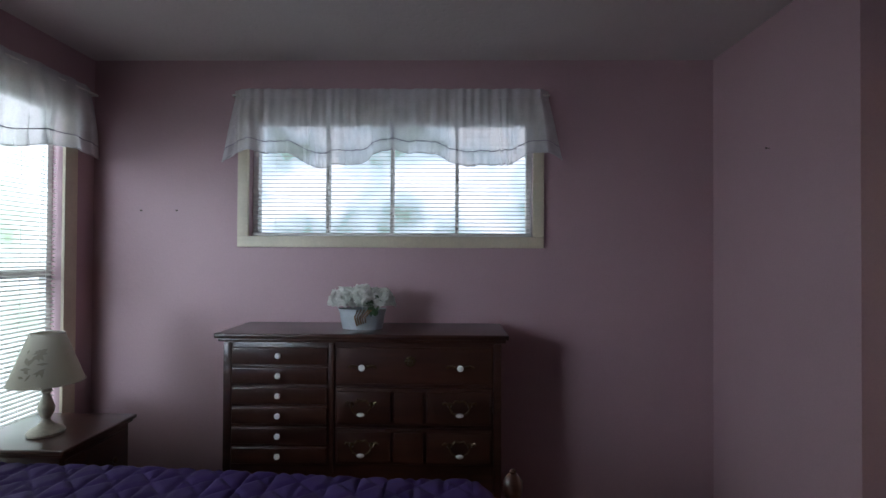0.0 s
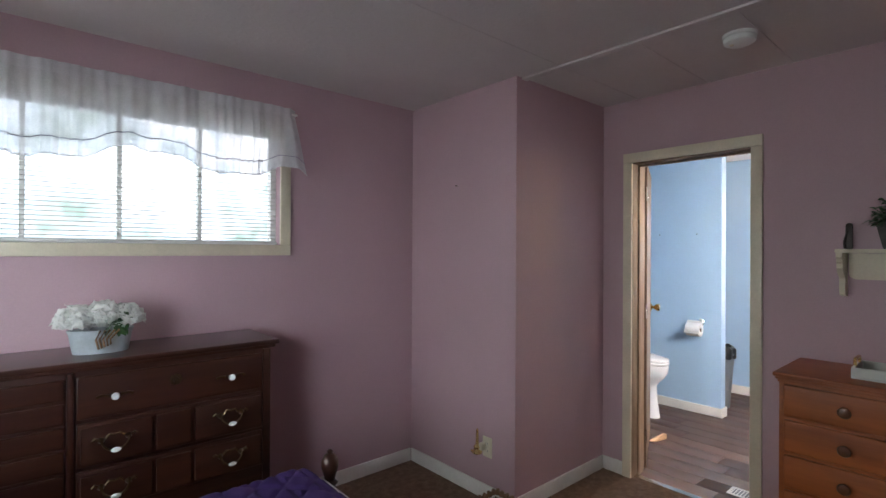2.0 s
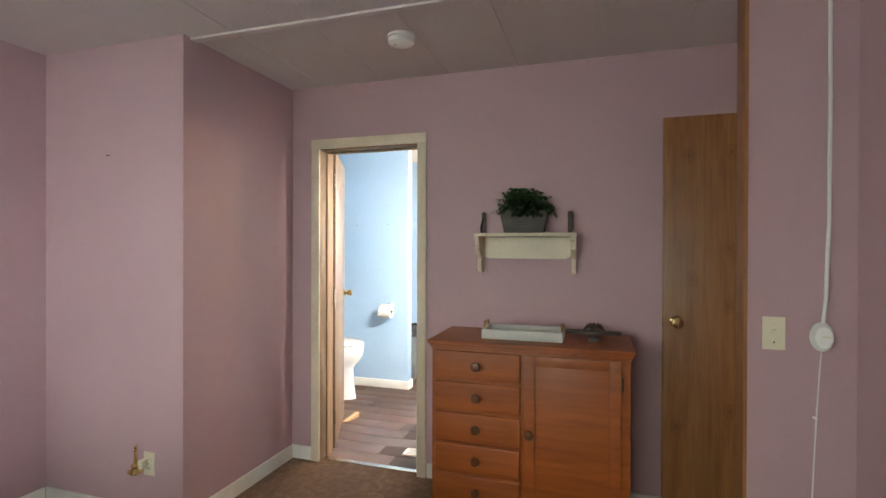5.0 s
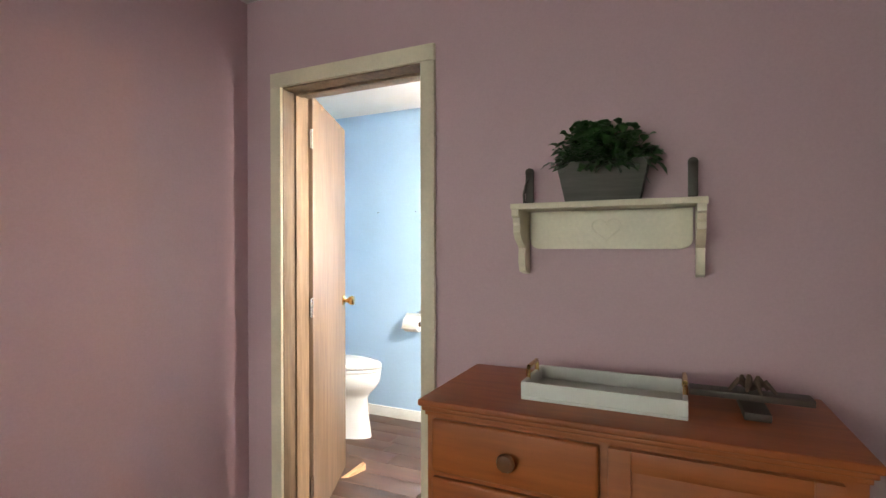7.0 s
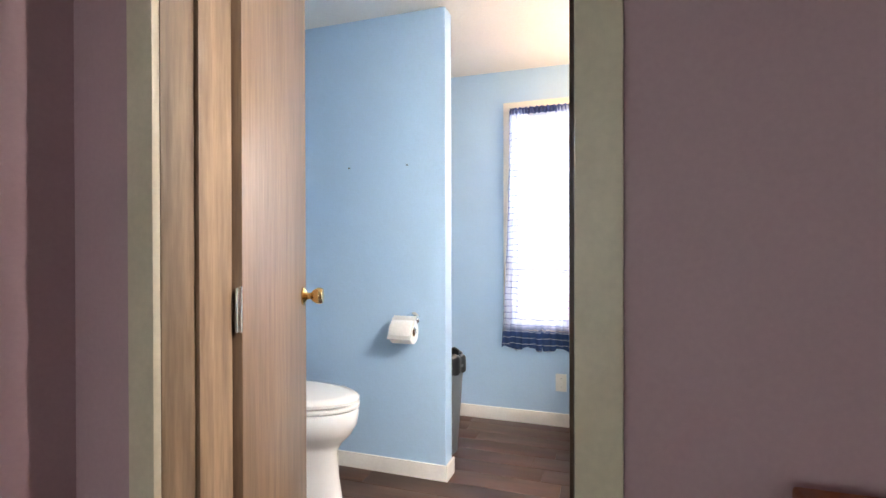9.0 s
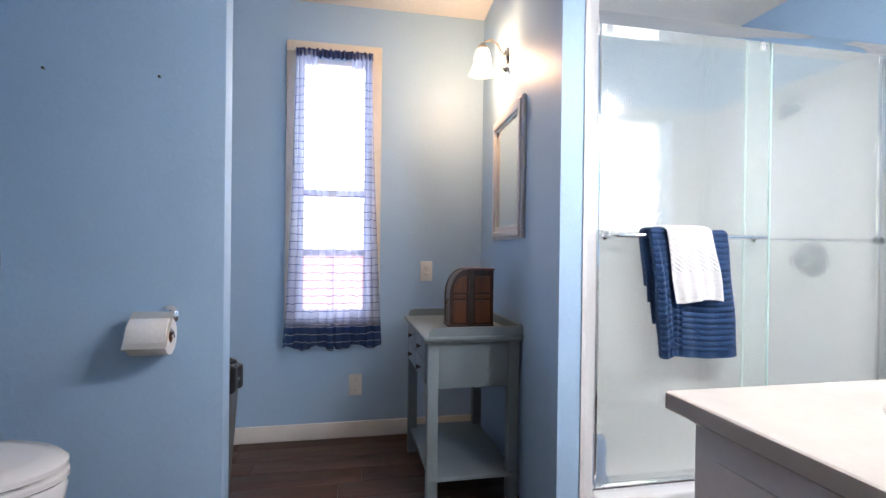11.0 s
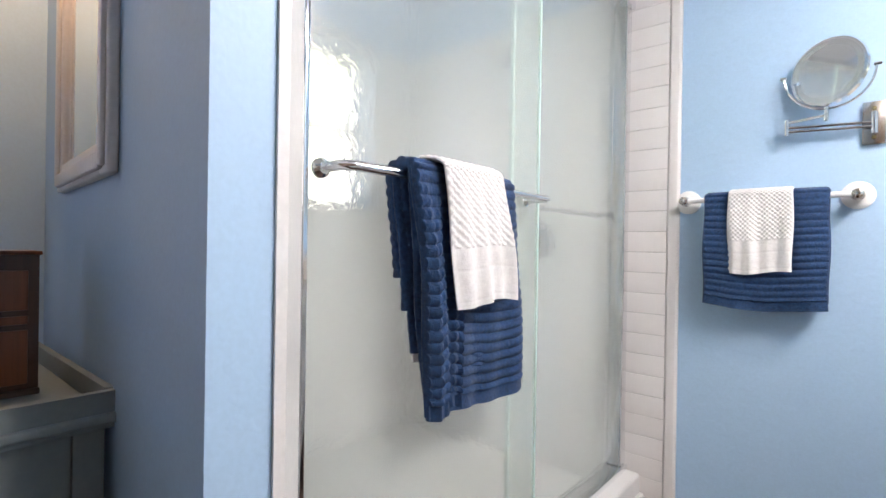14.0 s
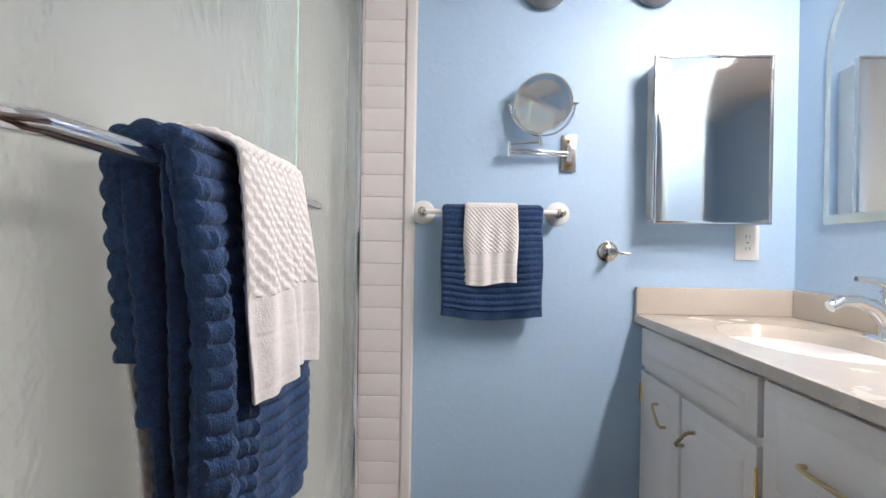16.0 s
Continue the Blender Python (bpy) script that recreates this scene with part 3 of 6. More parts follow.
framed("window_3", "y", BE, 0.985, 1.382, 0.625, 2.082, 0.13, "narrow bathroom window with two sashes", [("h", 1.32), ("h", 0.98)])
framed("window_4", "y", BE, -0.92, -0.30, 1.12, 1.86, 0.13, "shower window bright with daylight", [("h", 1.5)])


def casing(names, axis, at, out, a0, a1, z0, z1, w, material, label):
    def bx(p0, p1, q0, q1):
        return boxed(p0, p1, at, at + out, q0, q1, bevel=0.004) if axis == "x" else boxed(at, at + out, p0, p1, q0, q1, bevel=0.004)
    for nm, q in zip(("left", "right", "sill", "head"), ((a0 - w, a0, z0, z1), (a1, a1 + w, z0, z1), (a0 - w, a1 + w, z0 - w, z0), (a0 - w, a1 + w, z1, z1 + w))):
        setting("trim_" + names + "_" + nm, bx(*q), material, label, "casing")


casing("window_north", "x", NY, -0.016, -0.775, 0.700, 1.445, 2.07, 0.058, CREAM, "cream painted window casing")
casing("window_west", "y", WX, 0.016, -0.19, 2.345, 0.53, 2.07, 0.08, CREAM, "cream painted window casing")
casing("window_bath", "y", BE, -0.016, 0.988, 1.38, 0.63, 2.08, 0.062, CREAMB, "off-white painted window casing")
casing("window_shower", "y", BE, -0.03, -0.91, -0.31, 1.13, 1.85, 0.05, ACRYL, "white shower window surround")


def backdrop(name, p, material):
    bm = bmesh.new()
    bm.faces.new([bm.verts.new(q) for q in p])
    tagged(mesh_ob(name, bm, material, False), "glowing plane for light from beyond an opening", "backdrop", kind="structure")


backdrop("backdrop_north", [(-3.0, 3.9, -0.5), (3.0, 3.9, -0.5), (3.0, 3.9, 4.5), (-3.0, 3.9, 4.5)], OUT_N)
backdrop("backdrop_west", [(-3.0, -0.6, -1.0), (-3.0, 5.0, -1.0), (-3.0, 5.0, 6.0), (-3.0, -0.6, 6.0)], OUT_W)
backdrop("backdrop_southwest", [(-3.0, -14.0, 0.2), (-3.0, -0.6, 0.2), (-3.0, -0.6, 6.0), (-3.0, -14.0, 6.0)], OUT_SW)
backdrop("backdrop_east", [(6.6, 0.2, -1.0), (6.6, 3.2, -1.0), (6.6, 3.2, 4.0), (6.6, 0.2, 4.0)], OUT_E)
# unseen emitter added behind the passage opening as fill light
backdrop("backdrop_passage", [(1.2, -3.0, -0.2), (3.2, -3.0, -0.2), (3.2, -3.0, 2.8), (1.2, -3.0, 2.8)], OUT_H)
backdrop("backdrop_shower", [(6.2, -2.2, 0.0), (6.2, 0.19, 0.0), (6.2, 0.19, 3.5), (6.2, -2.2, 3.5)], OUT_S)


def blind(name, axis, at, a0, a1, z0, z1, label, tilt):
    """A venetian blind of thin curved slats."""
    b = thing(name, ((a0 + a1) / 2, at, z0) if axis == "x" else (at, (a0 + a1) / 2, z0), label, "blind")

    def put(a, d, z):
        return (a, at + d, z) if axis == "x" else (at + d, a, z)
    hb = 0.012
    lo, hi = put(a0, -hb, z1 - 0.028), put(a1, hb, z1)
    part("headrail", boxed(lo[0], hi[0], lo[1], hi[1], lo[2], hi[2], bevel=0.003), BLIND, b)
    lo, hi = put(a0, -hb, z0), put(a1, hb, z0 + 0.014)
    part("bottom_rail", boxed(lo[0], hi[0], lo[1], hi[1], lo[2], hi[2], bevel=0.004), BLIND, b)
    bm = bmesh.new()
    c, s = math.cos(radians(tilt)), math.sin(radians(tilt))
    rows = []
    for k in range(5):
        u = (k - 2) * 0.00625
        h = 0.0022 * (1 - (u / 0.0125) ** 2)
        rows.append([bm.verts.new(put(a, u * c - h * s, u * s + h * c)) for a in (a0 + 0.004, a1 - 0.004)])
    for p, q in zip(rows, rows[1:]):
        bm.faces.new((p[0], p[1], q[1], q[0]))
    first = None
    z = z0 + 0.03
    while z < z1 - 0.035:
        if first is None:
            first = part("slat", bm, BLIND, b)
            first.location = (0, 0, z)
        else:
            again(first, "slat", b, (0, 0, z))
        z += 0.0205
    for f in (0.08, 0.5, 0.92):
        a = a0 + f * (a1 - a0)
        part("ladder_cord", bar([put(a, 0.013, z0 + 0.01), put(a, 0.013, z1 - 0.02)], 0.0009, n=5), BLIND, b)
    return b


blind("venetian_blind", "x", NY + 0.035, -0.772, 0.696, 1.448, 2.07, "white horizontal blind, half open, in the wide window", 14)
blind("venetian_blind", "y", WX - 0.03, -0.185, 2.34, 0.54, 2.07, "white horizontal blind, half open, in the tall window", -14)


# ---------------------------------------------------------------- bedroom: window dressing
def valance(name, axis, at, out, a0, a1, ztop, label, seed):
    """A gathered sheer valance with a scalloped hem and two cords sewn along it."""
    rng = random.Random(seed)
    v = thing(name, ((a0 + a1) / 2, at, ztop - 0.4) if axis == "x" else (at, (a0 + a1) / 2, ztop - 0.4), label, "valance")
    n = int(190 * (a1 - a0))
    ph = [rng.uniform(0, 6.28) for _ in range(4)]

    def hem(u):
        drop = 0.34 - 0.042 * math.cos((u - 0.55) * 13.5) + 0.012 * math.sin(u * 41 + ph[1])
        return drop + 0.035 * max(0, 1 - min(u, 1 - u) / 0.05)

    def put(u, w):
        flare = 0.075 * w * max(0, 1 - min(u, 1 - u) / 0.06)
        a = a0 + u * (a1 - a0) + (flare if u > 0.5 else -flare)
        fold = 0.015 * math.sin(u * 95 + ph[2]) + 0.016 * math.sin(u * 47 + ph[3] + 1.5 * w) + 0.02 * w * math.sin(u * 23 + ph[1])
        fold += 0.012 * math.sin(u * 210 + 2 * math.sin(u * 17)) * (1 - 0.5 * w)
        fold += 0.03 * w * math.sin(u * 330) * (math.exp(-((u - 0.86) / 0.03) ** 2) + 0.6 * math.exp(-((u - 0.25) / 0.03) ** 2))
        d = 0.055 + (0.25 + 0.75 * w) * fold + 0.02 * math.sin(math.pi * min(1, w * 1.2))
        end = max(0, 1 - min(u, 1 - u) / 0.03)
        d = d * (1 - 0.75 * end)
        z = ztop - w * hem(u)
        return (a, at + out * d, z) if axis == "x" else (at + out * d, a, z)
    part("cloth", sheet(bmesh.new(), n, 14, put), VALANCE, v)
    part("heading", sheet(bmesh.new(), n, 2, lambda u, w: (lambda p: (p[0], p[1] + (out * 0.012 if axis == "x" else 0), ztop + 0.016 - 0.05 * w))(put(u, 0.0))), VALANCE, v)
    for w, cord, tone in ((0.80, RIBBON, "grey cord sewn above the hem"), (0.985, VALANCE, "white rolled hem")):
        pts = [Vector(put(i / n, w)) + (Vector((0, out * 0.003, 0)) if axis == "x" else Vector((out * 0.003, 0, 0))) for i in range(n + 1)]
        part("trim_cord", bar(pts, 0.0026, n=5), cord, v, tone)
    rod0, rod1 = ((a0, at + out * 0.05, ztop - 0.012), (a1, at + out * 0.05, ztop - 0.012)) if axis == "x" else ((at + out * 0.05, a0, ztop - 0.012), (at + out * 0.05, a1, ztop - 0.012))
    part("rod", bar([rod0, rod1], 0.006), WHITE, v)
    for p in (rod0, rod1):
        q = (p[0], at, p[2]) if axis == "x" else (at, p[1], p[2])
        part("rod_bracket", bar([q, p], 0.005, n=6), WHITE, v)


valance("window_valance", "x", NY, -1, -0.845, 0.775, 2.178, "sheer white valance with wavy grey trim over the wide window", 3)
valance("window_valance", "y", WX, 1, -0.34, 2.505, 2.175, "sheer white valance with wavy grey trim over the tall window", 8)


# ---------------------------------------------------------------- bedroom: furniture
def knob(bm, at, axis, sign, r, length):
    prof = [(r * 0.45, 0), (r * 0.38, length * 0.35), (r * 0.8, length * 0.5), (r, length * 0.72), (r * 0.85, length * 0.93), (r * 0.3, length)]
    return lathe(bm, [(a, sign * h) for a, h in prof], at, 14, axis)


def dresser():
    d = thing("dresser", (-0.115, 2.35, 0), "dark cherry dresser with white knobs and brass pulls", "dresser")
    x0, x1, yf, yb = -0.735, 0.505, 2.20, 2.54
    bm = bmesh.new()
    box(bm, x0, x1, yf, yb, 0.10, 0.965, 0.004)
    part("body", bm, DARKW, d)
    for p, q, c in ((x0, x0 + 0.035, 0.10), (x1 - 0.035, x1, 0.10), (-0.262, -0.24, 0.38)):
        part("stile", boxed(p, q, yf - 0.012, yf, c, 0.955, bevel=0.003), DARKW, d)
    bm = bmesh.new()
    box(bm, x0 - 0.03, x1 + 0.03, yf - 0.045, yb, 0.978, 1.0, 0.007, 3)
    box(bm, x0 - 0.018, x1 + 0.018, yf - 0.03, yb, 0.962, 0.979, 0.006, 3)
    part("top", bm, DARKW, d)
    part("plinth", boxed(x0 - 0.015, x1 + 0.015, yf - 0.025, yb, 0.0, 0.11, bevel=0.008), DARKW, d)

    def front(a, b, c, e, panels=()):
        bm = box(bmesh.new(), a, b, yf - 0.016, yf, c, e, 0.008, 3)
        dr = part("drawer", bm, DARKW, d)
        for p, q in panels:
            part("panel", boxed(p, q, yf - 0.026, yf - 0.014, c + 0.015, e - 0.015, bevel=0.010), DARKW, dr)
        return dr
    for k in range(6):
        z = 0.935 - k * 0.0885
        dr = front(-0.698, -0.268, z - 0.076, z)
        part("knob", knob(bmesh.new(), (-0.484, yf - 0.016, z - 0.034), "y", -1, 0.0135, 0.026), PORC, dr, "white china knob")
    dr = front(-0.232, 0.467, 0.776, 0.938)
    for x in (-0.112, 0.322):
        part("knob", knob(bmesh.new(), (x, yf - 0.016, 0.852), "y", -1, 0.015, 0.028), PORC, dr, "white china knob")
        for s in (-1, 1):
            part("back_plate", bar([(x + s * 0.02, yf - 0.018, 0.853), (x + s * 0.045, yf - 0.02, 0.859), (x + s * 0.06, yf - 0.018, 0.851)], [0.006, 0.004, 0.007], n=6), ANTIQ, dr)
    bm = bmesh.new()
    for k in range(8):
        a = k * math.pi / 4
        lathe(bm, [(0.003, 0), (0.009, -0.004), (0.003, -0.008)], (0.101 + 0.016 * math.cos(a), yf - 0.015, 0.878 + 0.016 * math.sin(a)), 8, "y")
    lathe(bm, [(0.012, 0), (0.01, -0.01), (0.003, -0.014)], (0.101, yf - 0.015, 0.878), 10, "y")
    part("rosette", bm, ANTIQ, dr)
    for z0, z1 in ((0.595, 0.76), (0.42, 0.58)):
        dr = front(-0.232, 0.467, z0, z1, ((-0.22, 0.015), (0.03, 0.16), (0.175, 0.455)))
        for x in (-0.112, 0.32):
            zc = (z0 + z1) / 2 + 0.012
            bm = bmesh.new()
            tube(bm, [(x + 0.045 * math.cos(a), yf - 0.040 - 0.012 * math.sin(a), zc - 0.038 * math.sin(a)) for a in [math.pi * i / 12 for i in range(13)]], 0.0038, 7)
            for s in (-1, 1):
                lathe(bm, [(0.013, 0.012), (0.012, 0.002), (0.006, -0.014)], (x + s * 0.045, yf - 0.028, zc), 10, "y")
                tube(bm, [(x + s * 0.05, yf - 0.028, zc), (x + s * 0.066, yf - 0.03, zc + 0.012), (x + s * 0.072, yf - 0.028, zc + 0.003)], [0.006, 0.004, 0.005], 6)
                tube(bm, [(x + s * 0.03, yf - 0.028, zc + 0.004), (x + s * 0.018, yf - 0.03, zc + 0.02), (x, yf - 0.028, zc + 0.014)], 0.004, 6)
            pull = part("pull", bm, ANTIQ, dr, "antique brass bail pull")
            part("grip", lathe(bmesh.new(), [(0.004, -0.017), (0.009, -0.008), (0.010, 0.0), (0.009, 0.008), (0.004, 0.017)], (x, yf - 0.052, zc - 0.038), 12, "x"), PORC, pull, "white china grip")


dresser()


def petals(bm, c, r, n, rng, size):
    for _ in range(n):
        d = Vector((rng.gauss(0, 1), rng.gauss(0, 1), abs(rng.gauss(0, 1)) * 0.9 - 0.1)).normalized()
        p = Vector(c) + d * r * rng.uniform(0.75, 1.05)
        a = d.cross(Vector((rng.gauss(0, 1), rng.gauss(0, 1), rng.gauss(0, 1)))).normalized()
        b = (d.cross(a) + 0.5 * d * rng.uniform(-0.5, 1)).normalized()
        s = size * rng.uniform(0.6, 1.2)
        q = [p - a * s * 0.5, p + b * s * 0.5 + d * s * 0.2, p + a * s * 0.5, p - b * s * 0.5 + d * s * 0.2]
        m = bm.verts.new(p - d * s * 0.12)
        w = [bm.verts.new(k) for k in q]
        for i in range(4):
            bm.faces.new((m, w[i], w[(i + 1) % 4]))


def leaf(bm, p, d, s, rng, w=0.34, droop=0.25):
    """One pointed, folded leaf from p along d."""
    side = d.cross(Vector((0, 0, 1)))
    side = side.normalized() if side.length > 0.05 else Vector((1, 0, 0))
    side = (side + 0.5 * Vector((rng.uniform(-1, 1), rng.uniform(-1, 1), rng.uniform(-1, 1)))).normalized()
    nrm = side.cross(d).normalized()
    mids = [p + d * s * f + Vector((0, 0, -droop * s * f * f)) for f in (0, 0.35, 0.7, 1.0)]
    c = [bm.verts.new(q) for q in mids]
    lf = [bm.verts.new(mids[i] + side * s * w * k + nrm * s * 0.08) for i, k in ((1, 1.0), (2, 0.75))]
    rt = [bm.verts.new(mids[i] - side * s * w * k + nrm * s * 0.08) for i, k in ((1, 1.0), (2, 0.75))]
    for a in (lf, rt):
        bm.faces.new((c[0], c[1], a[0]))
        bm.faces.new((c[1], c[2], a[1], a[0]))
        bm.faces.new((c[2], c[3], a[1]))


def flower_pot():
    f = thing("flower_pot", (-0.14, 2.335, 1.0), "white silk hydrangeas in an oval galvanised pot on the dresser", "flowers")
    pot = part("pot", turned([(0.092, 1.0), (0.096, 1.004), (0.108, 1.075), (0.114, 1.092), (0.116, 1.095), (0.108, 1.095), (0.10, 1.06), (0.098, 1.03)], (-0.14, 2.335, 0), 32, "z", (1.0, 0.52)), GALV, f)
    bm = bmesh.new()
    for k in range(5):
        tube(bm, [(-0.155 + 0.01 * k, 2.276, 1.02 + 0.004 * k), (-0.165 + 0.012 * k, 2.268, 1.06), (-0.15 + 0.016 * k, 2.27, 1.095)], 0.004, 5)
    part("twig_bow", bm, WICKER, pot, "brown raffia bow")
    rng = random.Random(5)
    for c, r in (((-0.225, 2.33, 1.125), 0.07), ((-0.135, 2.32, 1.142), 0.062), ((-0.055, 2.33, 1.125), 0.066), ((-0.15, 2.36, 1.12), 0.06)):
        bm = bmesh.new()
        petals(bm, c, r, 260, rng, 0.034)
        petals(bm, c, r * 0.75, 90, rng, 0.034)
        part("bloom", bm, PETAL, f)
    bm = bmesh.new()
    for k in range(16):
        a = rng.uniform(0, 6.28)
        leaf(bm, Vector((-0.10 + rng.uniform(-0.03, 0.05), 2.285, 1.10 + rng.uniform(0, 0.04))), Vector((math.cos(a) * 0.6, -0.5, math.sin(a))).normalized(), 0.045, rng)
    part("leaves", bm, LEAF, f)


flower_pot()


def nightstand():
    n = thing("nightstand", (-1.35, 2.0, 0), "dark cherry nightstand beside the tall window", "nightstand")
    x0, x1, y0, y1 = -1.56, -1.16, 1.80, 2.19
    part("body", boxed(x0, x1, y0, y1, 0.08, 0.60, bevel=0.004), DARKW, n)
    bm = bmesh.new()
    box(bm, x0 - 0.012, x1 + 0.03, y0 - 0.02, y1 + 0.015, 0.612, 0.63, 0.006, 3)
    box(bm, x0, x1 + 0.016, y0 - 0.01, y1 + 0.008, 0.598, 0.613, 0.005, 2)
    part("top", bm, DARKW, n)
    for z in (0.36, 0.11):
        dr = part("drawer", boxed(x1, x1 + 0.014, y0 + 0.025, y1 - 0.025, z, z + 0.22, bevel=0.006), DARKW, n)
        part("knob", knob(bmesh.new(), (x1 + 0.014, 2.06, z + 0.12), "x", 1, 0.014, 0.024), ANTIQ, dr)
    for x in (x0 + 0.03, x1 - 0.03):
        for y in (y0 + 0.03, y1 - 0.03):
            part("foot", turned([(0.016, 0.0), (0.024, 0.03), (0.02, 0.06), (0.028, 0.082)], (x, y, 0), 12), DARKW, n)


nightstand()


def table_lamp():
    t = thing("table_lamp", (-1.335, 1.95, 0.63), "aged cream table lamp with a printed linen shade on the nightstand", "lamp")
    o = (-1.335, 1.95, 0)
    part("base", turned([(0.062, 0.63), (0.064, 0.64), (0.056, 0.652), (0.034, 0.662), (0.022, 0.676)], o, 28), LAMPB, t)
    part("stem", turned([(0.02, 0.674), (0.014, 0.69), (0.026, 0.715), (0.029, 0.735), (0.018, 0.77), (0.012, 0.79), (0.02, 0.80), (0.013, 0.815), (0.010, 0.86)], o, 20), LAMPB, t)
    sh = part("shade", turned([(0.127, 0.836), (0.058, 1.03)], o, 48, cap=False), LAMPSH, t)
    for r, z in ((0.1275, 0.837), (0.0585, 1.029)):
        part("rim", bar([(o[0] + r * math.cos(a), o[1] + r * math.sin(a), z) for a in [2 * math.pi * i / 40 for i in range(41)]], 0.0028, n=6), LAMPB, sh)
    bm = bmesh.new()
    rng = random.Random(2)
    for k in range(22):
        z = rng.uniform(0.875, 0.975)
        a = radians(-75) + rng.uniform(-0.35, 0.35)
        r = 0.127 - (z - 0.836) / 0.194 * 0.069 + 0.001
        c = Vector((o[0] + r * math.cos(a), o[1] + r * math.sin(a), z))
        tdir = Vector((-math.sin(a), math.cos(a), 0))
        up = Vector((-0.43 * math.cos(a), -0.43 * math.sin(a), 0.9))
        th = rng.uniform(0, 6.28)
        d1 = (tdir * math.cos(th) + up * math.sin(th)) * rng.uniform(0.010, 0.022)
        d2 = (tdir * -math.sin(th) + up * math.cos(th)) * rng.uniform(0.004, 0.009)
        bm.faces.new([bm.verts.new(c + q) for q in (-d1, d2, d1, -d2)])
    part("print", bm, plain("faded botanical print", (0.30, 0.27, 0.20), 0.9), sh, "faded botanical print")
    part("bulb", turned([(0.012, 0.855), (0.028, 0.90), (0.028, 0.925), (0.008, 0.95)], o, 14), PLASTICW, t)


table_lamp()


def bed():
    b = thing("bed", (-0.5, 0.9, 0), "low bed with turned dark wood posts", "bed")
    x0, x1, y0, y1 = -1.52, 0.44, 0.24, 1.53
    part("mattress", boxed(x0, x1, y0, y1, 0.30, 0.61, bevel=0.05, seg=4), WHITE, b)
    part("box_spring", boxed(x0, x1, y0, y1, 0.14, 0.295, bevel=0.02), DARKW, b)
    for y in (y0 - 0.02, y1 + 0.028):
        part("post", turned([(0.026, 0.0), (0.026, 0.42), (0.03, 0.44), (0.022, 0.46), (0.028, 0.50), (0.022, 0.545), (0.03, 0.556), (0.018, 0.566), (0.022, 0.585), (0.032, 0.615), (0.031, 0.64), (0.019, 0.66), (0.009, 0.666), (0.011, 0.673), (0.005, 0.679)], (0.476, y, 0), 20), DARKW, b)
    part("footboard", boxed(0.462, 0.49, y0, y1, 0.16, 0.46, bevel=0.01), DARKW, b)
    part("headboard", boxed(x0 - 0.045, x0 - 0.01, y0, y1, 0.0, 1.0, bevel=0.02), DARKW, b)
    q = thing("quilt", (-0.5, 0.9, 0.585), "deep purple quilted bedspread over the bed", "quilt")

    def top(u, v):
        x, y = x0 - 0.01 + u * (x1 - x0 + 0.07), y0 - 0.07 + v * (y1 - y0 + 0.13)
        ex, ey = max(0, x - (x1 - 0.10)), max(0, abs(y - (y0 + y1) / 2) - (y1 - y0) / 2 + 0.0)
        z = 0.652 + 0.045 * min(1, max(0, (0.2 - x) / 1.5)) - 4.5 * ex ** 1.7 - 6 * ey ** 1.7
        s = 0.12
        a, c = (x + y) / s, (x - y) / s
        e = x / (s * 0.72)
        k = min(abs(a - round(a)), abs(c - round(c)), abs(e - round(e)))
        z += 0.012 * (min(1, k / 0.17) ** 0.6 - 1) + 0.008 * noise.noise((x * 2.2, y * 2.2, 0))
        return (x, y, max(z, 0.20))
    thicken(part("cover", sheet(bmesh.new(), 240, 180, top), PURPLE, q), 0.008)
    bm = bmesh.new()
    sheet(bm, 40, 8, lambda u, v: (x0 + u * (x1 - x0), y1 + 0.061 + 0.006 * math.sin(u * 60) * v, 0.54 - 0.34 * v))
    thicken(part("side_drop", bm, PURPLE, q), 0.006)


bed()


def wicker_chest():
    w = thing("wicker_chest", (1.15, 1.18, 0), "low brown wicker chest on the carpet", "wicker chest")
    x0, x1, y0, y1, h = 0.90, 1.40, 0.80, 1.57, 0.215
    part("body", boxed(x0 + 0.02, x1 - 0.02, y0 + 0.02, y1 - 0.02, 0, h - 0.02, bevel=0.01), WICKER, w)
    bm = bmesh.new()
    n = 30
    for i in range(n):
        x = x0 + 0.03 + (x1 - x0 - 0.06) * (i + 0.5) / n
        tube(bm, [(x, y0 + 0.03 + (y1 - y0 - 0.06) * k / 48, h + 0.0035 * (1 if (k + i) % 2 else -1)) for k in range(49)], 0.0058, 5)
    lid = part("lid", bm, WICKER, w)
    part("lid_board", boxed(x0 + 0.02, x1 - 0.02, y0 + 0.02, y1 - 0.02, h - 0.02, h - 0.004, bevel=0.003), WICKER, lid)
    for pts in (((x0, y0), (x1, y0)), ((x0, y1), (x1, y1)), ((x0, y0), (x0, y1)), ((x1, y0), (x1, y1))):
        bm = bmesh.new()
        (ax, ay), (bx, by) = pts
        ln = math.hypot(bx - ax, by - ay)
        m = int(ln / 0.012)
        for s in (0, 1):
            tube(bm, [(ax + (bx - ax) * k / m + 0.010 * math.sin(k * 1.2 + s * math.pi) * (ay != by), ay + (by - ay) * k / m + 0.010 * math.sin(k * 1.2 + s * math.pi) * (ax != bx), h + 0.010 + 0.009 * math.cos(k * 1.2 + s * math.pi)) for k in range(m + 1)], 0.008, 6)
        part("braided_rim", bm, WICKER, lid)


wicker_chest()


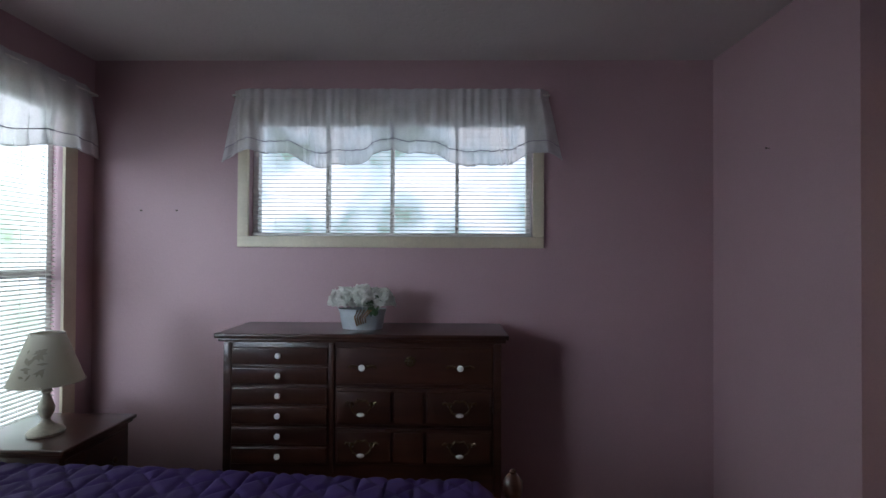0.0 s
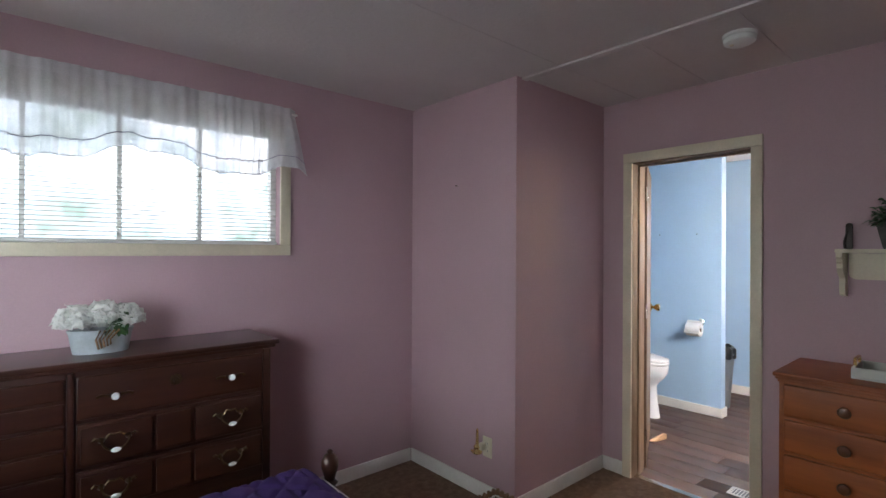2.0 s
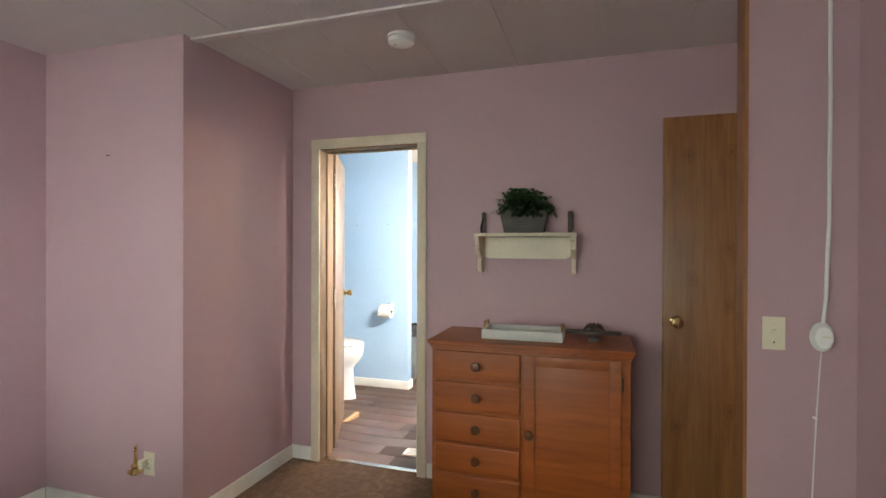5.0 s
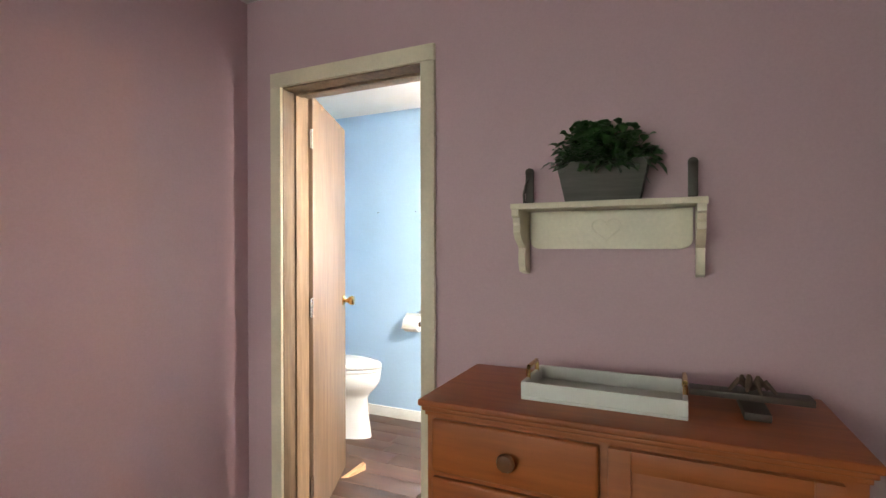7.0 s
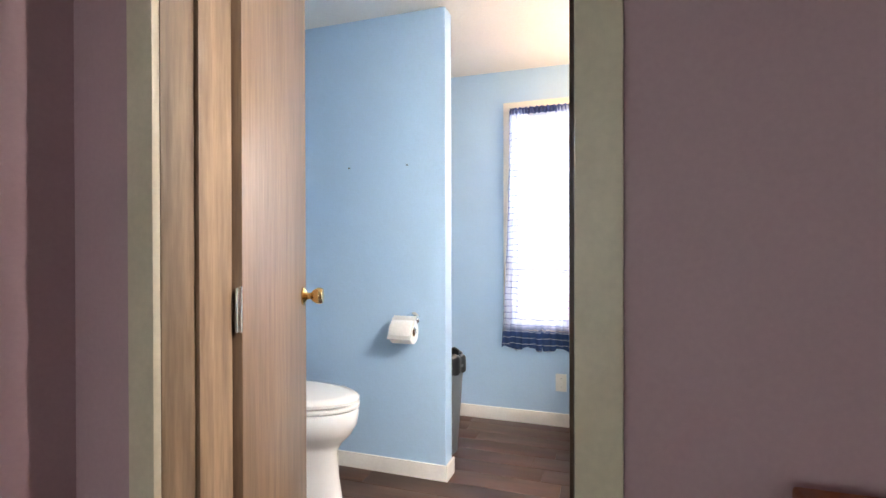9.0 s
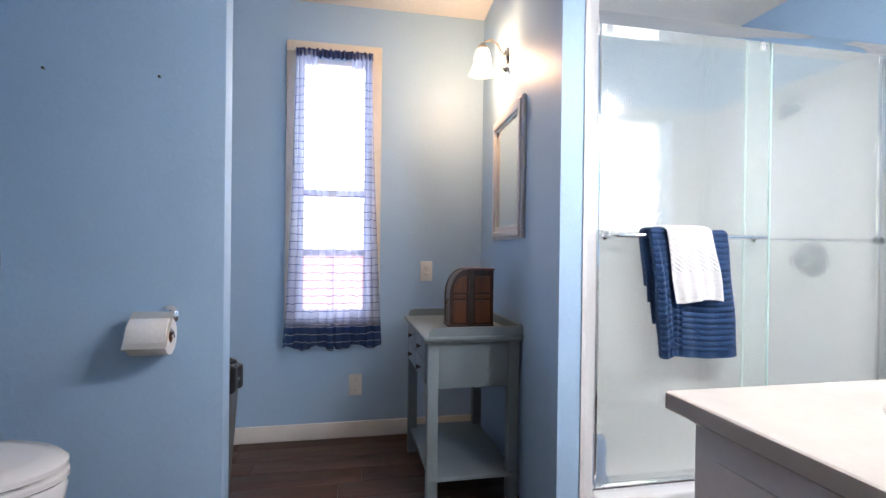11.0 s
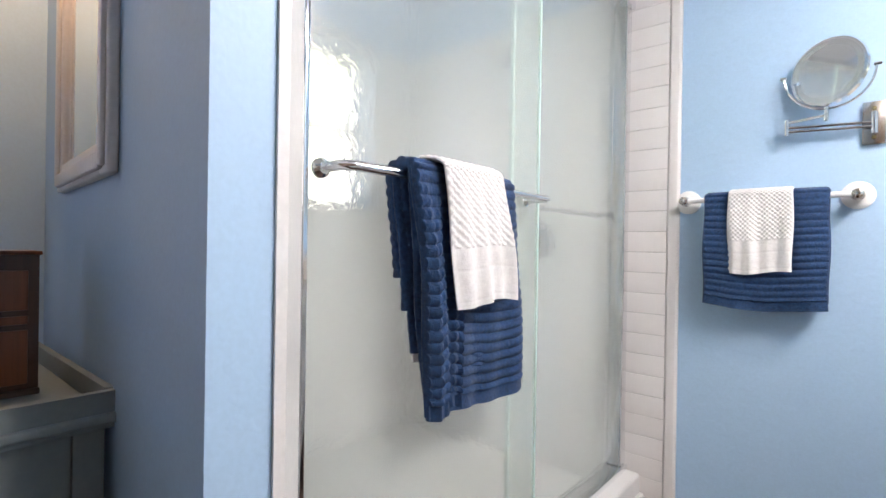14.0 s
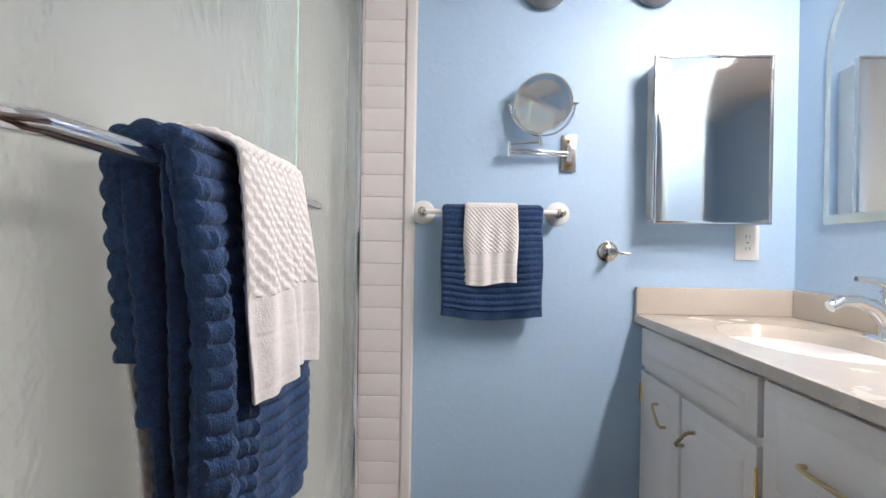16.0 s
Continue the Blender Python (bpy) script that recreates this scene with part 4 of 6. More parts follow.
def chest():
    c = thing("chest_of_drawers", (2.28, 0.09, 0), "honey maple chest with five drawers and a cupboard door", "chest of drawers")
    xf, xb, y0, y1 = 2.075, 2.492, -0.375, 0.545
    part("carcass", boxed(xf, xb, y0, y1, 0.06, 0.865, bevel=0.004), CHEST, c)
    bm = bmesh.new()
    box(bm, xf - 0.02, xb, y0 - 0.02, y1 + 0.02, 0.887, 0.905, 0.006, 3)
    box(bm, xf - 0.012, xb, y0 - 0.012, y1 + 0.012, 0.874, 0.888, 0.005, 3)
    box(bm, xf - 0.005, xb, y0 - 0.005, y1 + 0.005, 0.862, 0.875, 0.004, 2)
    part("top", bm, CHEST, c)
    part("plinth", boxed(xf + 0.01, xb, y0 + 0.01, y1 - 0.01, 0.0, 0.065, bevel=0.003), CHEST, c)
    for k in range(5):
        z1 = 0.858 - k * 0.1495
        bm = box(bmesh.new(), xf - 0.020, xf, 0.108, 0.525, z1 - 0.135, z1, 0.008, 3)
        dr = part("drawer", bm, CHEST, c)
        part("knob", knob(bmesh.new(), (xf - 0.020, 0.316, z1 - 0.066), "x", -1, 0.023, 0.036), KNOBW, dr, "turned wooden knob")
    door = part("door", boxed(xf - 0.010, xf, -0.335, 0.088, 0.115, 0.858, bevel=0.004), CHEST, c)
    bm = bmesh.new()
    for q in ((-0.335, -0.287, 0.115, 0.858), (0.040, 0.088, 0.115, 0.858), (-0.287, 0.040, 0.812, 0.858), (-0.287, 0.040, 0.115, 0.165)):
        box(bm, xf - 0.019, xf - 0.009, q[0], q[1], q[2], q[3], 0.003, 2)
    part("door_frame", bm, CHEST, door)
    part("knob", knob(bmesh.new(), (xf - 0.018, 0.066, 0.497), "x", -1, 0.023, 0.036), KNOBW, door, "turned wooden knob")
    for z in (0.76, 0.2):
        part("hinge", bar([(xf - 0.020, -0.340, z - 0.03), (xf - 0.020, -0.340, z + 0.03)], 0.004, n=8), ANTIQ, door)


chest()


def tray():
    t = thing("serving_tray", (2.27, 0.12, 0.905), "off-white tray with gold handles on the chest", "tray")
    x0, x1, y0, y1, z = 2.168, 2.375, -0.075, 0.318, 0.905
    part("base", boxed(x0, x1, y0, y1, z, z + 0.008, bevel=0.002), TRAYW, t)
    for q in ((x0, x0 + 0.010, y0, y1), (x1 - 0.010, x1, y0, y1), (x0 + 0.010, x1 - 0.010, y0, y0 + 0.010), (x0 + 0.010, x1 - 0.010, y1 - 0.010, y1)):
        part("side", boxed(*q, z + 0.008, z + 0.046, bevel=0.0025), TRAYW, t)
    for y in (y0 + 0.005, y1 - 0.005):
        part("handle", bar([(2.225, y, z + 0.04), (2.225, y, z + 0.066), (2.23, y, z + 0.072), (2.313, y, z + 0.072), (2.318, y, z + 0.066), (2.318, y, z + 0.04)], 0.0062), GOLD, t)


tray()


def cross():
    c = thing("wooden_cross", (2.33, -0.22, 0.905), "dark wooden cross with a raffia bow lying on the chest", "ornament")
    part("long_bar", boxed(2.22, 2.46, -0.245, -0.19, 0.907, 0.927, bevel=0.005), ESPR, c)
    part("cross_bar", boxed(2.31, 2.365, -0.345, -0.08, 0.9275, 0.945, bevel=0.005), ESPR, c)
    rng = random.Random(9)
    for k in range(9):
        a = 2 * math.pi * k / 9
        r = rng.uniform(0.035, 0.06)
        part("bow_loop", bar([(2.335, -0.217, 0.950), (2.335 + r * 0.6 * math.cos(a), -0.217 + r * 0.6 * math.sin(a), 0.975), (2.335 + r * math.cos(a), -0.217 + r * math.sin(a), 0.952)], [0.004, 0.0075, 0.004], n=6), TWIG, c)


cross()


def wall_shelf():
    s = thing("wall_shelf", (2.44, 0.14, 1.21), "cream wooden wall shelf with scrolled brackets and a carved heart", "shelf")
    part("board", boxed(2.372, 2.508, -0.128, 0.410, 1.418, 1.436, bevel=0.004), CREAM, s)
    bm = bmesh.new()
    pts = [(-0.095, 1.416), (-0.095, 1.325)] + [(-0.095 + 0.03 * (1 - math.cos(a)), 1.325 - 0.028 * math.sin(a)) for a in [math.pi / 2 * i / 6 for i in range(1, 7)]]
    pts += [(0.378 - 0.03 * (1 - math.cos(a)), 1.325 - 0.028 * math.sin(a)) for a in [math.pi / 2 * (6 - i) / 6 for i in range(0, 6)]] + [(0.378, 1.416)]
    fr, bk = [bm.verts.new((2.488, y, z)) for y, z in pts], [bm.verts.new((2.508, y, z)) for y, z in pts]
    for i in range(len(pts)):
        j = (i + 1) % len(pts)
        bm.faces.new((fr[i], fr[j], bk[j], bk[i]))
    bm.faces.new(fr)
    bm.faces.new(bk)
    bmesh.ops.bevel(bm, geom=[e for e in bm.edges if all(v in fr for v in e.verts)], offset=0.003, segments=2, affect="EDGES")
    back = part("back_panel", bm, CREAM, s)
    heart = [(0.141 + 0.0026 * 16 * math.sin(a) ** 3, 1.358 + 0.0024 * (13 * math.cos(a) - 5 * math.cos(2 * a) - 2 * math.cos(3 * a) - math.cos(4 * a))) for a in [2 * math.pi * i / 48 for i in range(49)]]
    part("carved_heart", bar([(2.4878, y, z) for y, z in heart], 0.0022, n=6), CREAM, back)
    for y in (-0.124, 0.384):
        bm = bmesh.new()
        out = [(2.508, 1.418), (2.375, 1.418), (2.375, 1.398), (2.388, 1.392), (2.388, 1.378), (2.395, 1.370), (2.392, 1.35), (2.41, 1.325), (2.44, 1.31), (2.452, 1.30), (2.448, 1.255), (2.46, 1.225), (2.508, 1.215)]
        a, b = [bm.verts.new((x, y, z)) for x, z in out], [bm.verts.new((x, y + 0.022, z)) for x, z in out]
        for i in range(len(out)):
            j = (i + 1) % len(out)
            bm.faces.new((a[i], a[j], b[j], b[i]))
        bm.faces.new(a)
        bm.faces.new(b)
        part("bracket", bm, CREAM, s)


wall_shelf()


def planter():
    p = thing("shelf_plant", (2.44, 0.145, 1.436), "leafy green plant in a weathered grey wooden box on the shelf", "plant")
    bm = bmesh.new()
    ring = [[bm.verts.new((x, y, z)) for x, y in ((2.44 - a, 0.145 - b), (2.44 + a, 0.145 - b), (2.44 + a, 0.145 + b), (2.44 - a, 0.145 + b))] for a, b, z in ((0.040, 0.103, 1.436), (0.052, 0.128, 1.553), (0.044, 0.12, 1.553), (0.042, 0.116, 1.52))]
    for a, b in zip(ring, ring[1:]):
        for i in range(4):
            bm.faces.new((a[i], a[(i + 1) % 4], b[(i + 1) % 4], b[i]))
    bm.faces.new(ring[0])
    bm.faces.new(ring[-1])
    part("box", bm, PLANTER, p)
    rng = random.Random(12)
    bm, st = bmesh.new(), bmesh.new()
    for k in range(190):
        a, e = rng.uniform(0, 2 * math.pi), math.asin(rng.uniform(-0.25, 1.0))
        f = rng.uniform(0.55, 1.0)
        tip = Vector((2.435 + 0.075 * f * math.cos(a) * math.cos(e), 0.143 + 0.150 * f * math.sin(a) * math.cos(e), 1.56 + 0.118 * f * math.sin(e)))
        if tip.x > 2.485:
            tip.x = 2.485
        p0 = Vector((2.44, 0.143 + 0.5 * (tip.y - 0.143), 1.535))
        d = (tip - p0).normalized()
        tube(st, [p0, (p0 + tip) / 2 + Vector((0, 0, 0.006)), tip], 0.0013, 4)
        for j in range(3):
            q = p0.lerp(tip, 0.7 + 0.15 * j)
            dd = (d + 0.8 * Vector((rng.uniform(-1, 0.4), rng.uniform(-1, 1), rng.uniform(-0.8, 0.6)))).normalized()
            leaf(bm, q, dd, rng.uniform(0.034, 0.054), rng, 0.30, 0.5)
    part("leaves", bm, LEAF, p)
    part("stems", st, LEAF, p)


planter()


def peg(name, y, kind):
    h = thing(name, (2.47, y, 1.436), "dark iron tool standing on the shelf against the wall", "ornament")
    part("bar", boxed(2.455, 2.467, y - 0.013, y + 0.013, 1.436, 1.546, bevel=0.004), ESPR, h)
    part("tip", turned([(0.013, -0.006), (0.014, 0.0), (0.012, 0.006)], (2.461, y, 1.541), 14, "x"), ESPR, h)
    if kind:
        part("lever", bar([(2.452, y + 0.002, 1.52), (2.446, y + 0.008, 1.50), (2.448, y + 0.016, 1.47), (2.45, y + 0.014, 1.438)], 0.0042, n=7), ESPR, h)


peg("iron_clamp", 0.372, True)
peg("iron_bracket", -0.094, False)


# ---------------------------------------------------------------- bedroom: doors, fittings, small things
def door_knob(bm, at, d, r):
    """A round knob with its rose, along the direction d from at."""
    q = Vector((0, 0, 1)).rotation_difference(d).to_matrix().to_4x4()
    t = lathe(bmesh.new(), [(r * 1.1, 0), (r * 1.1, 0.004), (r * 0.7, 0.010), (r * 0.42, 0.016), (r * 0.4, 0.026), (r * 0.75, 0.034), (r * 0.98, 0.046), (r, 0.056), (r * 0.86, 0.064), (r * 0.5, 0.0655)], (0, 0, 0), 22)
    join(bm, t, Matrix.Translation(at) @ q)
    return bm


def hinge_leaf(bm, x, y, z):
    tube(bm, [(x, y, z - 0.045), (x, y, z + 0.045)], 0.0045, 10)
    box(bm, x - 0.018, x - 0.003, y + 0.0005, y + 0.003, z - 0.043, z + 0.043)
    return bm


def bath_door():
    th = 23.8
    d = thing("door_1", (2.684, 1.432, 0), "light oak veneer door standing open into the bathroom", "door", turn=th, local=True)
    tagged(d, kind="structure")
    leaf_ = part("door_leaf", boxed(0.006, 0.672, 0.0, 0.035, 0.012, 1.99, bevel=0.002), DOORW, d)
    for x in (0.16, 0.52):
        part("chip", boxed(x, x + 0.009, -0.0012, 0.004, 1.965, 1.991), PINE, leaf_)
    part("door_knob", door_knob(bmesh.new(), (0.612, -0.001, 0.995), Vector((0, -1, 0)), 0.027), BRASS, d)
    part("door_knob", door_knob(bmesh.new(), (0.612, 0.036, 0.995), Vector((0, 1, 0)), 0.027), BRASS, d)
    for z in (0.22, 1.03, 1.79):
        part("hinge", hinge_leaf(bmesh.new(), -0.002, 0.002, z), NICKEL, d)
    w = thing("door_wedge", (3.25, 1.62, fz(3.25)), "raw pine wedge holding the door open", "door wedge")
    bm = bmesh.new()
    z = fz(3.27)
    lo = [(3.205, 1.665), (3.23, 1.632), (3.355, 1.600), (3.37, 1.632)]
    v = [bm.verts.new((x, y, z)) for x, y in lo] + [bm.verts.new((x, y, z + h)) for (x, y), h in zip(lo, (0.006, 0.006, 0.036, 0.036))]
    for f in ((0, 1, 2, 3), (4, 5, 6, 7), (0, 1, 5, 4), (1, 2, 6, 5), (2, 3, 7, 6), (3, 0, 4, 7)):
        bm.faces.new([v[i] for i in f])
    part("wedge", bm, PINE, w)


bath_door()


def passage_door():
    d = thing("door_2", (2.42, -1.29, 0), "knotty brown veneer door standing open against the wall", "door")
    tagged(d, kind="structure")
    part("door_leaf", boxed(2.402, 2.437, -1.30, -0.540, 0.012, 1.998, bevel=0.003), BROWND, d)
    part("door_knob", door_knob(bmesh.new(), (2.401, -0.60, 1.0), Vector((-1, 0, 0)), 0.027), BRASS, d)
    part("latch", boxed(2.412, 2.427, -0.5405, -0.5375, 0.975, 1.025, bevel=0.001), BRASS, d)
    for z in (0.25, 1.0, 1.78):
        part("hinge", bar([(2.443, -1.306, z - 0.045), (2.443, -1.306, z + 0.045)], 0.006), BRASS, d)


passage_door()


def plate(name, axis, at, out, a, z, w, h, label, kind, material):
    p = thing(name, (a, at, z) if axis == "x" else (at, a, z), label, "light switch" if kind == "switch" else "outlet")

    def bx(a0, a1, d0, d1, z0, z1, bev):
        return boxed(a0, a1, at + out * d0, at + out * d1, z0, z1, bevel=bev) if axis == "x" else boxed(at + out * d0, at + out * d1, a0, a1, z0, z1, bevel=bev)
    part("cover_plate", bx(a - w / 2, a + w / 2, 0, 0.006, z - h / 2, z + h / 2, 0.003), material, p)
    if kind == "switch":
        part("toggle", bx(a - 0.006, a + 0.006, 0.006, 0.018, z - 0.004, z + 0.014, 0.003), material, p)
        ys = (z - 0.03, z + 0.03)
    elif kind == "outlet":
        for s in (-0.02, 0.02):
            face = part("socket", bx(a - 0.017, a + 0.017, 0.006, 0.0085, z + s - 0.014, z + s + 0.014, 0.004), material, p)
            for o in (-0.006, 0.006):
                part("slot", bx(a + o - 0.001, a + o + 0.001, 0.0083, 0.009, z + s - 0.004, z + s + 0.005, 0), ESPR, face)
        ys = (z,)
    else:
        part("jack", bx(a - 0.008, a + 0.008, 0.006, 0.009, z - 0.006, z + 0.006, 0.002), material, p)
        ys = (z - 0.03, z + 0.03)
    for q in ys:
        part("screw", bx(a - 0.003, a + 0.003, 0.006, 0.0075, q - 0.003, q + 0.003, 0.001), NICKEL, p)


plate("light_switch", "y", 1.70, -1, -0.803, 1.072, 0.068, 0.112, "ivory light switch beside the passage", "switch", IVORY)
plate("wall_outlet", "y", 1.63, -1, 1.845, 0.30, 0.07, 0.114, "ivory outlet on the boxed-out corner", "outlet", IVORY)


def night_light():
    n = thing("brass_night_light", (1.60, 1.885, 0.27), "polished brass candle-shaped night light plugged in low on the wall", "night light")
    part("plug", boxed(1.588, 1.622, 1.85, 1.878, 0.285, 0.325, bevel=0.006), IVORY, n)
    bm = turned([(0.026, 0.262), (0.030, 0.268), (0.018, 0.29), (0.022, 0.30), (0.012, 0.312)], (1.59, 1.89, 0), 18)
    part("cup", bm, BRASS, n)
    prof = [(0.012, 0.31)]
    for k in range(6):
        z = 0.316 + k * 0.0135
        prof += [(0.007, z), (0.0115 - k * 0.0006, z + 0.005), (0.0065, z + 0.011)]
    part("stem", turned(prof + [(0.003, 0.402)], (1.59, 1.89, 0), 14), BRASS, n)
    part("arm", bar([(1.60, 1.866, 0.305), (1.592, 1.88, 0.302), (1.59, 1.89, 0.30)], 0.006), BRASS, n)
    part("scroll", bar([(1.585, 1.905, 0.27), (1.58, 1.92, 0.262), (1.582, 1.928, 0.272)], 0.006), BRASS, n)


night_light()


def swag_cord():
    s = thing("corded_wall_phone_cord", (1.69, -0.93, 1.07), "white oval cord control hanging on the wall by a thick cord", "cord control")
    o = (1.675, -0.933, 1.07)
    part("housing", turned([(0.004, -0.020), (0.026, -0.016), (0.036, 0.0), (0.034, 0.012), (0.015, 0.022)], o, 26, "x", (0.94, 1.35)), PLASTICW, s)
    part("slider", boxed(1.651, 1.659, -0.950, -0.928, 1.070, 1.074, bevel=0.002), IVORY, s)
    part("thick_cord", bar([(1.684, -0.953, CZ), (1.686, -0.956, 1.8), (1.685, -0.954, 1.45), (1.68, -0.945, 1.20), (1.677, -0.936, 1.11)], 0.0065, n=8), PLASTICW, s)
    part("thin_cord", bar([(1.677, -0.932, 1.02), (1.684, -0.925, 0.86), (1.688, -0.918, 0.66), (1.69, -0.91, 0.40), (1.685, -0.905, 0.0)], 0.0025, n=6), PLASTICW, s)
    part("cord_clip", boxed(1.685, 1.70, -0.927, -0.917, 0.795, 0.801, bevel=0.001), PLASTICW, s)


swag_cord()
bpy.data.objects["corded_wall_phone_cord"].name = "cord_control"


def smoke_alarm():
    s = thing("smoke_alarm", (1.955, 0.665, CZ - 0.045), "round white smoke alarm on the ceiling", "smoke alarm")
    o = (1.955, 0.665, 0)
    part("mount", turned([(0.066, CZ), (0.066, CZ - 0.012)], o, 32), PLASTICW, s)
    part("cover", turned([(0.062, CZ - 0.014), (0.064, CZ - 0.02), (0.060, CZ - 0.036), (0.045, CZ - 0.044), (0.01, CZ - 0.045)], o, 32), PLASTICW, s)
    part("test_button", turned([(0.009, CZ - 0.045), (0.008, CZ - 0.048)], (1.935, 0.69, 0), 12), IVORY, s)


smoke_alarm()


def nail(at, axis, sign, label):
    n = thing("wall_nail", at, label, "nail")
    h = 0.014 * sign
    part("shank", turned([(0.0015, 0), (0.0015, h), (0.0045, h), (0.004, h * 1.2)], at, 8, axis), ESPR, n)


nail((1.63, 2.106, 1.812), "x", -1, "small dark picture hook in the mauve wall")
for x in (-1.152, -1.339):
    nail((x, NY, 1.575), "y", -1, "small dark nail in the mauve wall")
for y in (1.734, 2.071):
    nail((4.25, y, 1.574), "x", -1, "dark screw in the blue partition")
nail((0.9, SY, 1.75), "y", 1, "small dark nail in the mauve wall")


# ---------------------------------------------------------------- bathroom: window curtain
def curtain():
    c = thing("window_curtain", (5.22, 1.18, 0.455), "sheer blue striped curtain with a navy hem in the narrow window", "curtain")

    def panel(side):
        """One of the two panels, gathered at its outer edge, wide at the hem."""
        def put(u, v):
            open_ = min(1.0, v / 0.62) ** 1.4
            outer, inner = 0.205 + 0.060 * v ** 1.5, 0.095 - 0.105 * open_
            y = 1.183 + side * (inner + u * (outer - inner)) + 0.006 * math.sin(u * 40 + 3 * v)
            deep = 0.020 - 0.006 * open_
            x = 5.216 + deep * math.sin(u * 34 + side + 0.8 * v) * (0.7 + 0.3 * v) + 0.010 * math.sin(u * 13 + 4 * v + side) * v - 0.006 * side * open_
            return (x, y, 2.075 - v * (1.615 + 0.014 * math.sin(u * 11 + side)))
        return put
    for side in (-1, 1):
        part("cloth_panel", sheet(bmesh.new(), 90, 60, panel(side)), CURTAIN, c)
    bm = bmesh.new()
    sheet(bm, 120, 8, lambda u, v: (5.222 + 0.010 * math.sin(u * 110) - 0.012 * math.sin(math.pi * v), 0.978 + u * 0.41, 2.092 - 0.045 * v + 0.004 * math.sin(u * 70)))
    part("gathered_heading", bm, plain("navy gathered cloth", (0.03, 0.05, 0.16), 0.7, fine=150), c, "dark gathered heading")
    part("rod", bar([(5.226, 0.986, 2.07), (5.226, 1.382, 2.07)], 0.006), WHITE, c)


curtain()


# ---------------------------------------------------------------- bathroom: washstand corner
def washstand():
    w = thing("washstand", (4.70, 0.6, fz(4.7)), "grey-blue painted washstand with a gallery top and dark knobs", "washstand")
    x0, x1, y0, y1, z0 = 4.41, 5.02, 0.40, 0.79, fz(4.7)
    for x in (x0, x1 - 0.045):
        for y in (y0, y1 - 0.045):
            part("leg", boxed(x, x + 0.045, y, y + 0.045, z0 - 0.004, 0.632, bevel=0.003), GREYP, w)
    part("side_apron", boxed(x0 + 0.008, x0 + 0.026, y0 + 0.045, y1 - 0.045, 0.44, 0.632, bevel=0.002), GREYP, w)
    part("side_apron", boxed(x1 - 0.026, x1 - 0.008, y0 + 0.045, y1 - 0.045, 0.44, 0.632, bevel=0.002), GREYP, w)
    part("back_apron", boxed(x0 + 0.045, x1 - 0.045, y0 + 0.01, y0 + 0.026, 0.44, 0.632, bevel=0.002), GREYP, w)
    for a, b in ((x0 + 0.05, 4.71), (4.72, x1 - 0.05)):
        for c, e in ((0.545, 0.628), (0.45, 0.538)):
            dr = part("drawer", boxed(a, b, y1 - 0.02, y1 + 0.004, c, e, bevel=0.003), GREYP, w)
            part("knob", knob(bmesh.new(), ((a + b) / 2, y1 + 0.004, (c + e) / 2), "y", 1, 0.011, 0.02), ESPR, dr, "dark knob")
    bm = box(bmesh.new(), x0 - 0.022, x1 + 0.015, y0 - 0.018, y1 + 0.02, 0.640, 0.658, 0.006, 3)
    box(bm, x0 - 0.012, x1 + 0.008, y0 - 0.012, y1 + 0.012, 0.630, 0.641, 0.004, 2)
    part("top", bm, GREYP, w)
    part("shelf", boxed(x0 - 0.002, x1 + 0.002, y0 + 0.012, y1 - 0.012, 0.062, 0.082, bevel=0.003), GREYP, w)

    def rail(outline, axis, d0, d1):
        bm = bmesh.new()
        a, b = ([bm.verts.new((d, p, z) if axis == "y" else (p, d, z)) for p, z in outline] for d in (d0, d1))
        n = len(outline)
        for i in range(n):
            bm.faces.new((a[i], a[(i + 1) % n], b[(i + 1) % n], b[i]))
        bm.faces.new(a)
        bm.faces.new(b)
        return bm
    side = [(y0 - 0.012, 0.658), (y0 - 0.012, 0.694), (y1 - 0.03, 0.694), (y1 - 0.012, 0.688), (y1 - 0.004, 0.676), (y1 - 0.002, 0.658)]
    part("gallery_rail", rail(side, "y", x0 - 0.014, x0), GREYP, w)
    part("gallery_rail", rail(side, "y", x1 - 0.006, x1 + 0.008), GREYP, w)
    part("gallery_rail", boxed(x0, x1 - 0.006, y0 - 0.012, y0 + 0.002, 0.658, 0.698, bevel=0.003), GREYP, w)


washstand()


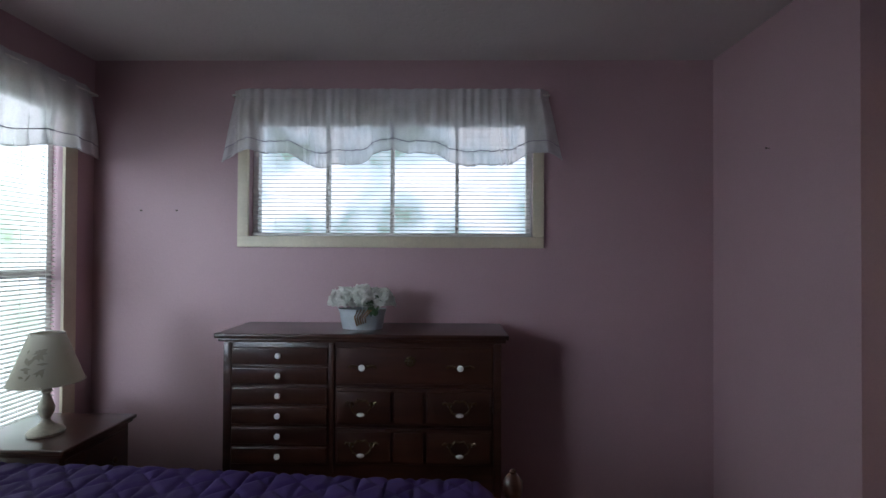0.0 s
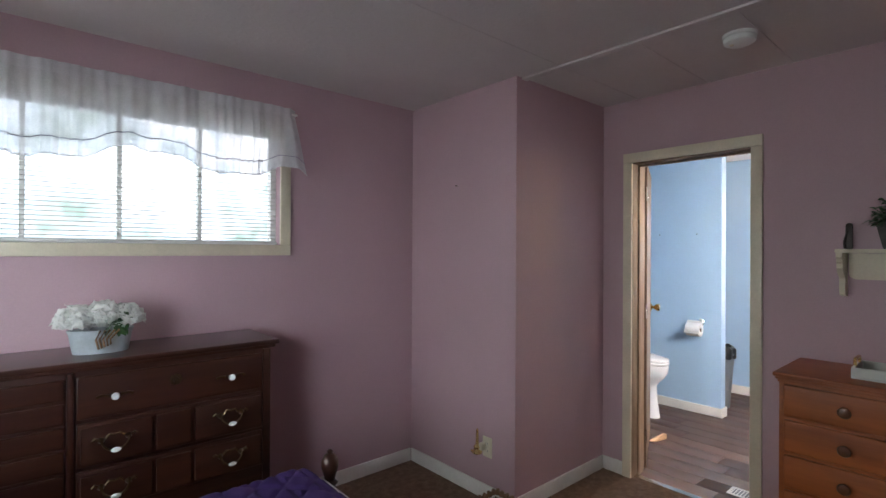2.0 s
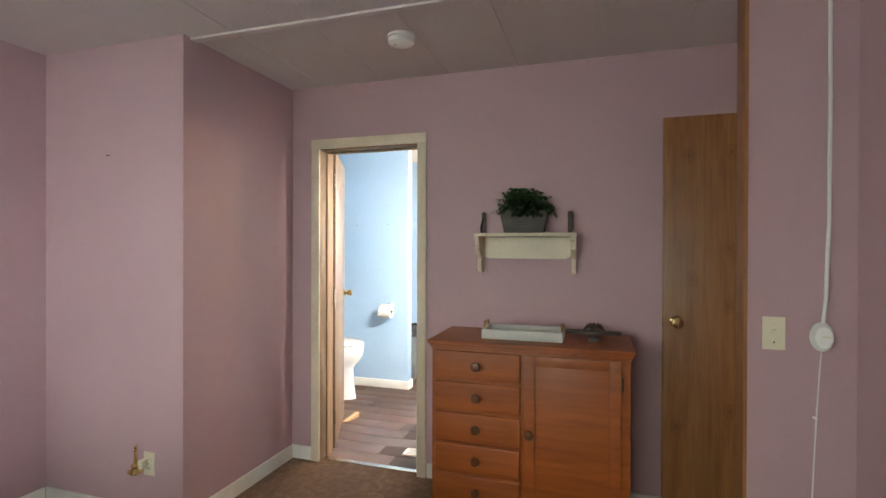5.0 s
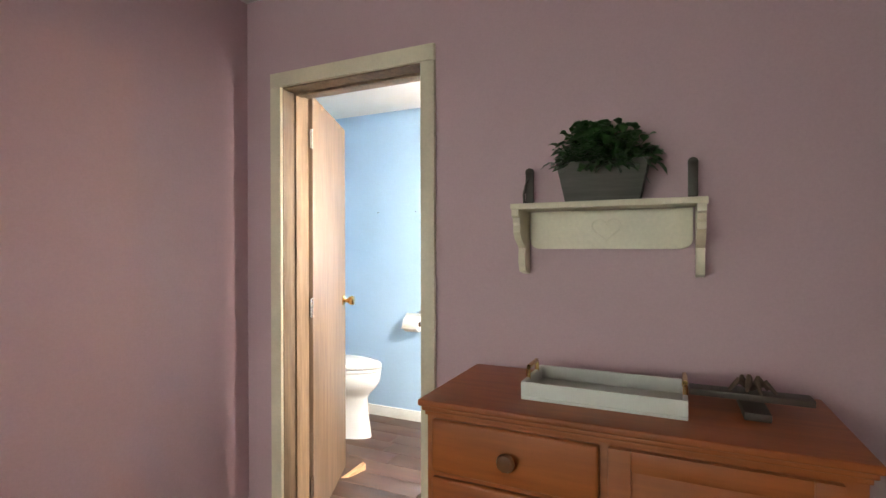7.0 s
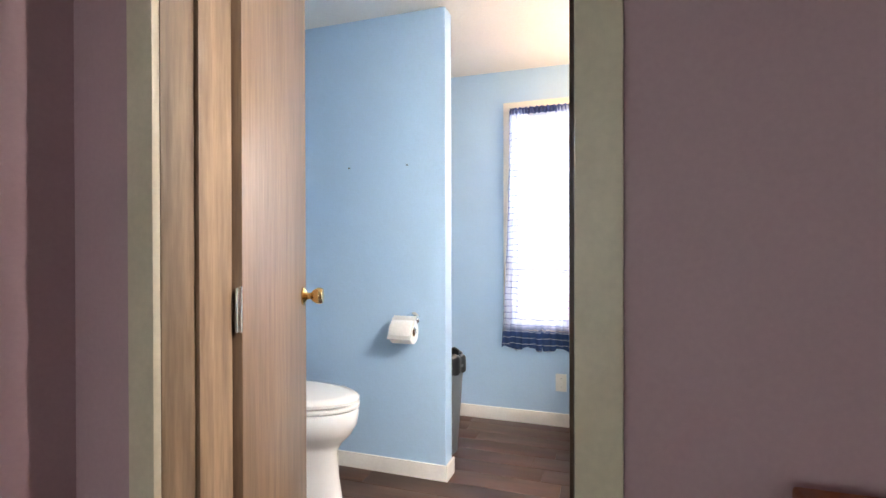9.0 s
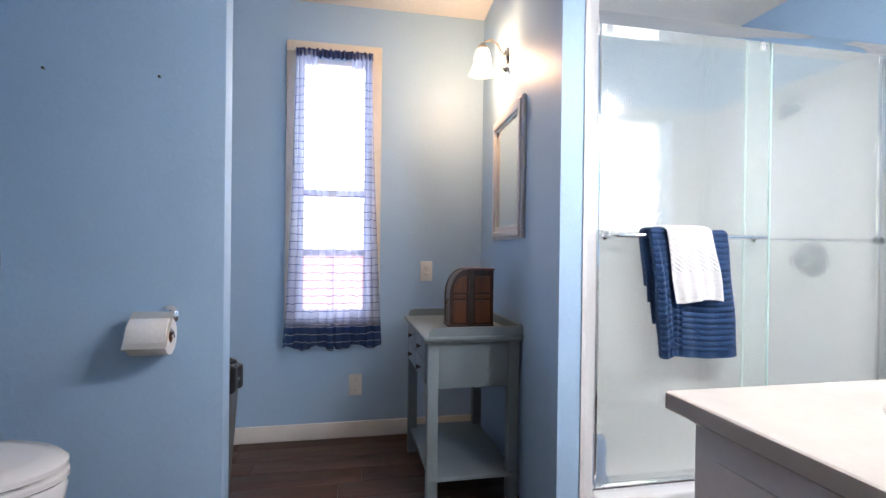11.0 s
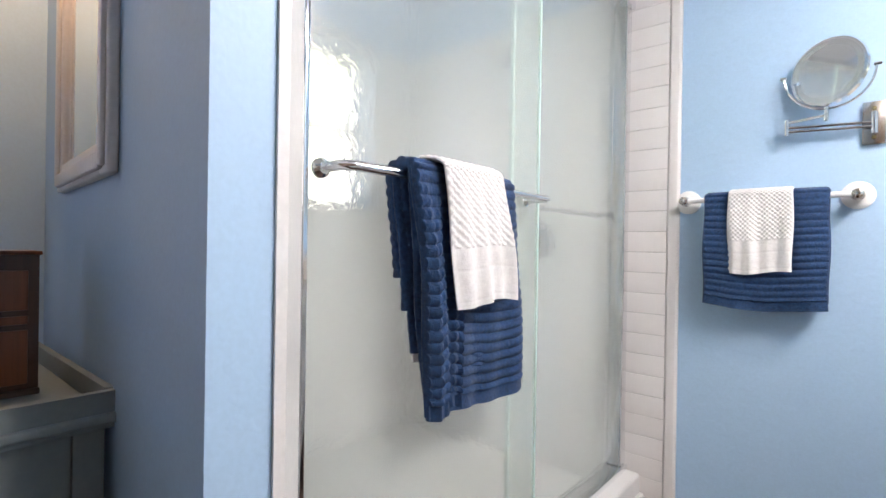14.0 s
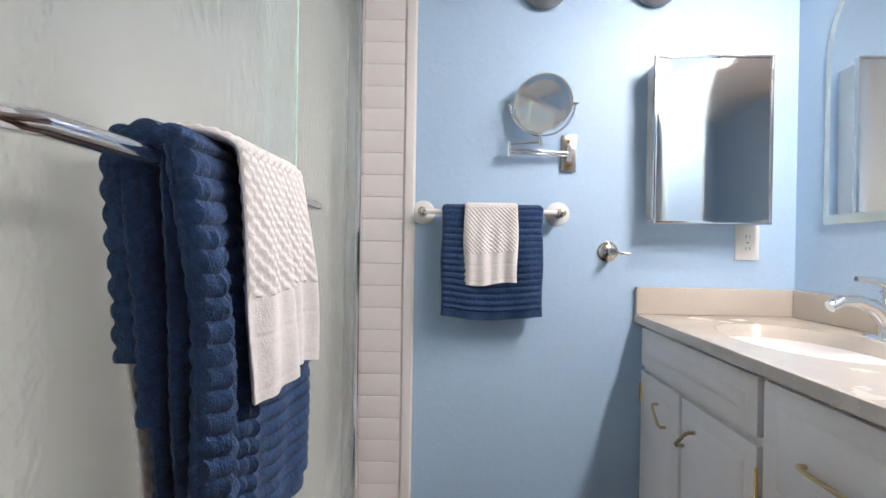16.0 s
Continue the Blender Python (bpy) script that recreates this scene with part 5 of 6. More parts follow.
def arched_box():
    b = thing("wooden_box", (4.66, 0.555, 0.658), "polished brown wooden keepsake box with a curved front on the washstand", "box")
    z0 = 0.658

    def prof(grow):
        pts = [(0.458 - grow, z0), (0.655 + grow, z0), (0.655 + grow, z0 + 0.14)]
        pts += [(0.655 + grow - (0.075 + grow) * (1 - math.cos(a)), z0 + 0.14 + (0.118 + grow) * math.sin(a)) for a in [math.pi / 2 * i / 10 for i in range(1, 11)]]
        return pts + [(0.458 - grow, z0 + 0.258 + grow)]

    def slab(outline, xa, xb):
        bm = bmesh.new()
        a, c = [bm.verts.new((xa, y, z)) for y, z in outline], [bm.verts.new((xb, y, z)) for y, z in outline]
        n = len(outline)
        for i in range(n):
            bm.faces.new((a[i], a[(i + 1) % n], c[(i + 1) % n], c[i]))
        bm.faces.new(a)
        bm.faces.new(c)
        return bm
    part("body", slab(prof(0), 4.618, 4.722), BOXDARK, b)
    part("end_board", slab(prof(0.004), 4.612, 4.624), BOXDARK, b)
    part("end_board", slab(prof(0.004), 4.716, 4.728), BOXDARK, b)
    part("top_board", boxed(4.606, 4.734, 0.450, 0.572, z0 + 0.260, z0 + 0.268, bevel=0.003), LEATHER, b)
    part("centre_post", boxed(4.604, 4.613, 0.548, 0.572, z0 + 0.006, z0 + 0.262, bevel=0.002), ESPR, b)
    for y0, y1 in ((0.47, 0.540), (0.582, 0.640)):
        for q0, q1 in ((0.022, 0.122), (0.132, 0.148), (0.158, 0.232)):
            if y1 > 0.6 and q1 > 0.2:
                arch = [(y0, z0 + q0), (y1, z0 + q0)] + [(y0 + (y1 - y0) * math.cos(a), z0 + q0 + 0.012 + (q1 - q0 - 0.012) * math.sin(a)) for a in [math.pi / 2 * i / 8 for i in range(9)]]
                part("panel", slab(arch, 4.608, 4.614), LEATHER, b)
                continue
            part("panel", boxed(4.608, 4.614, y0, y1, z0 + q0, z0 + q1, bevel=0.003), LEATHER, b)
    part("plinth", boxed(4.606, 4.734, 0.452, 0.662, z0, z0 + 0.012, bevel=0.003), ESPR, b)
    part("latch", bar([(4.64, 0.655, z0 + 0.125), (4.64, 0.668, z0 + 0.12), (4.64, 0.666, z0 + 0.105)], 0.004), ANTIQ, b)


arched_box()
WALL_TURN = math.degrees(math.atan2(0.325 - 0.42, BE - 3.99))


def wall_mirror():
    m = thing("wall_mirror", (4.65, 0.371, 1.06), "rectangular mirror in a moulded grey-white frame", "mirror", turn=WALL_TURN, local=True)
    w, h, f = 0.262, 0.605, 0.062
    for q in ((-w, -w + f, 0, h), (w - f, w, 0, h), (-w + f, w - f, 0, f), (-w + f, w - f, h - f, h)):
        bm = box(bmesh.new(), q[0], q[1], 0.0, 0.018, q[2], q[3], 0.006, 3)
        wide = q[1] - q[0] > f + 0.01
        if wide:
            box(bm, q[0] - 0.03, q[1] + 0.03, 0.016, 0.026, q[2] + 0.010, q[3] - 0.022, 0.005, 3)
        else:
            box(bm, q[0] + 0.014, q[1] - 0.02, 0.016, 0.026, q[2] + 0.014, q[3] - 0.014, 0.005, 3)
        part("frame", bm, plain("silvered white paint", (0.74, 0.74, 0.75), 0.35, 0.1), m)
    part("mirror_glass", boxed(-w + f - 0.004, w - f + 0.004, 0.004, 0.009, f - 0.004, h - f + 0.004), MIRROR, m)


wall_mirror()


def sconce():
    s = thing("wall_sconce", (4.695, 0.367, 1.87), "lit brushed nickel wall lamp with a bell glass shade", "wall lamp")
    part("wall_plate", turned([(0.036, 0.0), (0.036, 0.006), (0.028, 0.016), (0.012, 0.022)], (4.695, 0.367, 1.935), 24, "y", (0.75, 1.2)), NICKEL, s)
    part("finial", turned([(0.012, 0.0), (0.016, 0.012), (0.008, 0.026), (0.012, 0.034), (0.003, 0.04)], (4.695, 0.367, 1.872), 14, "y"), NICKEL, s)
    pts = [(4.695, 0.385, 1.935), (4.70, 0.40, 1.955), (4.715, 0.418, 1.995), (4.735, 0.44, 2.022), (4.752, 0.462, 2.022), (4.763, 0.474, 2.005)]
    part("arm", bar(pts, 0.0065, n=10), NICKEL, s)
    part("socket_cup", turned([(0.014, 2.012), (0.024, 2.0), (0.027, 1.975)], (4.766, 0.476, 0), 20), NICKEL, s)
    sh = part("shade", turned([(0.027, 1.985), (0.034, 1.972), (0.040, 1.94), (0.045, 1.905), (0.058, 1.875), (0.066, 1.862)], (4.766, 0.476, 0), 32, cap=False), SHADEG, s, "glowing frosted glass bell shade")
    thicken(sh, 0.003)
    sh.visible_shadow = False


sconce()
bulb("sconce_bulb", (4.766, 0.476, 1.915), SCONCE_W, (1.0, 0.60, 0.29), 0.03)
plate("wall_outlet", "y", BE, -1, 0.656, 0.88, 0.07, 0.114, "white outlet above the washstand", "outlet", PLASTICW)
plate("wall_plate", "y", BE, -1, 1.054, 0.238, 0.072, 0.118, "white cover plate low under the window", "jack", PLASTICW)


# ---------------------------------------------------------------- bathroom: toilet corner
def toilet():
    t = thing("toilet", (3.80, 2.1, fz(3.8)), "white toilet with the lid closed", "toilet")
    cx, z0 = 3.81, fz(3.8)

    def loft(rows, n=36):
        """Rows of (z, front y, back y, half width)."""
        bm = bmesh.new()
        rings = []
        for z, yf, yb, hw in rows:
            c, a = (yf + yb) / 2, (yb - yf) / 2
            rings.append([bm.verts.new((cx + hw * math.sin(k * 2 * math.pi / n) * (1 - 0.10 * math.cos(k * 2 * math.pi / n)), c - a * math.cos(k * 2 * math.pi / n), z)) for k in range(n)])
        for a, b in zip(rings, rings[1:]):
            for i in range(n):
                bm.faces.new((a[i], a[(i + 1) % n], b[(i + 1) % n], b[i]))
        bm.faces.new(rings[0])
        bm.faces.new(rings[-1])
        return bm
    def up(rows):
        """The bowl stands a little high."""
        return [(z0 + 1.10 * (z - z0), p + 0.03, q + 0.03, w) for z, p, q, w in rows]
    part("bowl", loft(up([(z0, 1.835, 2.38, 0.118), (z0 + 0.03, 1.84, 2.38, 0.114), (0.12, 1.86, 2.36, 0.100), (0.22, 1.865, 2.35, 0.102), (0.255, 1.84, 2.36, 0.125), (0.29, 1.80, 2.38, 0.158), (0.33, 1.775, 2.39, 0.178), (0.385, 1.765, 2.40, 0.184), (0.395, 1.77, 2.40, 0.18)])), PORC, t)
    part("seat", loft(up([(0.398, 1.768, 2.36, 0.182), (0.402, 1.762, 2.37, 0.188), (0.413, 1.762, 2.37, 0.188), (0.417, 1.768, 2.36, 0.183)])), PORC, t)
    part("lid", loft(up([(0.421, 1.772, 2.36, 0.180), (0.425, 1.764, 2.37, 0.187), (0.436, 1.764, 2.37, 0.187), (0.444, 1.775, 2.36, 0.178), (0.449, 1.83, 2.32, 0.14)])), PORC, t)
    part("tank", boxed(cx - 0.235, cx + 0.235, 2.41, 2.61, 0.43, 0.78, bevel=0.03, seg=4), PORC, t)
    part("tank_lid", boxed(cx - 0.245, cx + 0.245, 2.40, 2.615, 0.781, 0.815, bevel=0.012, seg=3), PORC, t)
    part("lever", bar([(cx - 0.17, 2.395, 0.72), (cx - 0.17, 2.385, 0.72), (cx - 0.10, 2.38, 0.715)], 0.006), CHROME, t)


toilet()


def paper_holder():
    h = thing("toilet_paper_holder", (4.25, 1.70, 0.70), "chrome paper holder with a white cover on the partition", "paper holder")
    part("rosette", turned([(0.034, 0), (0.034, -0.006), (0.026, -0.016), (0.012, -0.02)], (4.25, 1.703, 0.782), 26, "x"), CHROME, h)
    part("arm", bar([(4.235, 1.703, 0.782), (4.19, 1.700, 0.783), (4.185, 1.692, 0.76), (4.185, 1.670, 0.735), (4.185, 1.665, 0.722), (4.185, 1.80, 0.722)], 0.006), CHROME, h)
    part("cover_flap", sheet(bmesh.new(), 10, 8, lambda u, v: (4.205 - 0.088 * v - 0.006 * math.sin(math.pi * v), 1.668 + 0.126 * u, 0.800 - 0.105 * v ** 1.3)), SATIN, h, "satin metal flap over the roll")
    part("flap_lip", bar([(4.116, 1.669, 0.696), (4.116, 1.793, 0.696)], 0.004, n=8), SATIN, h)
    r = thing("toilet_paper", (4.185, 1.73, 0.664), "full roll of white toilet paper on the holder", "toilet paper")
    bm = bmesh.new()
    lathe(bm, [(0.021, 1.675), (0.058, 1.675), (0.060, 1.68), (0.060, 1.785), (0.058, 1.79), (0.021, 1.79)], (4.185, 0, 0.722), 36, "y", cap=False)
    part("roll", bm, PAPER, r)
    part("core", lathe(bmesh.new(), [(0.0205, 1.676), (0.0205, 1.789)], (4.185, 0, 0.722), 24, "y", cap=False), WICKER, r)


paper_holder()


def waste_bin():
    w = thing("waste_bin", (4.62, 1.69, fz(4.62)), "grey plastic waste bin with a black liner", "waste bin")
    o = (4.62, 1.69, 0)
    z0 = fz(4.62)
    bm = turned([(0.098, z0), (0.104, z0 + 0.01), (0.138, 0.455), (0.146, 0.462), (0.146, 0.474), (0.136, 0.474), (0.130, 0.44)], o, 36, cap=False)
    lathe(bm, [(0.097, z0 + 0.002), (0.001, z0 + 0.003)], o, 36, cap=False)
    part("bin", bm, GREYPL, w)
    rng = random.Random(3)
    ph = [rng.uniform(0, 6) for _ in range(4)]

    def bag(u, v):
        a = 2 * math.pi * u
        r = 0.148 + 0.006 * math.sin(9 * a + ph[0]) - 0.03 * max(0, v - 0.55) * 2
        z = 0.43 + 0.10 * math.sin(v * math.pi * 0.62) + 0.006 * math.sin(11 * a + ph[1] + 4 * v) + 0.012 * math.sin(3 * a + ph[2]) * v
        return (o[0] + r * math.cos(a), o[1] + r * math.sin(a), z)
    part("liner", sheet(bmesh.new(), 60, 12, bag), BLACK, w, "crumpled black liner")


waste_bin()


# ---------------------------------------------------------------- shower
SX = 4.12          # plane of the outer sliding panel
wall_x("trim_surround_east", BE - 0.012, BE - 0.001, BS + 0.014, 0.21, 0.05, 1.91, [(-0.96, -0.26, 1.08, 1.90)], ACRYL, "white shower surround panel")
setting("trim_surround_south", boxed(4.12, BE - 0.012, BS + 0.001, BS + 0.013, 0.05, 1.91, bevel=0.003), ACRYL, "white shower surround panel", "shower surround")
bm = prism(bmesh.new(), [(4.14, 0.317), (BE - 0.012, 0.214), (BE - 0.012, 0.203), (4.14, 0.306)], 0.05, 1.72)
setting("trim_surround_north", bm, ACRYL, "white shower surround panel", "shower surround")
bm = prism(bmesh.new(), [(3.984, 0.338), (3.984, 0.322), (4.085, 0.236), (4.10, 0.236), (4.14, 0.30), (4.14, 0.32)], fz(4.0), 2.36)
setting("trim_shower_edge", bm, WHITE, "white painted edge board beside the shower", "trim")
bm = bmesh.new()
lathe_pts = [(3.925, BS), (3.925, BS + 0.008), (3.932, BS + 0.016), (3.945, BS + 0.018), (3.958, BS + 0.016), (3.965, BS + 0.008), (3.965, BS)]
setting("trim_tile_edge", prism(bm, lathe_pts, fz(3.9), 2.14), TILE, "white rounded tile edging", "trim")


def shower():
    s = thing("shower_enclosure", (SX, -0.46, 0.0), "sliding shower doors of pebbled glass in a chrome frame", "shower")
    y0, y1 = -1.178, 0.232
    bm = bmesh.new()
    prof = [(-0.045, 1.838), (-0.045, 1.858), (-0.038, 1.884), (-0.02, 1.9), (0.02, 1.902), (0.045, 1.895), (0.045, 1.838)]
    a, b = ([bm.verts.new((SX + 0.012 + x, y, z)) for x, z in prof] for y in (y0, y1))
    for i in range(len(prof)):
        j = (i + 1) % len(prof)
        bm.faces.new((a[i], a[j], b[j], b[i]))
    bm.faces.new(a)
    bm.faces.new(b)
    part("header_rail", bm, CHROME, s)
    part("bottom_track", boxed(SX - 0.03, SX + 0.055, y0, 0.232, 0.128, 0.148, bevel=0.004), CHROME, s)
    part("wall_jamb", boxed(SX - 0.02, SX + 0.05, y0, y0 + 0.042, 0.148, 1.838, bevel=0.004), CHROME, s)
    part("wall_jamb", boxed(SX + 0.02, SX + 0.05, 0.235, 0.26, 0.148, 1.838, bevel=0.004), CHROME, s)
    for nm, x, p, q in (("outer_panel", SX, 0.207, -0.54), ("inner_panel", SX + 0.032, -0.45, -1.138)):
        g = part(nm, boxed(x, x + 0.006, p, q, 0.15, 1.84), PEBBLE, s, "pebbled glass panel")
        g.visible_shadow = False
        for y in (p, q):
            part("edge_strip", boxed(x - 0.002, x + 0.008, y - 0.004, y + 0.004, 0.15, 1.84, bevel=0.001), CHROME if y in (-1.138, 0.207) else plain("green glass edge", (0.62, 0.80, 0.76), 0.15), s)
    for nm, x, p, q in (("towel_rail", SX - 0.07, 0.18, -0.47), ("grab_rail", SX + 0.085, -0.50, -1.12)):
        sg = -1 if x < SX else 1
        base = SX if sg < 0 else SX + 0.038
        r = part(nm, bar([(base, p, 1.072), (x - sg * 0.012, p, 1.072), (x, p - 0.012, 1.072), (x, q + 0.012, 1.072), (x - sg * 0.012, q, 1.072), (base, q, 1.072)], 0.009, n=12), CHROME, s)
        for y in (p, q):
            part("mount", turned([(0.017, 0), (0.017, sg * 0.006), (0.010, sg * 0.012)], (base, y, 1.072), 18, "x"), CHROME, r)
    for y in (0.17, -0.50):
        part("roller", turned([(0.012, -0.004), (0.012, 0.004)], (SX + 0.003, y, 1.832), 14, "x"), PLASTICW, s)
    p = thing("shower_pan", (4.6, -0.49, fz(4.6)), "white acrylic shower base with a raised curb", "shower base")
    bm = bmesh.new()
    zf = fz(4.1)
    box(bm, 4.045, 4.20, BS + 0.002, 0.234, zf, 0.128, 0.014, 4)
    box(bm, 4.03, 4.06, BS + 0.003, 0.234, zf, 0.06, 0.008, 3)
    part("curb", bm, ACRYL, p)
    part("floor", boxed(4.20, BE - 0.014, BS + 0.014, 0.20, zf - 0.02, 0.05, bevel=0.01), ACRYL, p)
    part("shower_arm", bar([(4.56, BS + 0.013, 1.82), (4.56, -1.12, 1.82), (4.56, -1.06, 1.775)], 0.009), CHROME, s)
    t = lathe(bmesh.new(), [(0.012, 0), (0.02, 0.02), (0.05, 0.05), (0.052, 0.062), (0.046, 0.065)], (0, 0, 0), 24)
    bm = bmesh.new()
    join(bm, t, Matrix.Translation((4.56, -1.06, 1.775)) @ Matrix.Rotation(radians(140), 4, "X"))
    part("shower_head", bm, GREYPL, s, "dark grey shower head")
    v = part("valve", turned([(0.085, 0), (0.085, 0.008), (0.06, 0.02), (0.03, 0.03)], (4.50, BS + 0.013, 0.98), 32, "y"), GREYPL, s, "round dark grey shower valve")
    part("valve_handle", turned([(0.03, 0.03), (0.042, 0.045), (0.040, 0.085), (0.02, 0.095)], (4.50, BS + 0.013, 0.98), 20, "y"), GREYPL, v, "dark grey valve handle")
    b = thing("shampoo_bottle", (4.30, 0.13, 0.05), "blue plastic bottle standing in the shower", "bottle")
    part("body", turned([(0.034, 0.05), (0.038, 0.06), (0.038, 0.24), (0.03, 0.265), (0.014, 0.275)], (4.27, 0.12, 0), 24), plain("blue plastic", (0.05, 0.16, 0.42), 0.35), b)
    part("cap", turned([(0.014, 0.275), (0.018, 0.28), (0.018, 0.315), (0.012, 0.32)], (4.27, 0.12, 0), 18), PLASTICW, b)


shower()


# ---------------------------------------------------------------- towels
def drape(place, a0, a1, zbar, rad, front, back, pitch, amp, thick, shear, rng, pattern, bulge=0.0, na=44, step=0.0035):
    """A folded towel over a bar. place(a, d, z) puts along the bar, out of the wall, up."""
    arc = math.pi * rad
    total = front + arc + back
    n = int(total / step)
    ph = [rng.uniform(0, 6.28) for _ in range(5)]

    def mid(s):
        if s < front:
            return rad, zbar + 0.009 - (front - s), 1.0, 0.0, front - s
        if s < front + arc:
            t = (s - front) / rad
            return rad * math.cos(t), zbar + 0.009 + (rad - 0.009) * 0.45 * math.sin(t), math.cos(t), math.sin(t), 0.0
        return -rad, zbar + 0.009 - (s - front - arc), -1.0, 0.0, s - front - arc

    def surf(u, s, side):
        d, z, nx, nz, hang = mid(s)
        edge = min(u, 1 - u)
        rnd = math.sqrt(max(0.0, 1 - max(0, 1 - edge / 0.045) ** 2))
        o = side * thick / 2 * rnd
        if side > 0:
            o += pattern(u, s, front) * amp * rnd
        elif side < 0:
            o -= pattern(u, s, front) * amp * 0.6 * rnd
        wave = (0.006 * math.sin(u * 9 + ph[0] + hang * 5) + 0.004 * math.sin(u * 23 + ph[1])) * min(1, hang / 0.15)
        a = a0 + u * (a1 - a0) + shear * hang + 0.002 * math.sin(hang * 26 + ph[2]) * (1 if u < 0.5 else -1)
        zz = z + nz * o
        if hang > 0:
            zz += 0.008 * math.sin(u * 5 + ph[3]) * min(1, hang / 0.3)
        return place(a, d + nx * o + wave * (1 if nx >= 0 else 0.5) + bulge * math.sin(min(1, hang / 0.4) * math.pi) * (nx > 0), zz)
    bm = bmesh.new()
    us = [0, 0.006, 0.018, 0.035] + [0.055 + 0.89 * i / na for i in range(na + 1)] + [0.965, 0.982, 0.994, 1.0]
    outer = [[bm.verts.new(surf(u, total * j / n, 1)) for j in range(n + 1)] for u in us]
    inner = [[bm.verts.new(surf(u, total * j / n, -1)) for j in range(n + 1)] for u in us]
    for i in range(len(us) - 1):
        for j in range(n):
            bm.faces.new((outer[i][j], outer[i + 1][j], outer[i + 1][j + 1], outer[i][j + 1]))
            bm.faces.new((inner[i][j], inner[i][j + 1], inner[i + 1][j + 1], inner[i + 1][j]))
        for j in (0, n):
            bm.faces.new((outer[i][j], outer[i + 1][j], inner[i + 1][j], inner[i][j]))
    bmesh.ops.remove_doubles(bm, verts=bm.verts, dist=0.0004)
    return bm


def ribbed(pitch):
    def f(u, s, front):
        if s < 0.03:
            return 0.1 * math.sin(u * 300)
        k = (s % pitch) / pitch
        return abs(math.sin(math.pi * k)) ** 0.55 + 0.12 * math.sin(u * 140 + 3 * math.floor(s / pitch))
    return f


def waffle(pitch, plain_from):
    def f(u, s, front):
        if s < plain_from:
            seam = math.exp(-((s - plain_from * 0.62) / 0.003) ** 2) + math.exp(-((s - 0.012) / 0.002) ** 2)
            return 0.1 - 0.3 * seam
        w = u * 0.175
        return 0.55 + 0.6 * math.cos(2 * math.pi * s / pitch) * math.cos(2 * math.pi * w / pitch)
    return f


def by_shower(a, d, z):
    return (SX - 0.07 - d, a, z)


def by_wall(a, d, z):
    return (a, BS + 0.062 + d, z)


rng = random.Random(21)
t = thing("bath_towel", (SX - 0.07, -0.15, 0.6), "navy ribbed bath towel hung folded over the shower door rail", "towel")
part("inner_fold", drape(by_shower, -0.25, 0.052, 1.072, 0.010, 0.40, 0.34, 0.021, 0.006, 0.010, -0.10, rng, ribbed(0.021), na=26), NAVY, t)
part("outer_fold", drape(by_shower, -0.265, 0.062, 1.072, 0.020, 0.452, 0.26, 0.021, 0.0075, 0.011, -0.11, rng, ribbed(0.021), 0.008), NAVY, t)
part("side_roll", drape(by_shower, -0.02, 0.062, 1.072, 0.030, 0.445, 0.19, 0.021, 0.0075, 0.011, -0.12, rng, ribbed(0.021), 0.010, na=14), NAVY, t)
t = thing("hand_towel", (SX - 0.08, -0.14, 0.82), "white waffle hand towel laid over the navy towel", "towel")
part("cloth", drape(by_shower, -0.168, 0.015, 1.074, 0.060, 0.245, 0.36, 0.014, 0.0036, 0.006, -0.16, rng, waffle(0.017, 0.11), 0.010, na=84, step=0.0022), WHITET, t)


def towel_bar():
    b = thing("towel_bar", (3.675, BS, 1.113), "white and nickel towel bar on the blue wall", "towel bar")
    for x in (3.897, 3.447):
        part("rosette", turned([(0.040, 0), (0.040, 0.006), (0.032, 0.013), (0.016, 0.018), (0.012, 0.05)], (x, BS, 1.113), 30, "y"), PORC, b)
        part("cap", turned([(0.014, 0.046), (0.016, 0.056), (0.014, 0.074), (0.006, 0.078)], (x, BS, 1.113), 18, "y"), NICKEL, b)
    part("rail", bar([(3.90, BS + 0.062, 1.113), (3.445, BS + 0.062, 1.113)], 0.009, n=14), PORC, b)


towel_bar()
t = thing("bath_towel", (3.668, BS + 0.07, 0.765), "navy ribbed towel hung on the white towel bar", "towel")
part("cloth", drape(by_wall, 3.506, 3.832, 1.113, 0.018, 0.350, 0.33, 0.0205, 0.006, 0.011, 0.0, rng, ribbed(0.0205)), NAVY, t)
t = thing("hand_towel", (3.676, BS + 0.08, 0.873), "white waffle hand towel over the navy towel on the bar", "towel")
part("cloth", drape(by_wall, 3.590, 3.760, 1.115, 0.039, 0.242, 0.18, 0.0135, 0.0032, 0.006, 0.0, rng, waffle(0.0135, 0.10), na=110, step=0.0022), WHITET, t)


# ---------------------------------------------------------------- south wall fittings
GREYM = plain("satin grey metal", (0.24, 0.25, 0.27), 0.35, 0.7, bumps=0.05)


def wall_disc(x, z):
    w = thing("wall_disc", (x, BS, z), "round dark grey metal ornament hung high on the blue wall", "wall ornament")
    tagged(w, group="metal discs on the bathroom wall")
    part("disc", turned([(0.002, 0.052), (0.03, 0.050), (0.058, 0.042), (0.074, 0.030), (0.080, 0.022), (0.080, 0.016), (0.074, 0.014), (0.01, 0.012)], (x, BS, z), 36, "y"), GREYM, w)
    part("hook", turned([(0.012, 0.0), (0.012, 0.014)], (x, BS, z), 12, "y"), NICKEL, w)


for x, z in ((3.14, 1.882), (3.505, 1.872), (3.775, 1.906)):
    wall_disc(x, z)


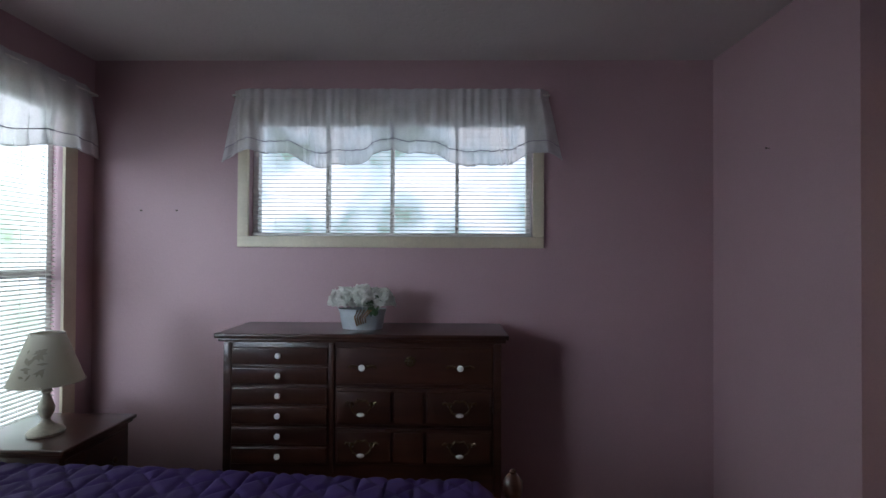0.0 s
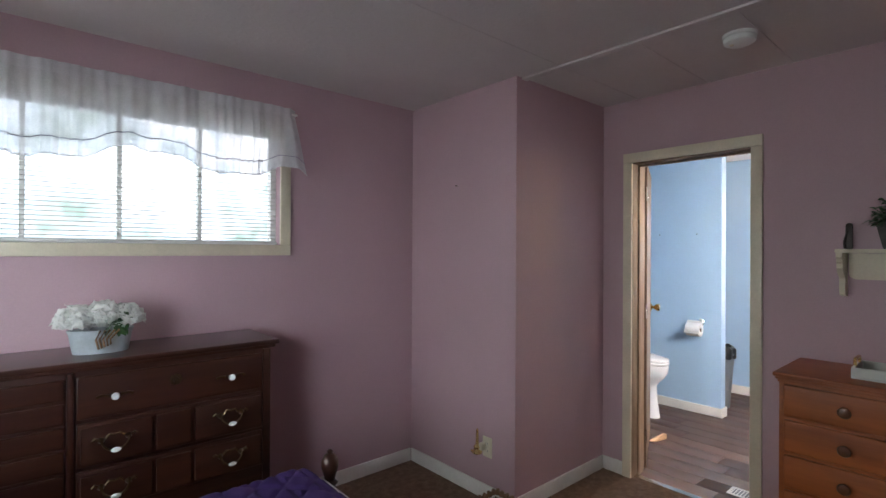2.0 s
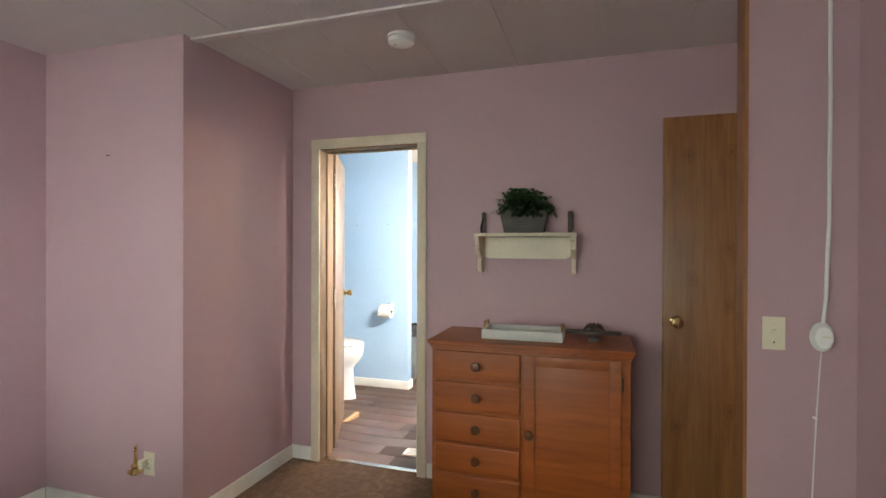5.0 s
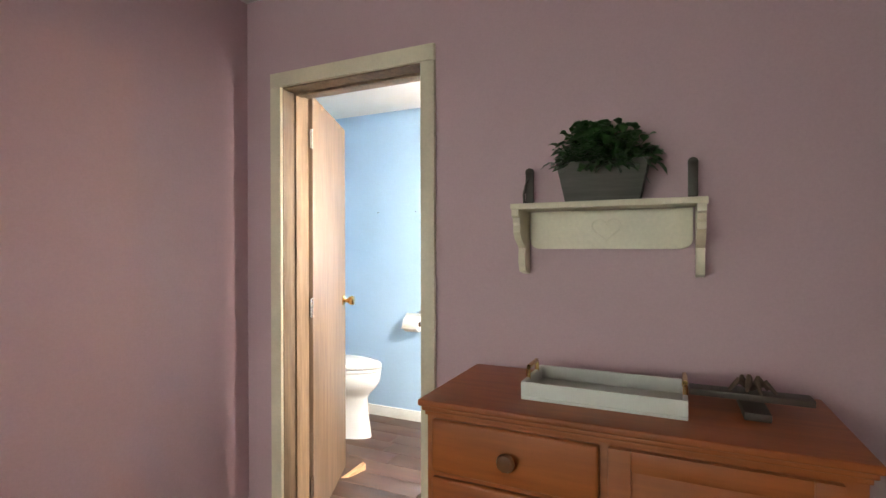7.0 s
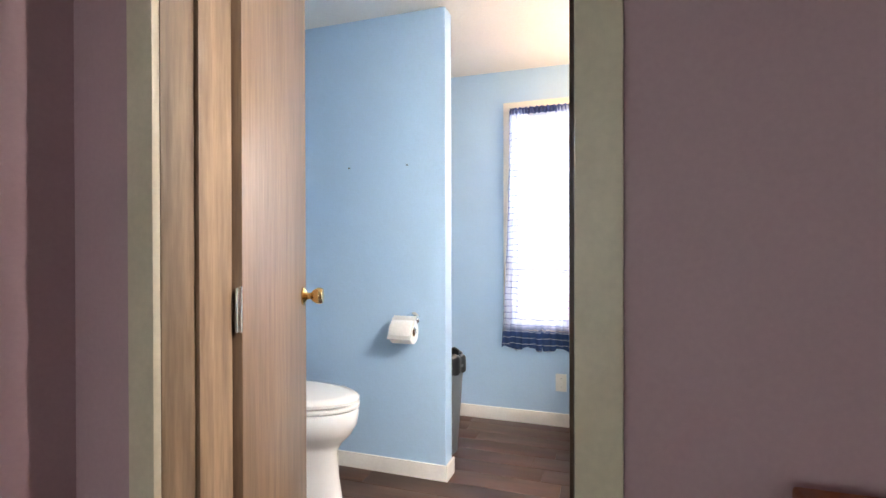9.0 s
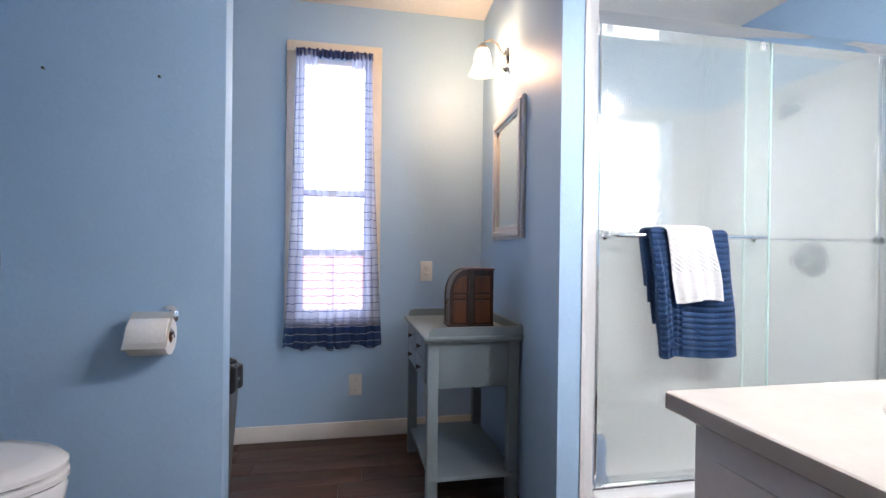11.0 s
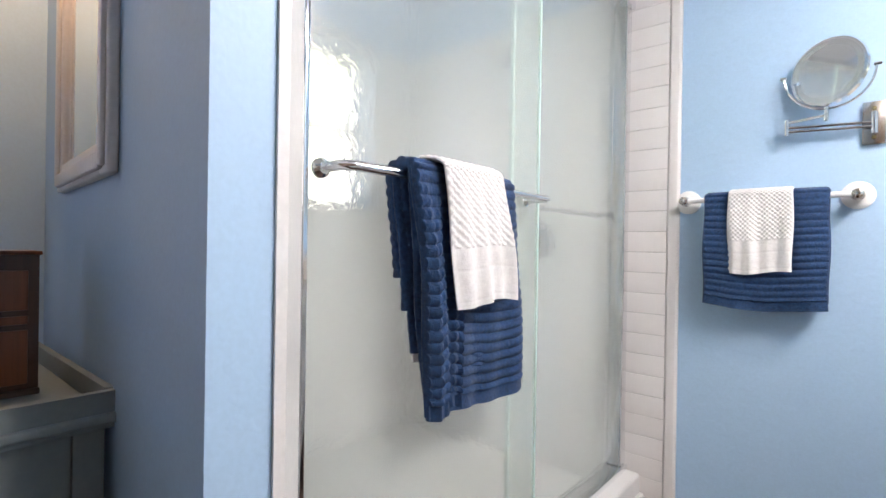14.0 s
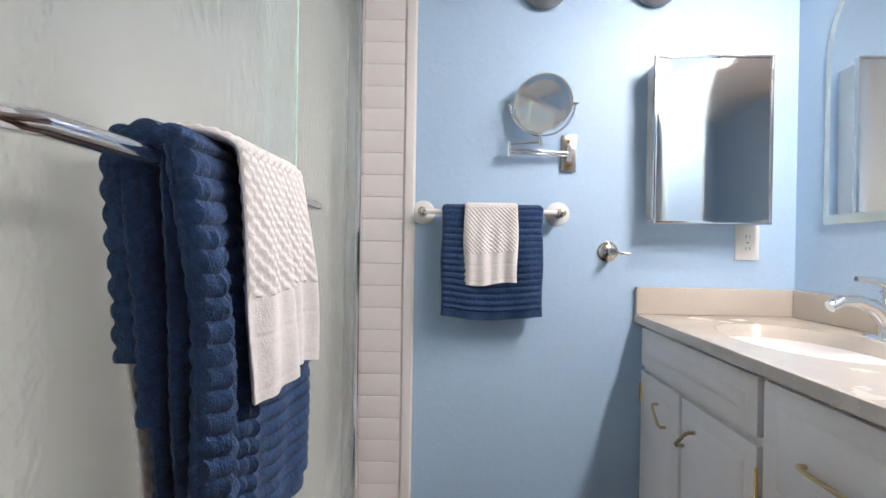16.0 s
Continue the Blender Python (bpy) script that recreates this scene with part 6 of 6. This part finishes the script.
def shaving_mirror():
    m = thing("magnifying_mirror", (3.415, BS, 1.315), "round chrome magnifying mirror on a folding wall arm", "mirror")
    part("wall_plate", boxed(3.389, 3.441, BS, BS + 0.012, 1.255, 1.377, bevel=0.004), NICKEL, m)
    for z in (1.275, 1.357):
        part("bolt", turned([(0.006, 0.012), (0.005, 0.017)], (3.415, BS, z), 12, "y"), BRASS, m)
    part("pivot", bar([(3.415, BS + 0.02, 1.285), (3.415, BS + 0.02, 1.345)], 0.008), CHROME, m)
    part("arm", bar([(3.415, BS + 0.02, 1.316), (3.615, BS + 0.045, 1.322)], 0.0048), CHROME, m)
    part("arm", bar([(3.415, BS + 0.02, 1.304), (3.615, BS + 0.045, 1.310)], 0.0048), CHROME, m)
    part("elbow", bar([(3.615, BS + 0.045, 1.298), (3.615, BS + 0.045, 1.345)], 0.007), CHROME, m)
    part("arm", bar([(3.615, BS + 0.045, 1.337), (3.52, BS + 0.075, 1.340)], 0.0048), CHROME, m)
    part("post", bar([(3.52, BS + 0.075, 1.325), (3.52, BS + 0.075, 1.366)], 0.006), CHROME, m)
    o = Vector((3.516, BS + 0.075, 1.463))
    part("yoke", bar([o + Vector((0.104 * math.cos(a), 0, 0.104 * math.sin(a))) for a in [math.pi + math.pi * i / 20 for i in range(21)]], 0.004), CHROME, m)
    rot = Matrix.Translation(o) @ Matrix.Rotation(radians(-24), 4, "Z") @ Matrix.Rotation(radians(4), 4, "X")
    bm = bmesh.new()
    join(bm, lathe(bmesh.new(), [(0.088, -0.008), (0.096, -0.006), (0.099, 0.0), (0.096, 0.008), (0.090, 0.009)], (0, 0, 0), 48, "y"), rot)
    head = part("rim", bm, CHROME, m)
    bm = bmesh.new()
    join(bm, lathe(bmesh.new(), [(0.0895, 0.0095), (0.06, 0.0085), (0.03, 0.008), (0.001, 0.0078)], (0, 0, 0), 48, "y", cap=False), rot)
    part("mirror_glass", bm, MIRROR, head)
    for s in (-1, 1):
        part("pin", bar([o + Vector((s * 0.098, 0, 0)), o + Vector((s * 0.114, 0, 0.001))], 0.005), CHROME, m)


shaving_mirror()


def towel_ring():
    r = thing("towel_hook", (3.278, BS, 0.99), "nickel towel ring turned edge-on on the blue wall", "towel ring")
    part("rosette", turned([(0.034, 0), (0.034, 0.005), (0.026, 0.010), (0.024, 0.018), (0.012, 0.022), (0.010, 0.045)], (3.278, BS, 0.99), 28, "y"), NICKEL, r)
    part("post", turned([(0.012, 0.04), (0.014, 0.05), (0.010, 0.062)], (3.278, BS, 0.99), 16, "y"), NICKEL, r)
    part("ring", bar([(3.272, BS + 0.052, 0.992), (3.25, BS + 0.058, 0.987), (3.235, BS + 0.062, 0.985), (3.222, BS + 0.06, 0.986)], [0.004, 0.0045, 0.005, 0.004], n=8), NICKEL, r)


towel_ring()


def medicine_cabinet():
    c = thing("medicine_cabinet", (2.98, BS, 1.08), "mirrored medicine cabinet with a thin chrome frame", "cabinet")
    x0, x1, z0, z1, yf = 2.800, 3.168, 1.082, 1.612, BS + 0.095
    part("case", boxed(x0 + 0.014, x1 - 0.014, BS, yf - 0.016, z0 + 0.014, z1 - 0.014, bevel=0.003), PLASTICW, c)
    door = part("door", boxed(x0, x1, yf - 0.014, yf - 0.002, z0, z1, bevel=0.002), NICKEL, c)
    for q in ((x0, x0 + 0.009, z0, z1), (x1 - 0.009, x1, z0, z1), (x0 + 0.009, x1 - 0.009, z0, z0 + 0.009), (x0 + 0.009, x1 - 0.009, z1 - 0.009, z1)):
        part("frame", boxed(q[0], q[1], yf - 0.002, yf + 0.005, q[2], q[3], bevel=0.002), CHROME, door)
    part("mirror_glass", boxed(x0 + 0.009, x1 - 0.009, yf - 0.002, yf + 0.001, z0 + 0.009, z1 - 0.009), MIRROR, door)


medicine_cabinet()
plate("wall_outlet", "x", BS, 1, 2.82, 1.027, 0.078, 0.116, "white outlet below the medicine cabinet", "outlet", PLASTICW)


# ---------------------------------------------------------------- vanity
def vanity():
    v = thing("vanity_cabinet", (2.88, -0.3, fz(2.9)), "white painted vanity with raised panel doors and brass pulls", "vanity")
    xf, y0, y1, z0 = 3.150, BS + 0.004, 0.570, fz(2.9)
    part("body", boxed(BW + 0.002, xf, y0, y1, z0 + 0.09, 0.752, bevel=0.003), VAN, v)
    part("toe_kick", boxed(BW + 0.002, xf - 0.07, y0, y1, z0 - 0.004, z0 + 0.09), VAN, v)

    def panel(name, a, b, c, e, rise=True):
        bm = box(bmesh.new(), xf, xf + 0.016, a, b, c, e, 0.003, 2)
        if rise:
            t = bmesh.new()
            lo = [t.verts.new((xf + 0.010, p, q)) for p, q in ((a + 0.034, c + 0.034), (b - 0.034, c + 0.034), (b - 0.034, e - 0.034), (a + 0.034, e - 0.034))]
            hi = [t.verts.new((xf + 0.022, p, q)) for p, q in ((a + 0.052, c + 0.052), (b - 0.052, c + 0.052), (b - 0.052, e - 0.052), (a + 0.052, e - 0.052))]
            for i in range(4):
                t.faces.new((lo[i], lo[(i + 1) % 4], hi[(i + 1) % 4], hi[i]))
            t.faces.new(hi)
            join(bm, t)
        return part(name, bm, VAN, v)

    def pull(parent, p, q):
        d = Vector((0.026, 0, 0))
        a, b = Vector((xf + 0.016, *p)), Vector((xf + 0.016, *q))
        part("handle", bar([a, a + d * 0.8, a.lerp(b, 0.12) + d, a.lerp(b, 0.88) + d, b + d * 0.8, b], 0.0045, n=8), plain("worn cream and brass pull", (0.62, 0.50, 0.28), 0.3, 0.5), parent, "worn brass pull")
    for q in ((-1.172, -0.545), (-0.06, 0.555)):
        panel("false_front", q[0], q[1], 0.618, 0.742)
    for a, b, hp, hq in ((-1.172, -0.895, (-1.02, 0.535), (-0.965, 0.485)), (-0.878, -0.545, (-0.862, 0.475), (-0.79, 0.535)), (-0.06, 0.24, (0.19, 0.535), (0.19, 0.46)), (0.255, 0.555, (0.30, 0.535), (0.30, 0.46))):
        pull(panel("door", a, b, 0.085, 0.600), hp, hq)
    for c, e in ((0.50, 0.742), (0.30, 0.485), (0.085, 0.285)):
        d = panel("drawer", -0.525, -0.08, c, e)
        pull(d, (-0.395, (c + e) / 2 + 0.005), (-0.225, (c + e) / 2 + 0.005))
    for y in (-0.545, -1.172):
        for z in (0.15, 0.53):
            part("hinge", bar([(xf + 0.02, y + 0.006, z - 0.03), (xf + 0.02, y + 0.006, z + 0.03)], 0.004), BRASS, v)
    part("end_panel", boxed(2.65, xf - 0.05, y1, y1 + 0.006, 0.15, 0.70, bevel=0.003), VAN, v)


vanity()


def countertop():
    c = thing("marble_counter", (2.9, -0.3, 0.755), "cream cultured marble vanity top with moulded basins", "countertop")
    x0, x1, y0, y1, zt, zb = BW + 0.002, 3.182, BS + 0.003, 0.597, 0.785, 0.754
    basins = [(2.94, -0.74), (2.94, 0.13)]
    bm = bmesh.new()
    n = 56
    split = (basins[0][1] + basins[1][1]) / 2
    for (cx, cy), (ya, yb) in zip(basins, ((y0, split), (split, y1))):
        ax, ay = 0.165, 0.26
        ring, rim = [], []
        angs = sorted([2 * math.pi * k / n for k in range(n)] + [math.atan2(q - cy, p - cx) % (2 * math.pi) for p in (x0, x1) for q in (ya, yb)])
        for a in angs:
            co, si = math.cos(a), math.sin(a)
            t = min(((x1 if co > 0 else x0) - cx) / co if abs(co) > 1e-9 else 1e9, ((yb if si > 0 else ya) - cy) / si if abs(si) > 1e-9 else 1e9)
            rim.append(bm.verts.new((cx + t * co, cy + t * si, zt)))
            k = 1 / math.sqrt((co / ax) ** 2 + (si / ay) ** 2)
            ring.append((co * k, si * k))
        rows = [rim]
        for f, z in ((1.0, zt), (0.985, zt - 0.004), (0.95, zt - 0.02), (0.86, zt - 0.07), (0.66, zt - 0.115), (0.35, zt - 0.135), (0.07, zt - 0.14)):
            rows.append([bm.verts.new((cx + p * f, cy + q * f, z)) for p, q in ring])
        m = len(angs)
        for a, b in zip(rows, rows[1:]):
            for i in range(m):
                bm.faces.new((a[i], a[(i + 1) % m], b[(i + 1) % m], b[i]))
        bm.faces.new(rows[-1])
    part("slab", bm, MARBLE, c)
    bm = bmesh.new()
    for p, q in (((x0, y1), (x1, y1)), ((x1, y1), (x1, y0))):
        dx, dy = (0, 1) if p[1] == q[1] else (1, 0)
        rows = [[bm.verts.new((k[0] + dx * o, k[1] + dy * o, z)) for k in (p, q)] for o, z in ((0, zt), (0.004, zt - 0.002), (0.005, zt - 0.008), (0.005, zb + 0.004), (0.0, zb), (-0.03, zb))]
        for a, b in zip(rows, rows[1:]):
            bm.faces.new((a[0], a[1], b[1], b[0]))
    part("front_edge", bm, MARBLE, c)
    part("backsplash", boxed(x0, x0 + 0.02, y0 + 0.02, y1 - 0.004, zt, zt + 0.09, bevel=0.005), MARBLE, c)
    part("side_splash", boxed(x0, x1 + 0.004, y0, y0 + 0.019, zt, zt + 0.09, bevel=0.005), MARBLE, c)
    for cx, cy in basins:
        part("drain", turned([(0.024, 0.648), (0.022, 0.651), (0.008, 0.650)], (cx, cy, 0), 20), CHROME, c)
        f = thing("basin_faucet", (2.735, cy, zt), "chrome single-lever faucet behind the basin", "faucet", group="basin faucets")
        part("base_plate", turned([(0.075, zt), (0.074, zt + 0.006), (0.06, zt + 0.012), (0.03, zt + 0.016)], (2.735, cy, 0), 30, "z", (0.42, 1.0)), CHROME, f)
        part("body", turned([(0.026, zt + 0.012), (0.024, zt + 0.04), (0.026, zt + 0.075), (0.027, zt + 0.085), (0.024, zt + 0.09), (0.025, zt + 0.12), (0.015, zt + 0.132)], (2.735, cy, 0), 24), CHROME, f)
        part("spout", bar([(2.745, cy, zt + 0.05), (2.775, cy, zt + 0.082), (2.815, cy, zt + 0.098), (2.855, cy, zt + 0.096), (2.88, cy, zt + 0.082)], [0.02, 0.018, 0.016, 0.015, 0.014], n=16), CHROME, f)
        part("lever", bar([(2.735, cy, zt + 0.125), (2.745, cy + 0.005, zt + 0.14), (2.785, cy + 0.012, zt + 0.15), (2.835, cy + 0.02, zt + 0.152)], [0.014, 0.012, 0.009, 0.006], n=12), CHROME, f)


countertop()


def arched_mirror(y0, y1, z0, spring):
    m = thing("arched_mirror", (BW, (y0 + y1) / 2, z0), "arched wall mirror with a pale green glass edge", "mirror", group="mirrors above the vanity")
    r, c = (y1 - y0) / 2, (y0 + y1) / 2

    def outline(k):
        pts = [(y0 + k, z0 + k), (y1 - k, z0 + k)]
        return pts + [(c + (r - k) * math.cos(a), spring + (r - k) * math.sin(a)) for a in [math.pi * i / 32 for i in range(33)]]
    bm = bmesh.new()
    rings = [[bm.verts.new((x, y, z)) for y, z in outline(k)] for x, k in ((BW, 0), (BW + 0.006, 0), (BW + 0.012, 0.028))]
    n = len(rings[0])
    for a, b in zip(rings[:2], rings[1:]):
        for i in range(n):
            bm.faces.new((a[i], a[(i + 1) % n], b[(i + 1) % n], b[i]))
    part("bevel", bm, plain("pale green bevelled glass", (0.72, 0.84, 0.82), 0.12, 0.35, 0.03, bumps=0.0), m)
    bm = bmesh.new()
    a, b = [bm.verts.new((BW + 0.012, y, z)) for y, z in outline(0.028)], [bm.verts.new((BW + 0.002, y, z)) for y, z in outline(0.028)]
    bm.faces.new(a)
    part("mirror_glass", bm, MIRROR, m)


arched_mirror(-1.06, -0.385, 1.083, 1.56)
arched_mirror(0.015, 0.69, 1.083, 1.56)


def vanity_light():
    v = thing("vanity_light", (BW, -0.19, 2.05), "nickel wall light with bell shades above the vanity mirrors", "wall lamp")
    part("back_plate", boxed(BW, BW + 0.02, -0.62, 0.24, 2.06, 2.13, bevel=0.008), NICKEL, v)
    for y in (-0.52, -0.19, 0.14):
        part("arm", bar([(BW + 0.02, y, 2.095), (BW + 0.11, y, 2.12), (BW + 0.195, y, 2.10), (BW + 0.20, y, 2.075)], 0.007), NICKEL, v)
        sh = part("shade", turned([(0.028, 2.075), (0.036, 2.06), (0.042, 2.02), (0.050, 1.98), (0.066, 1.945)], (BW + 0.20, y, 0), 28, cap=False), LITSHADE, v, "glowing frosted glass bell shade")
        thicken(sh, 0.003)
        bulb("vanity_bulb", (BW + 0.20, y, 1.955), VANITY_W, (1.0, 0.93, 0.84), 0.045)


LITSHADE = translucent("frosted white glass", (0.88, 0.87, 0.84), 0.6, 0.3)
vanity_light()


def vase():
    v = thing("flower_vase", (2.76, -0.19, 0.785), "white flowers in a pale vase on the vanity top", "flowers")
    part("vase", turned([(0.035, 0.785), (0.05, 0.80), (0.055, 0.88), (0.04, 0.97), (0.032, 1.0), (0.036, 1.01)], (2.76, -0.19, 0), 24), PORC, v)
    rng = random.Random(31)
    bm = bmesh.new()
    for c in ((2.74, -0.21, 1.08), (2.79, -0.17, 1.09), (2.76, -0.15, 1.07)):
        petals(bm, c, 0.045, 120, rng, 0.03)
    part("blooms", bm, PETAL, v)
    bm = bmesh.new()
    for k in range(12):
        a = rng.uniform(0, 6.28)
        leaf(bm, Vector((2.76, -0.19, 1.07)), Vector((0.4 * math.cos(a), 0.4 * math.sin(a), 1)).normalized(), 0.10, rng, 0.2)
    part("leaves", bm, LEAF, v)


vase()


def floor_vent():
    f = thing("floor_vent", (2.82, 0.92, fz(2.82)), "small white floor register by the doorway", "vent")
    z = fz(2.82)
    part("backing", boxed(2.775, 2.865, 0.865, 0.975, z - 0.002, z + 0.003), GREYPL, f)
    for q in ((2.765, 2.778, 0.855, 0.985), (2.862, 2.875, 0.855, 0.985), (2.778, 2.862, 0.855, 0.868), (2.778, 2.862, 0.972, 0.985)):
        part("frame", boxed(*q, z - 0.003, z + 0.006, bevel=0.002), PLASTICW, f)
    for k in range(6):
        y = 0.878 + k * 0.017
        part("slat", boxed(2.778, 2.862, y, y + 0.006, z, z + 0.005, bevel=0.001), PLASTICW, f)


floor_vent()


# ---------------------------------------------------------------- tiles beside the shower
tilewall = bpy.data.objects["wall_bath_south"]
setting("trim_tile_bed", boxed(3.965, 4.12, BS, BS + 0.0095, fz(4.0), 2.12), GROUT, "pale grout behind the wall tiles", "grout")


def tiles():
    pitch, w = 0.0745, 0.1525
    first = None
    z = fz(4.0) + 0.002
    while z < 2.12 - 0.03:
        if first is None:
            first = part("tile", boxed(3.9665, 3.9665 + w, BS + 0.009, BS + 0.0122, 0, pitch - 0.0024, bevel=0.0012), TILE, tilewall)
            ob = first
        else:
            ob = new("tile", first.data)
            ob.parent = tilewall
        ob.location = (0, 0, z)
        z += pitch


tiles()


# ---------------------------------------------------------------- bathroom floor planks
def planks():
    w, ln, gap = 0.152, 1.22, 0.0016

    def piece(length):
        bm = bmesh.new()
        hw, hl = w / 2 - gap / 2, length / 2 - gap / 2
        bot, mid, top = [], [], []
        for sx, sy in ((-1, -1), (1, -1), (1, 1), (-1, 1)):
            bot.append(bm.verts.new((sx * hw, sy * hl, -0.006 + SLOPE * sx * hw)))
            mid.append(bm.verts.new((sx * hw, sy * hl, -0.0012 + SLOPE * sx * hw)))
            top.append(bm.verts.new((sx * (hw - 0.0016), sy * (hl - 0.0016), SLOPE * sx * hw)))
        for a, b in ((bot, mid), (mid, top)):
            for i in range(4):
                bm.faces.new((a[i], a[(i + 1) % 4], b[(i + 1) % 4], b[i]))
        bm.faces.new(top)
        return bm
    made = {}
    rng = random.Random(4)
    x = 2.577 + w / 2
    while x < BE + w / 2:
        y = BS - rng.uniform(0.0, 1.0)
        while y < BN:
            a, b = max(y, BS), min(y + ln, BN)
            y += ln
            length = round(b - a, 2)
            if length < 0.05:
                continue
            if length not in made:
                made[length] = part("plank", piece(length), PLANK, bathfloor)
                ob = made[length]
            else:
                ob = new("plank", made[length].data)
                ob.parent = bathfloor
            ob.location = (x, (a + b) / 2, fz(x))
        x += w


planks()
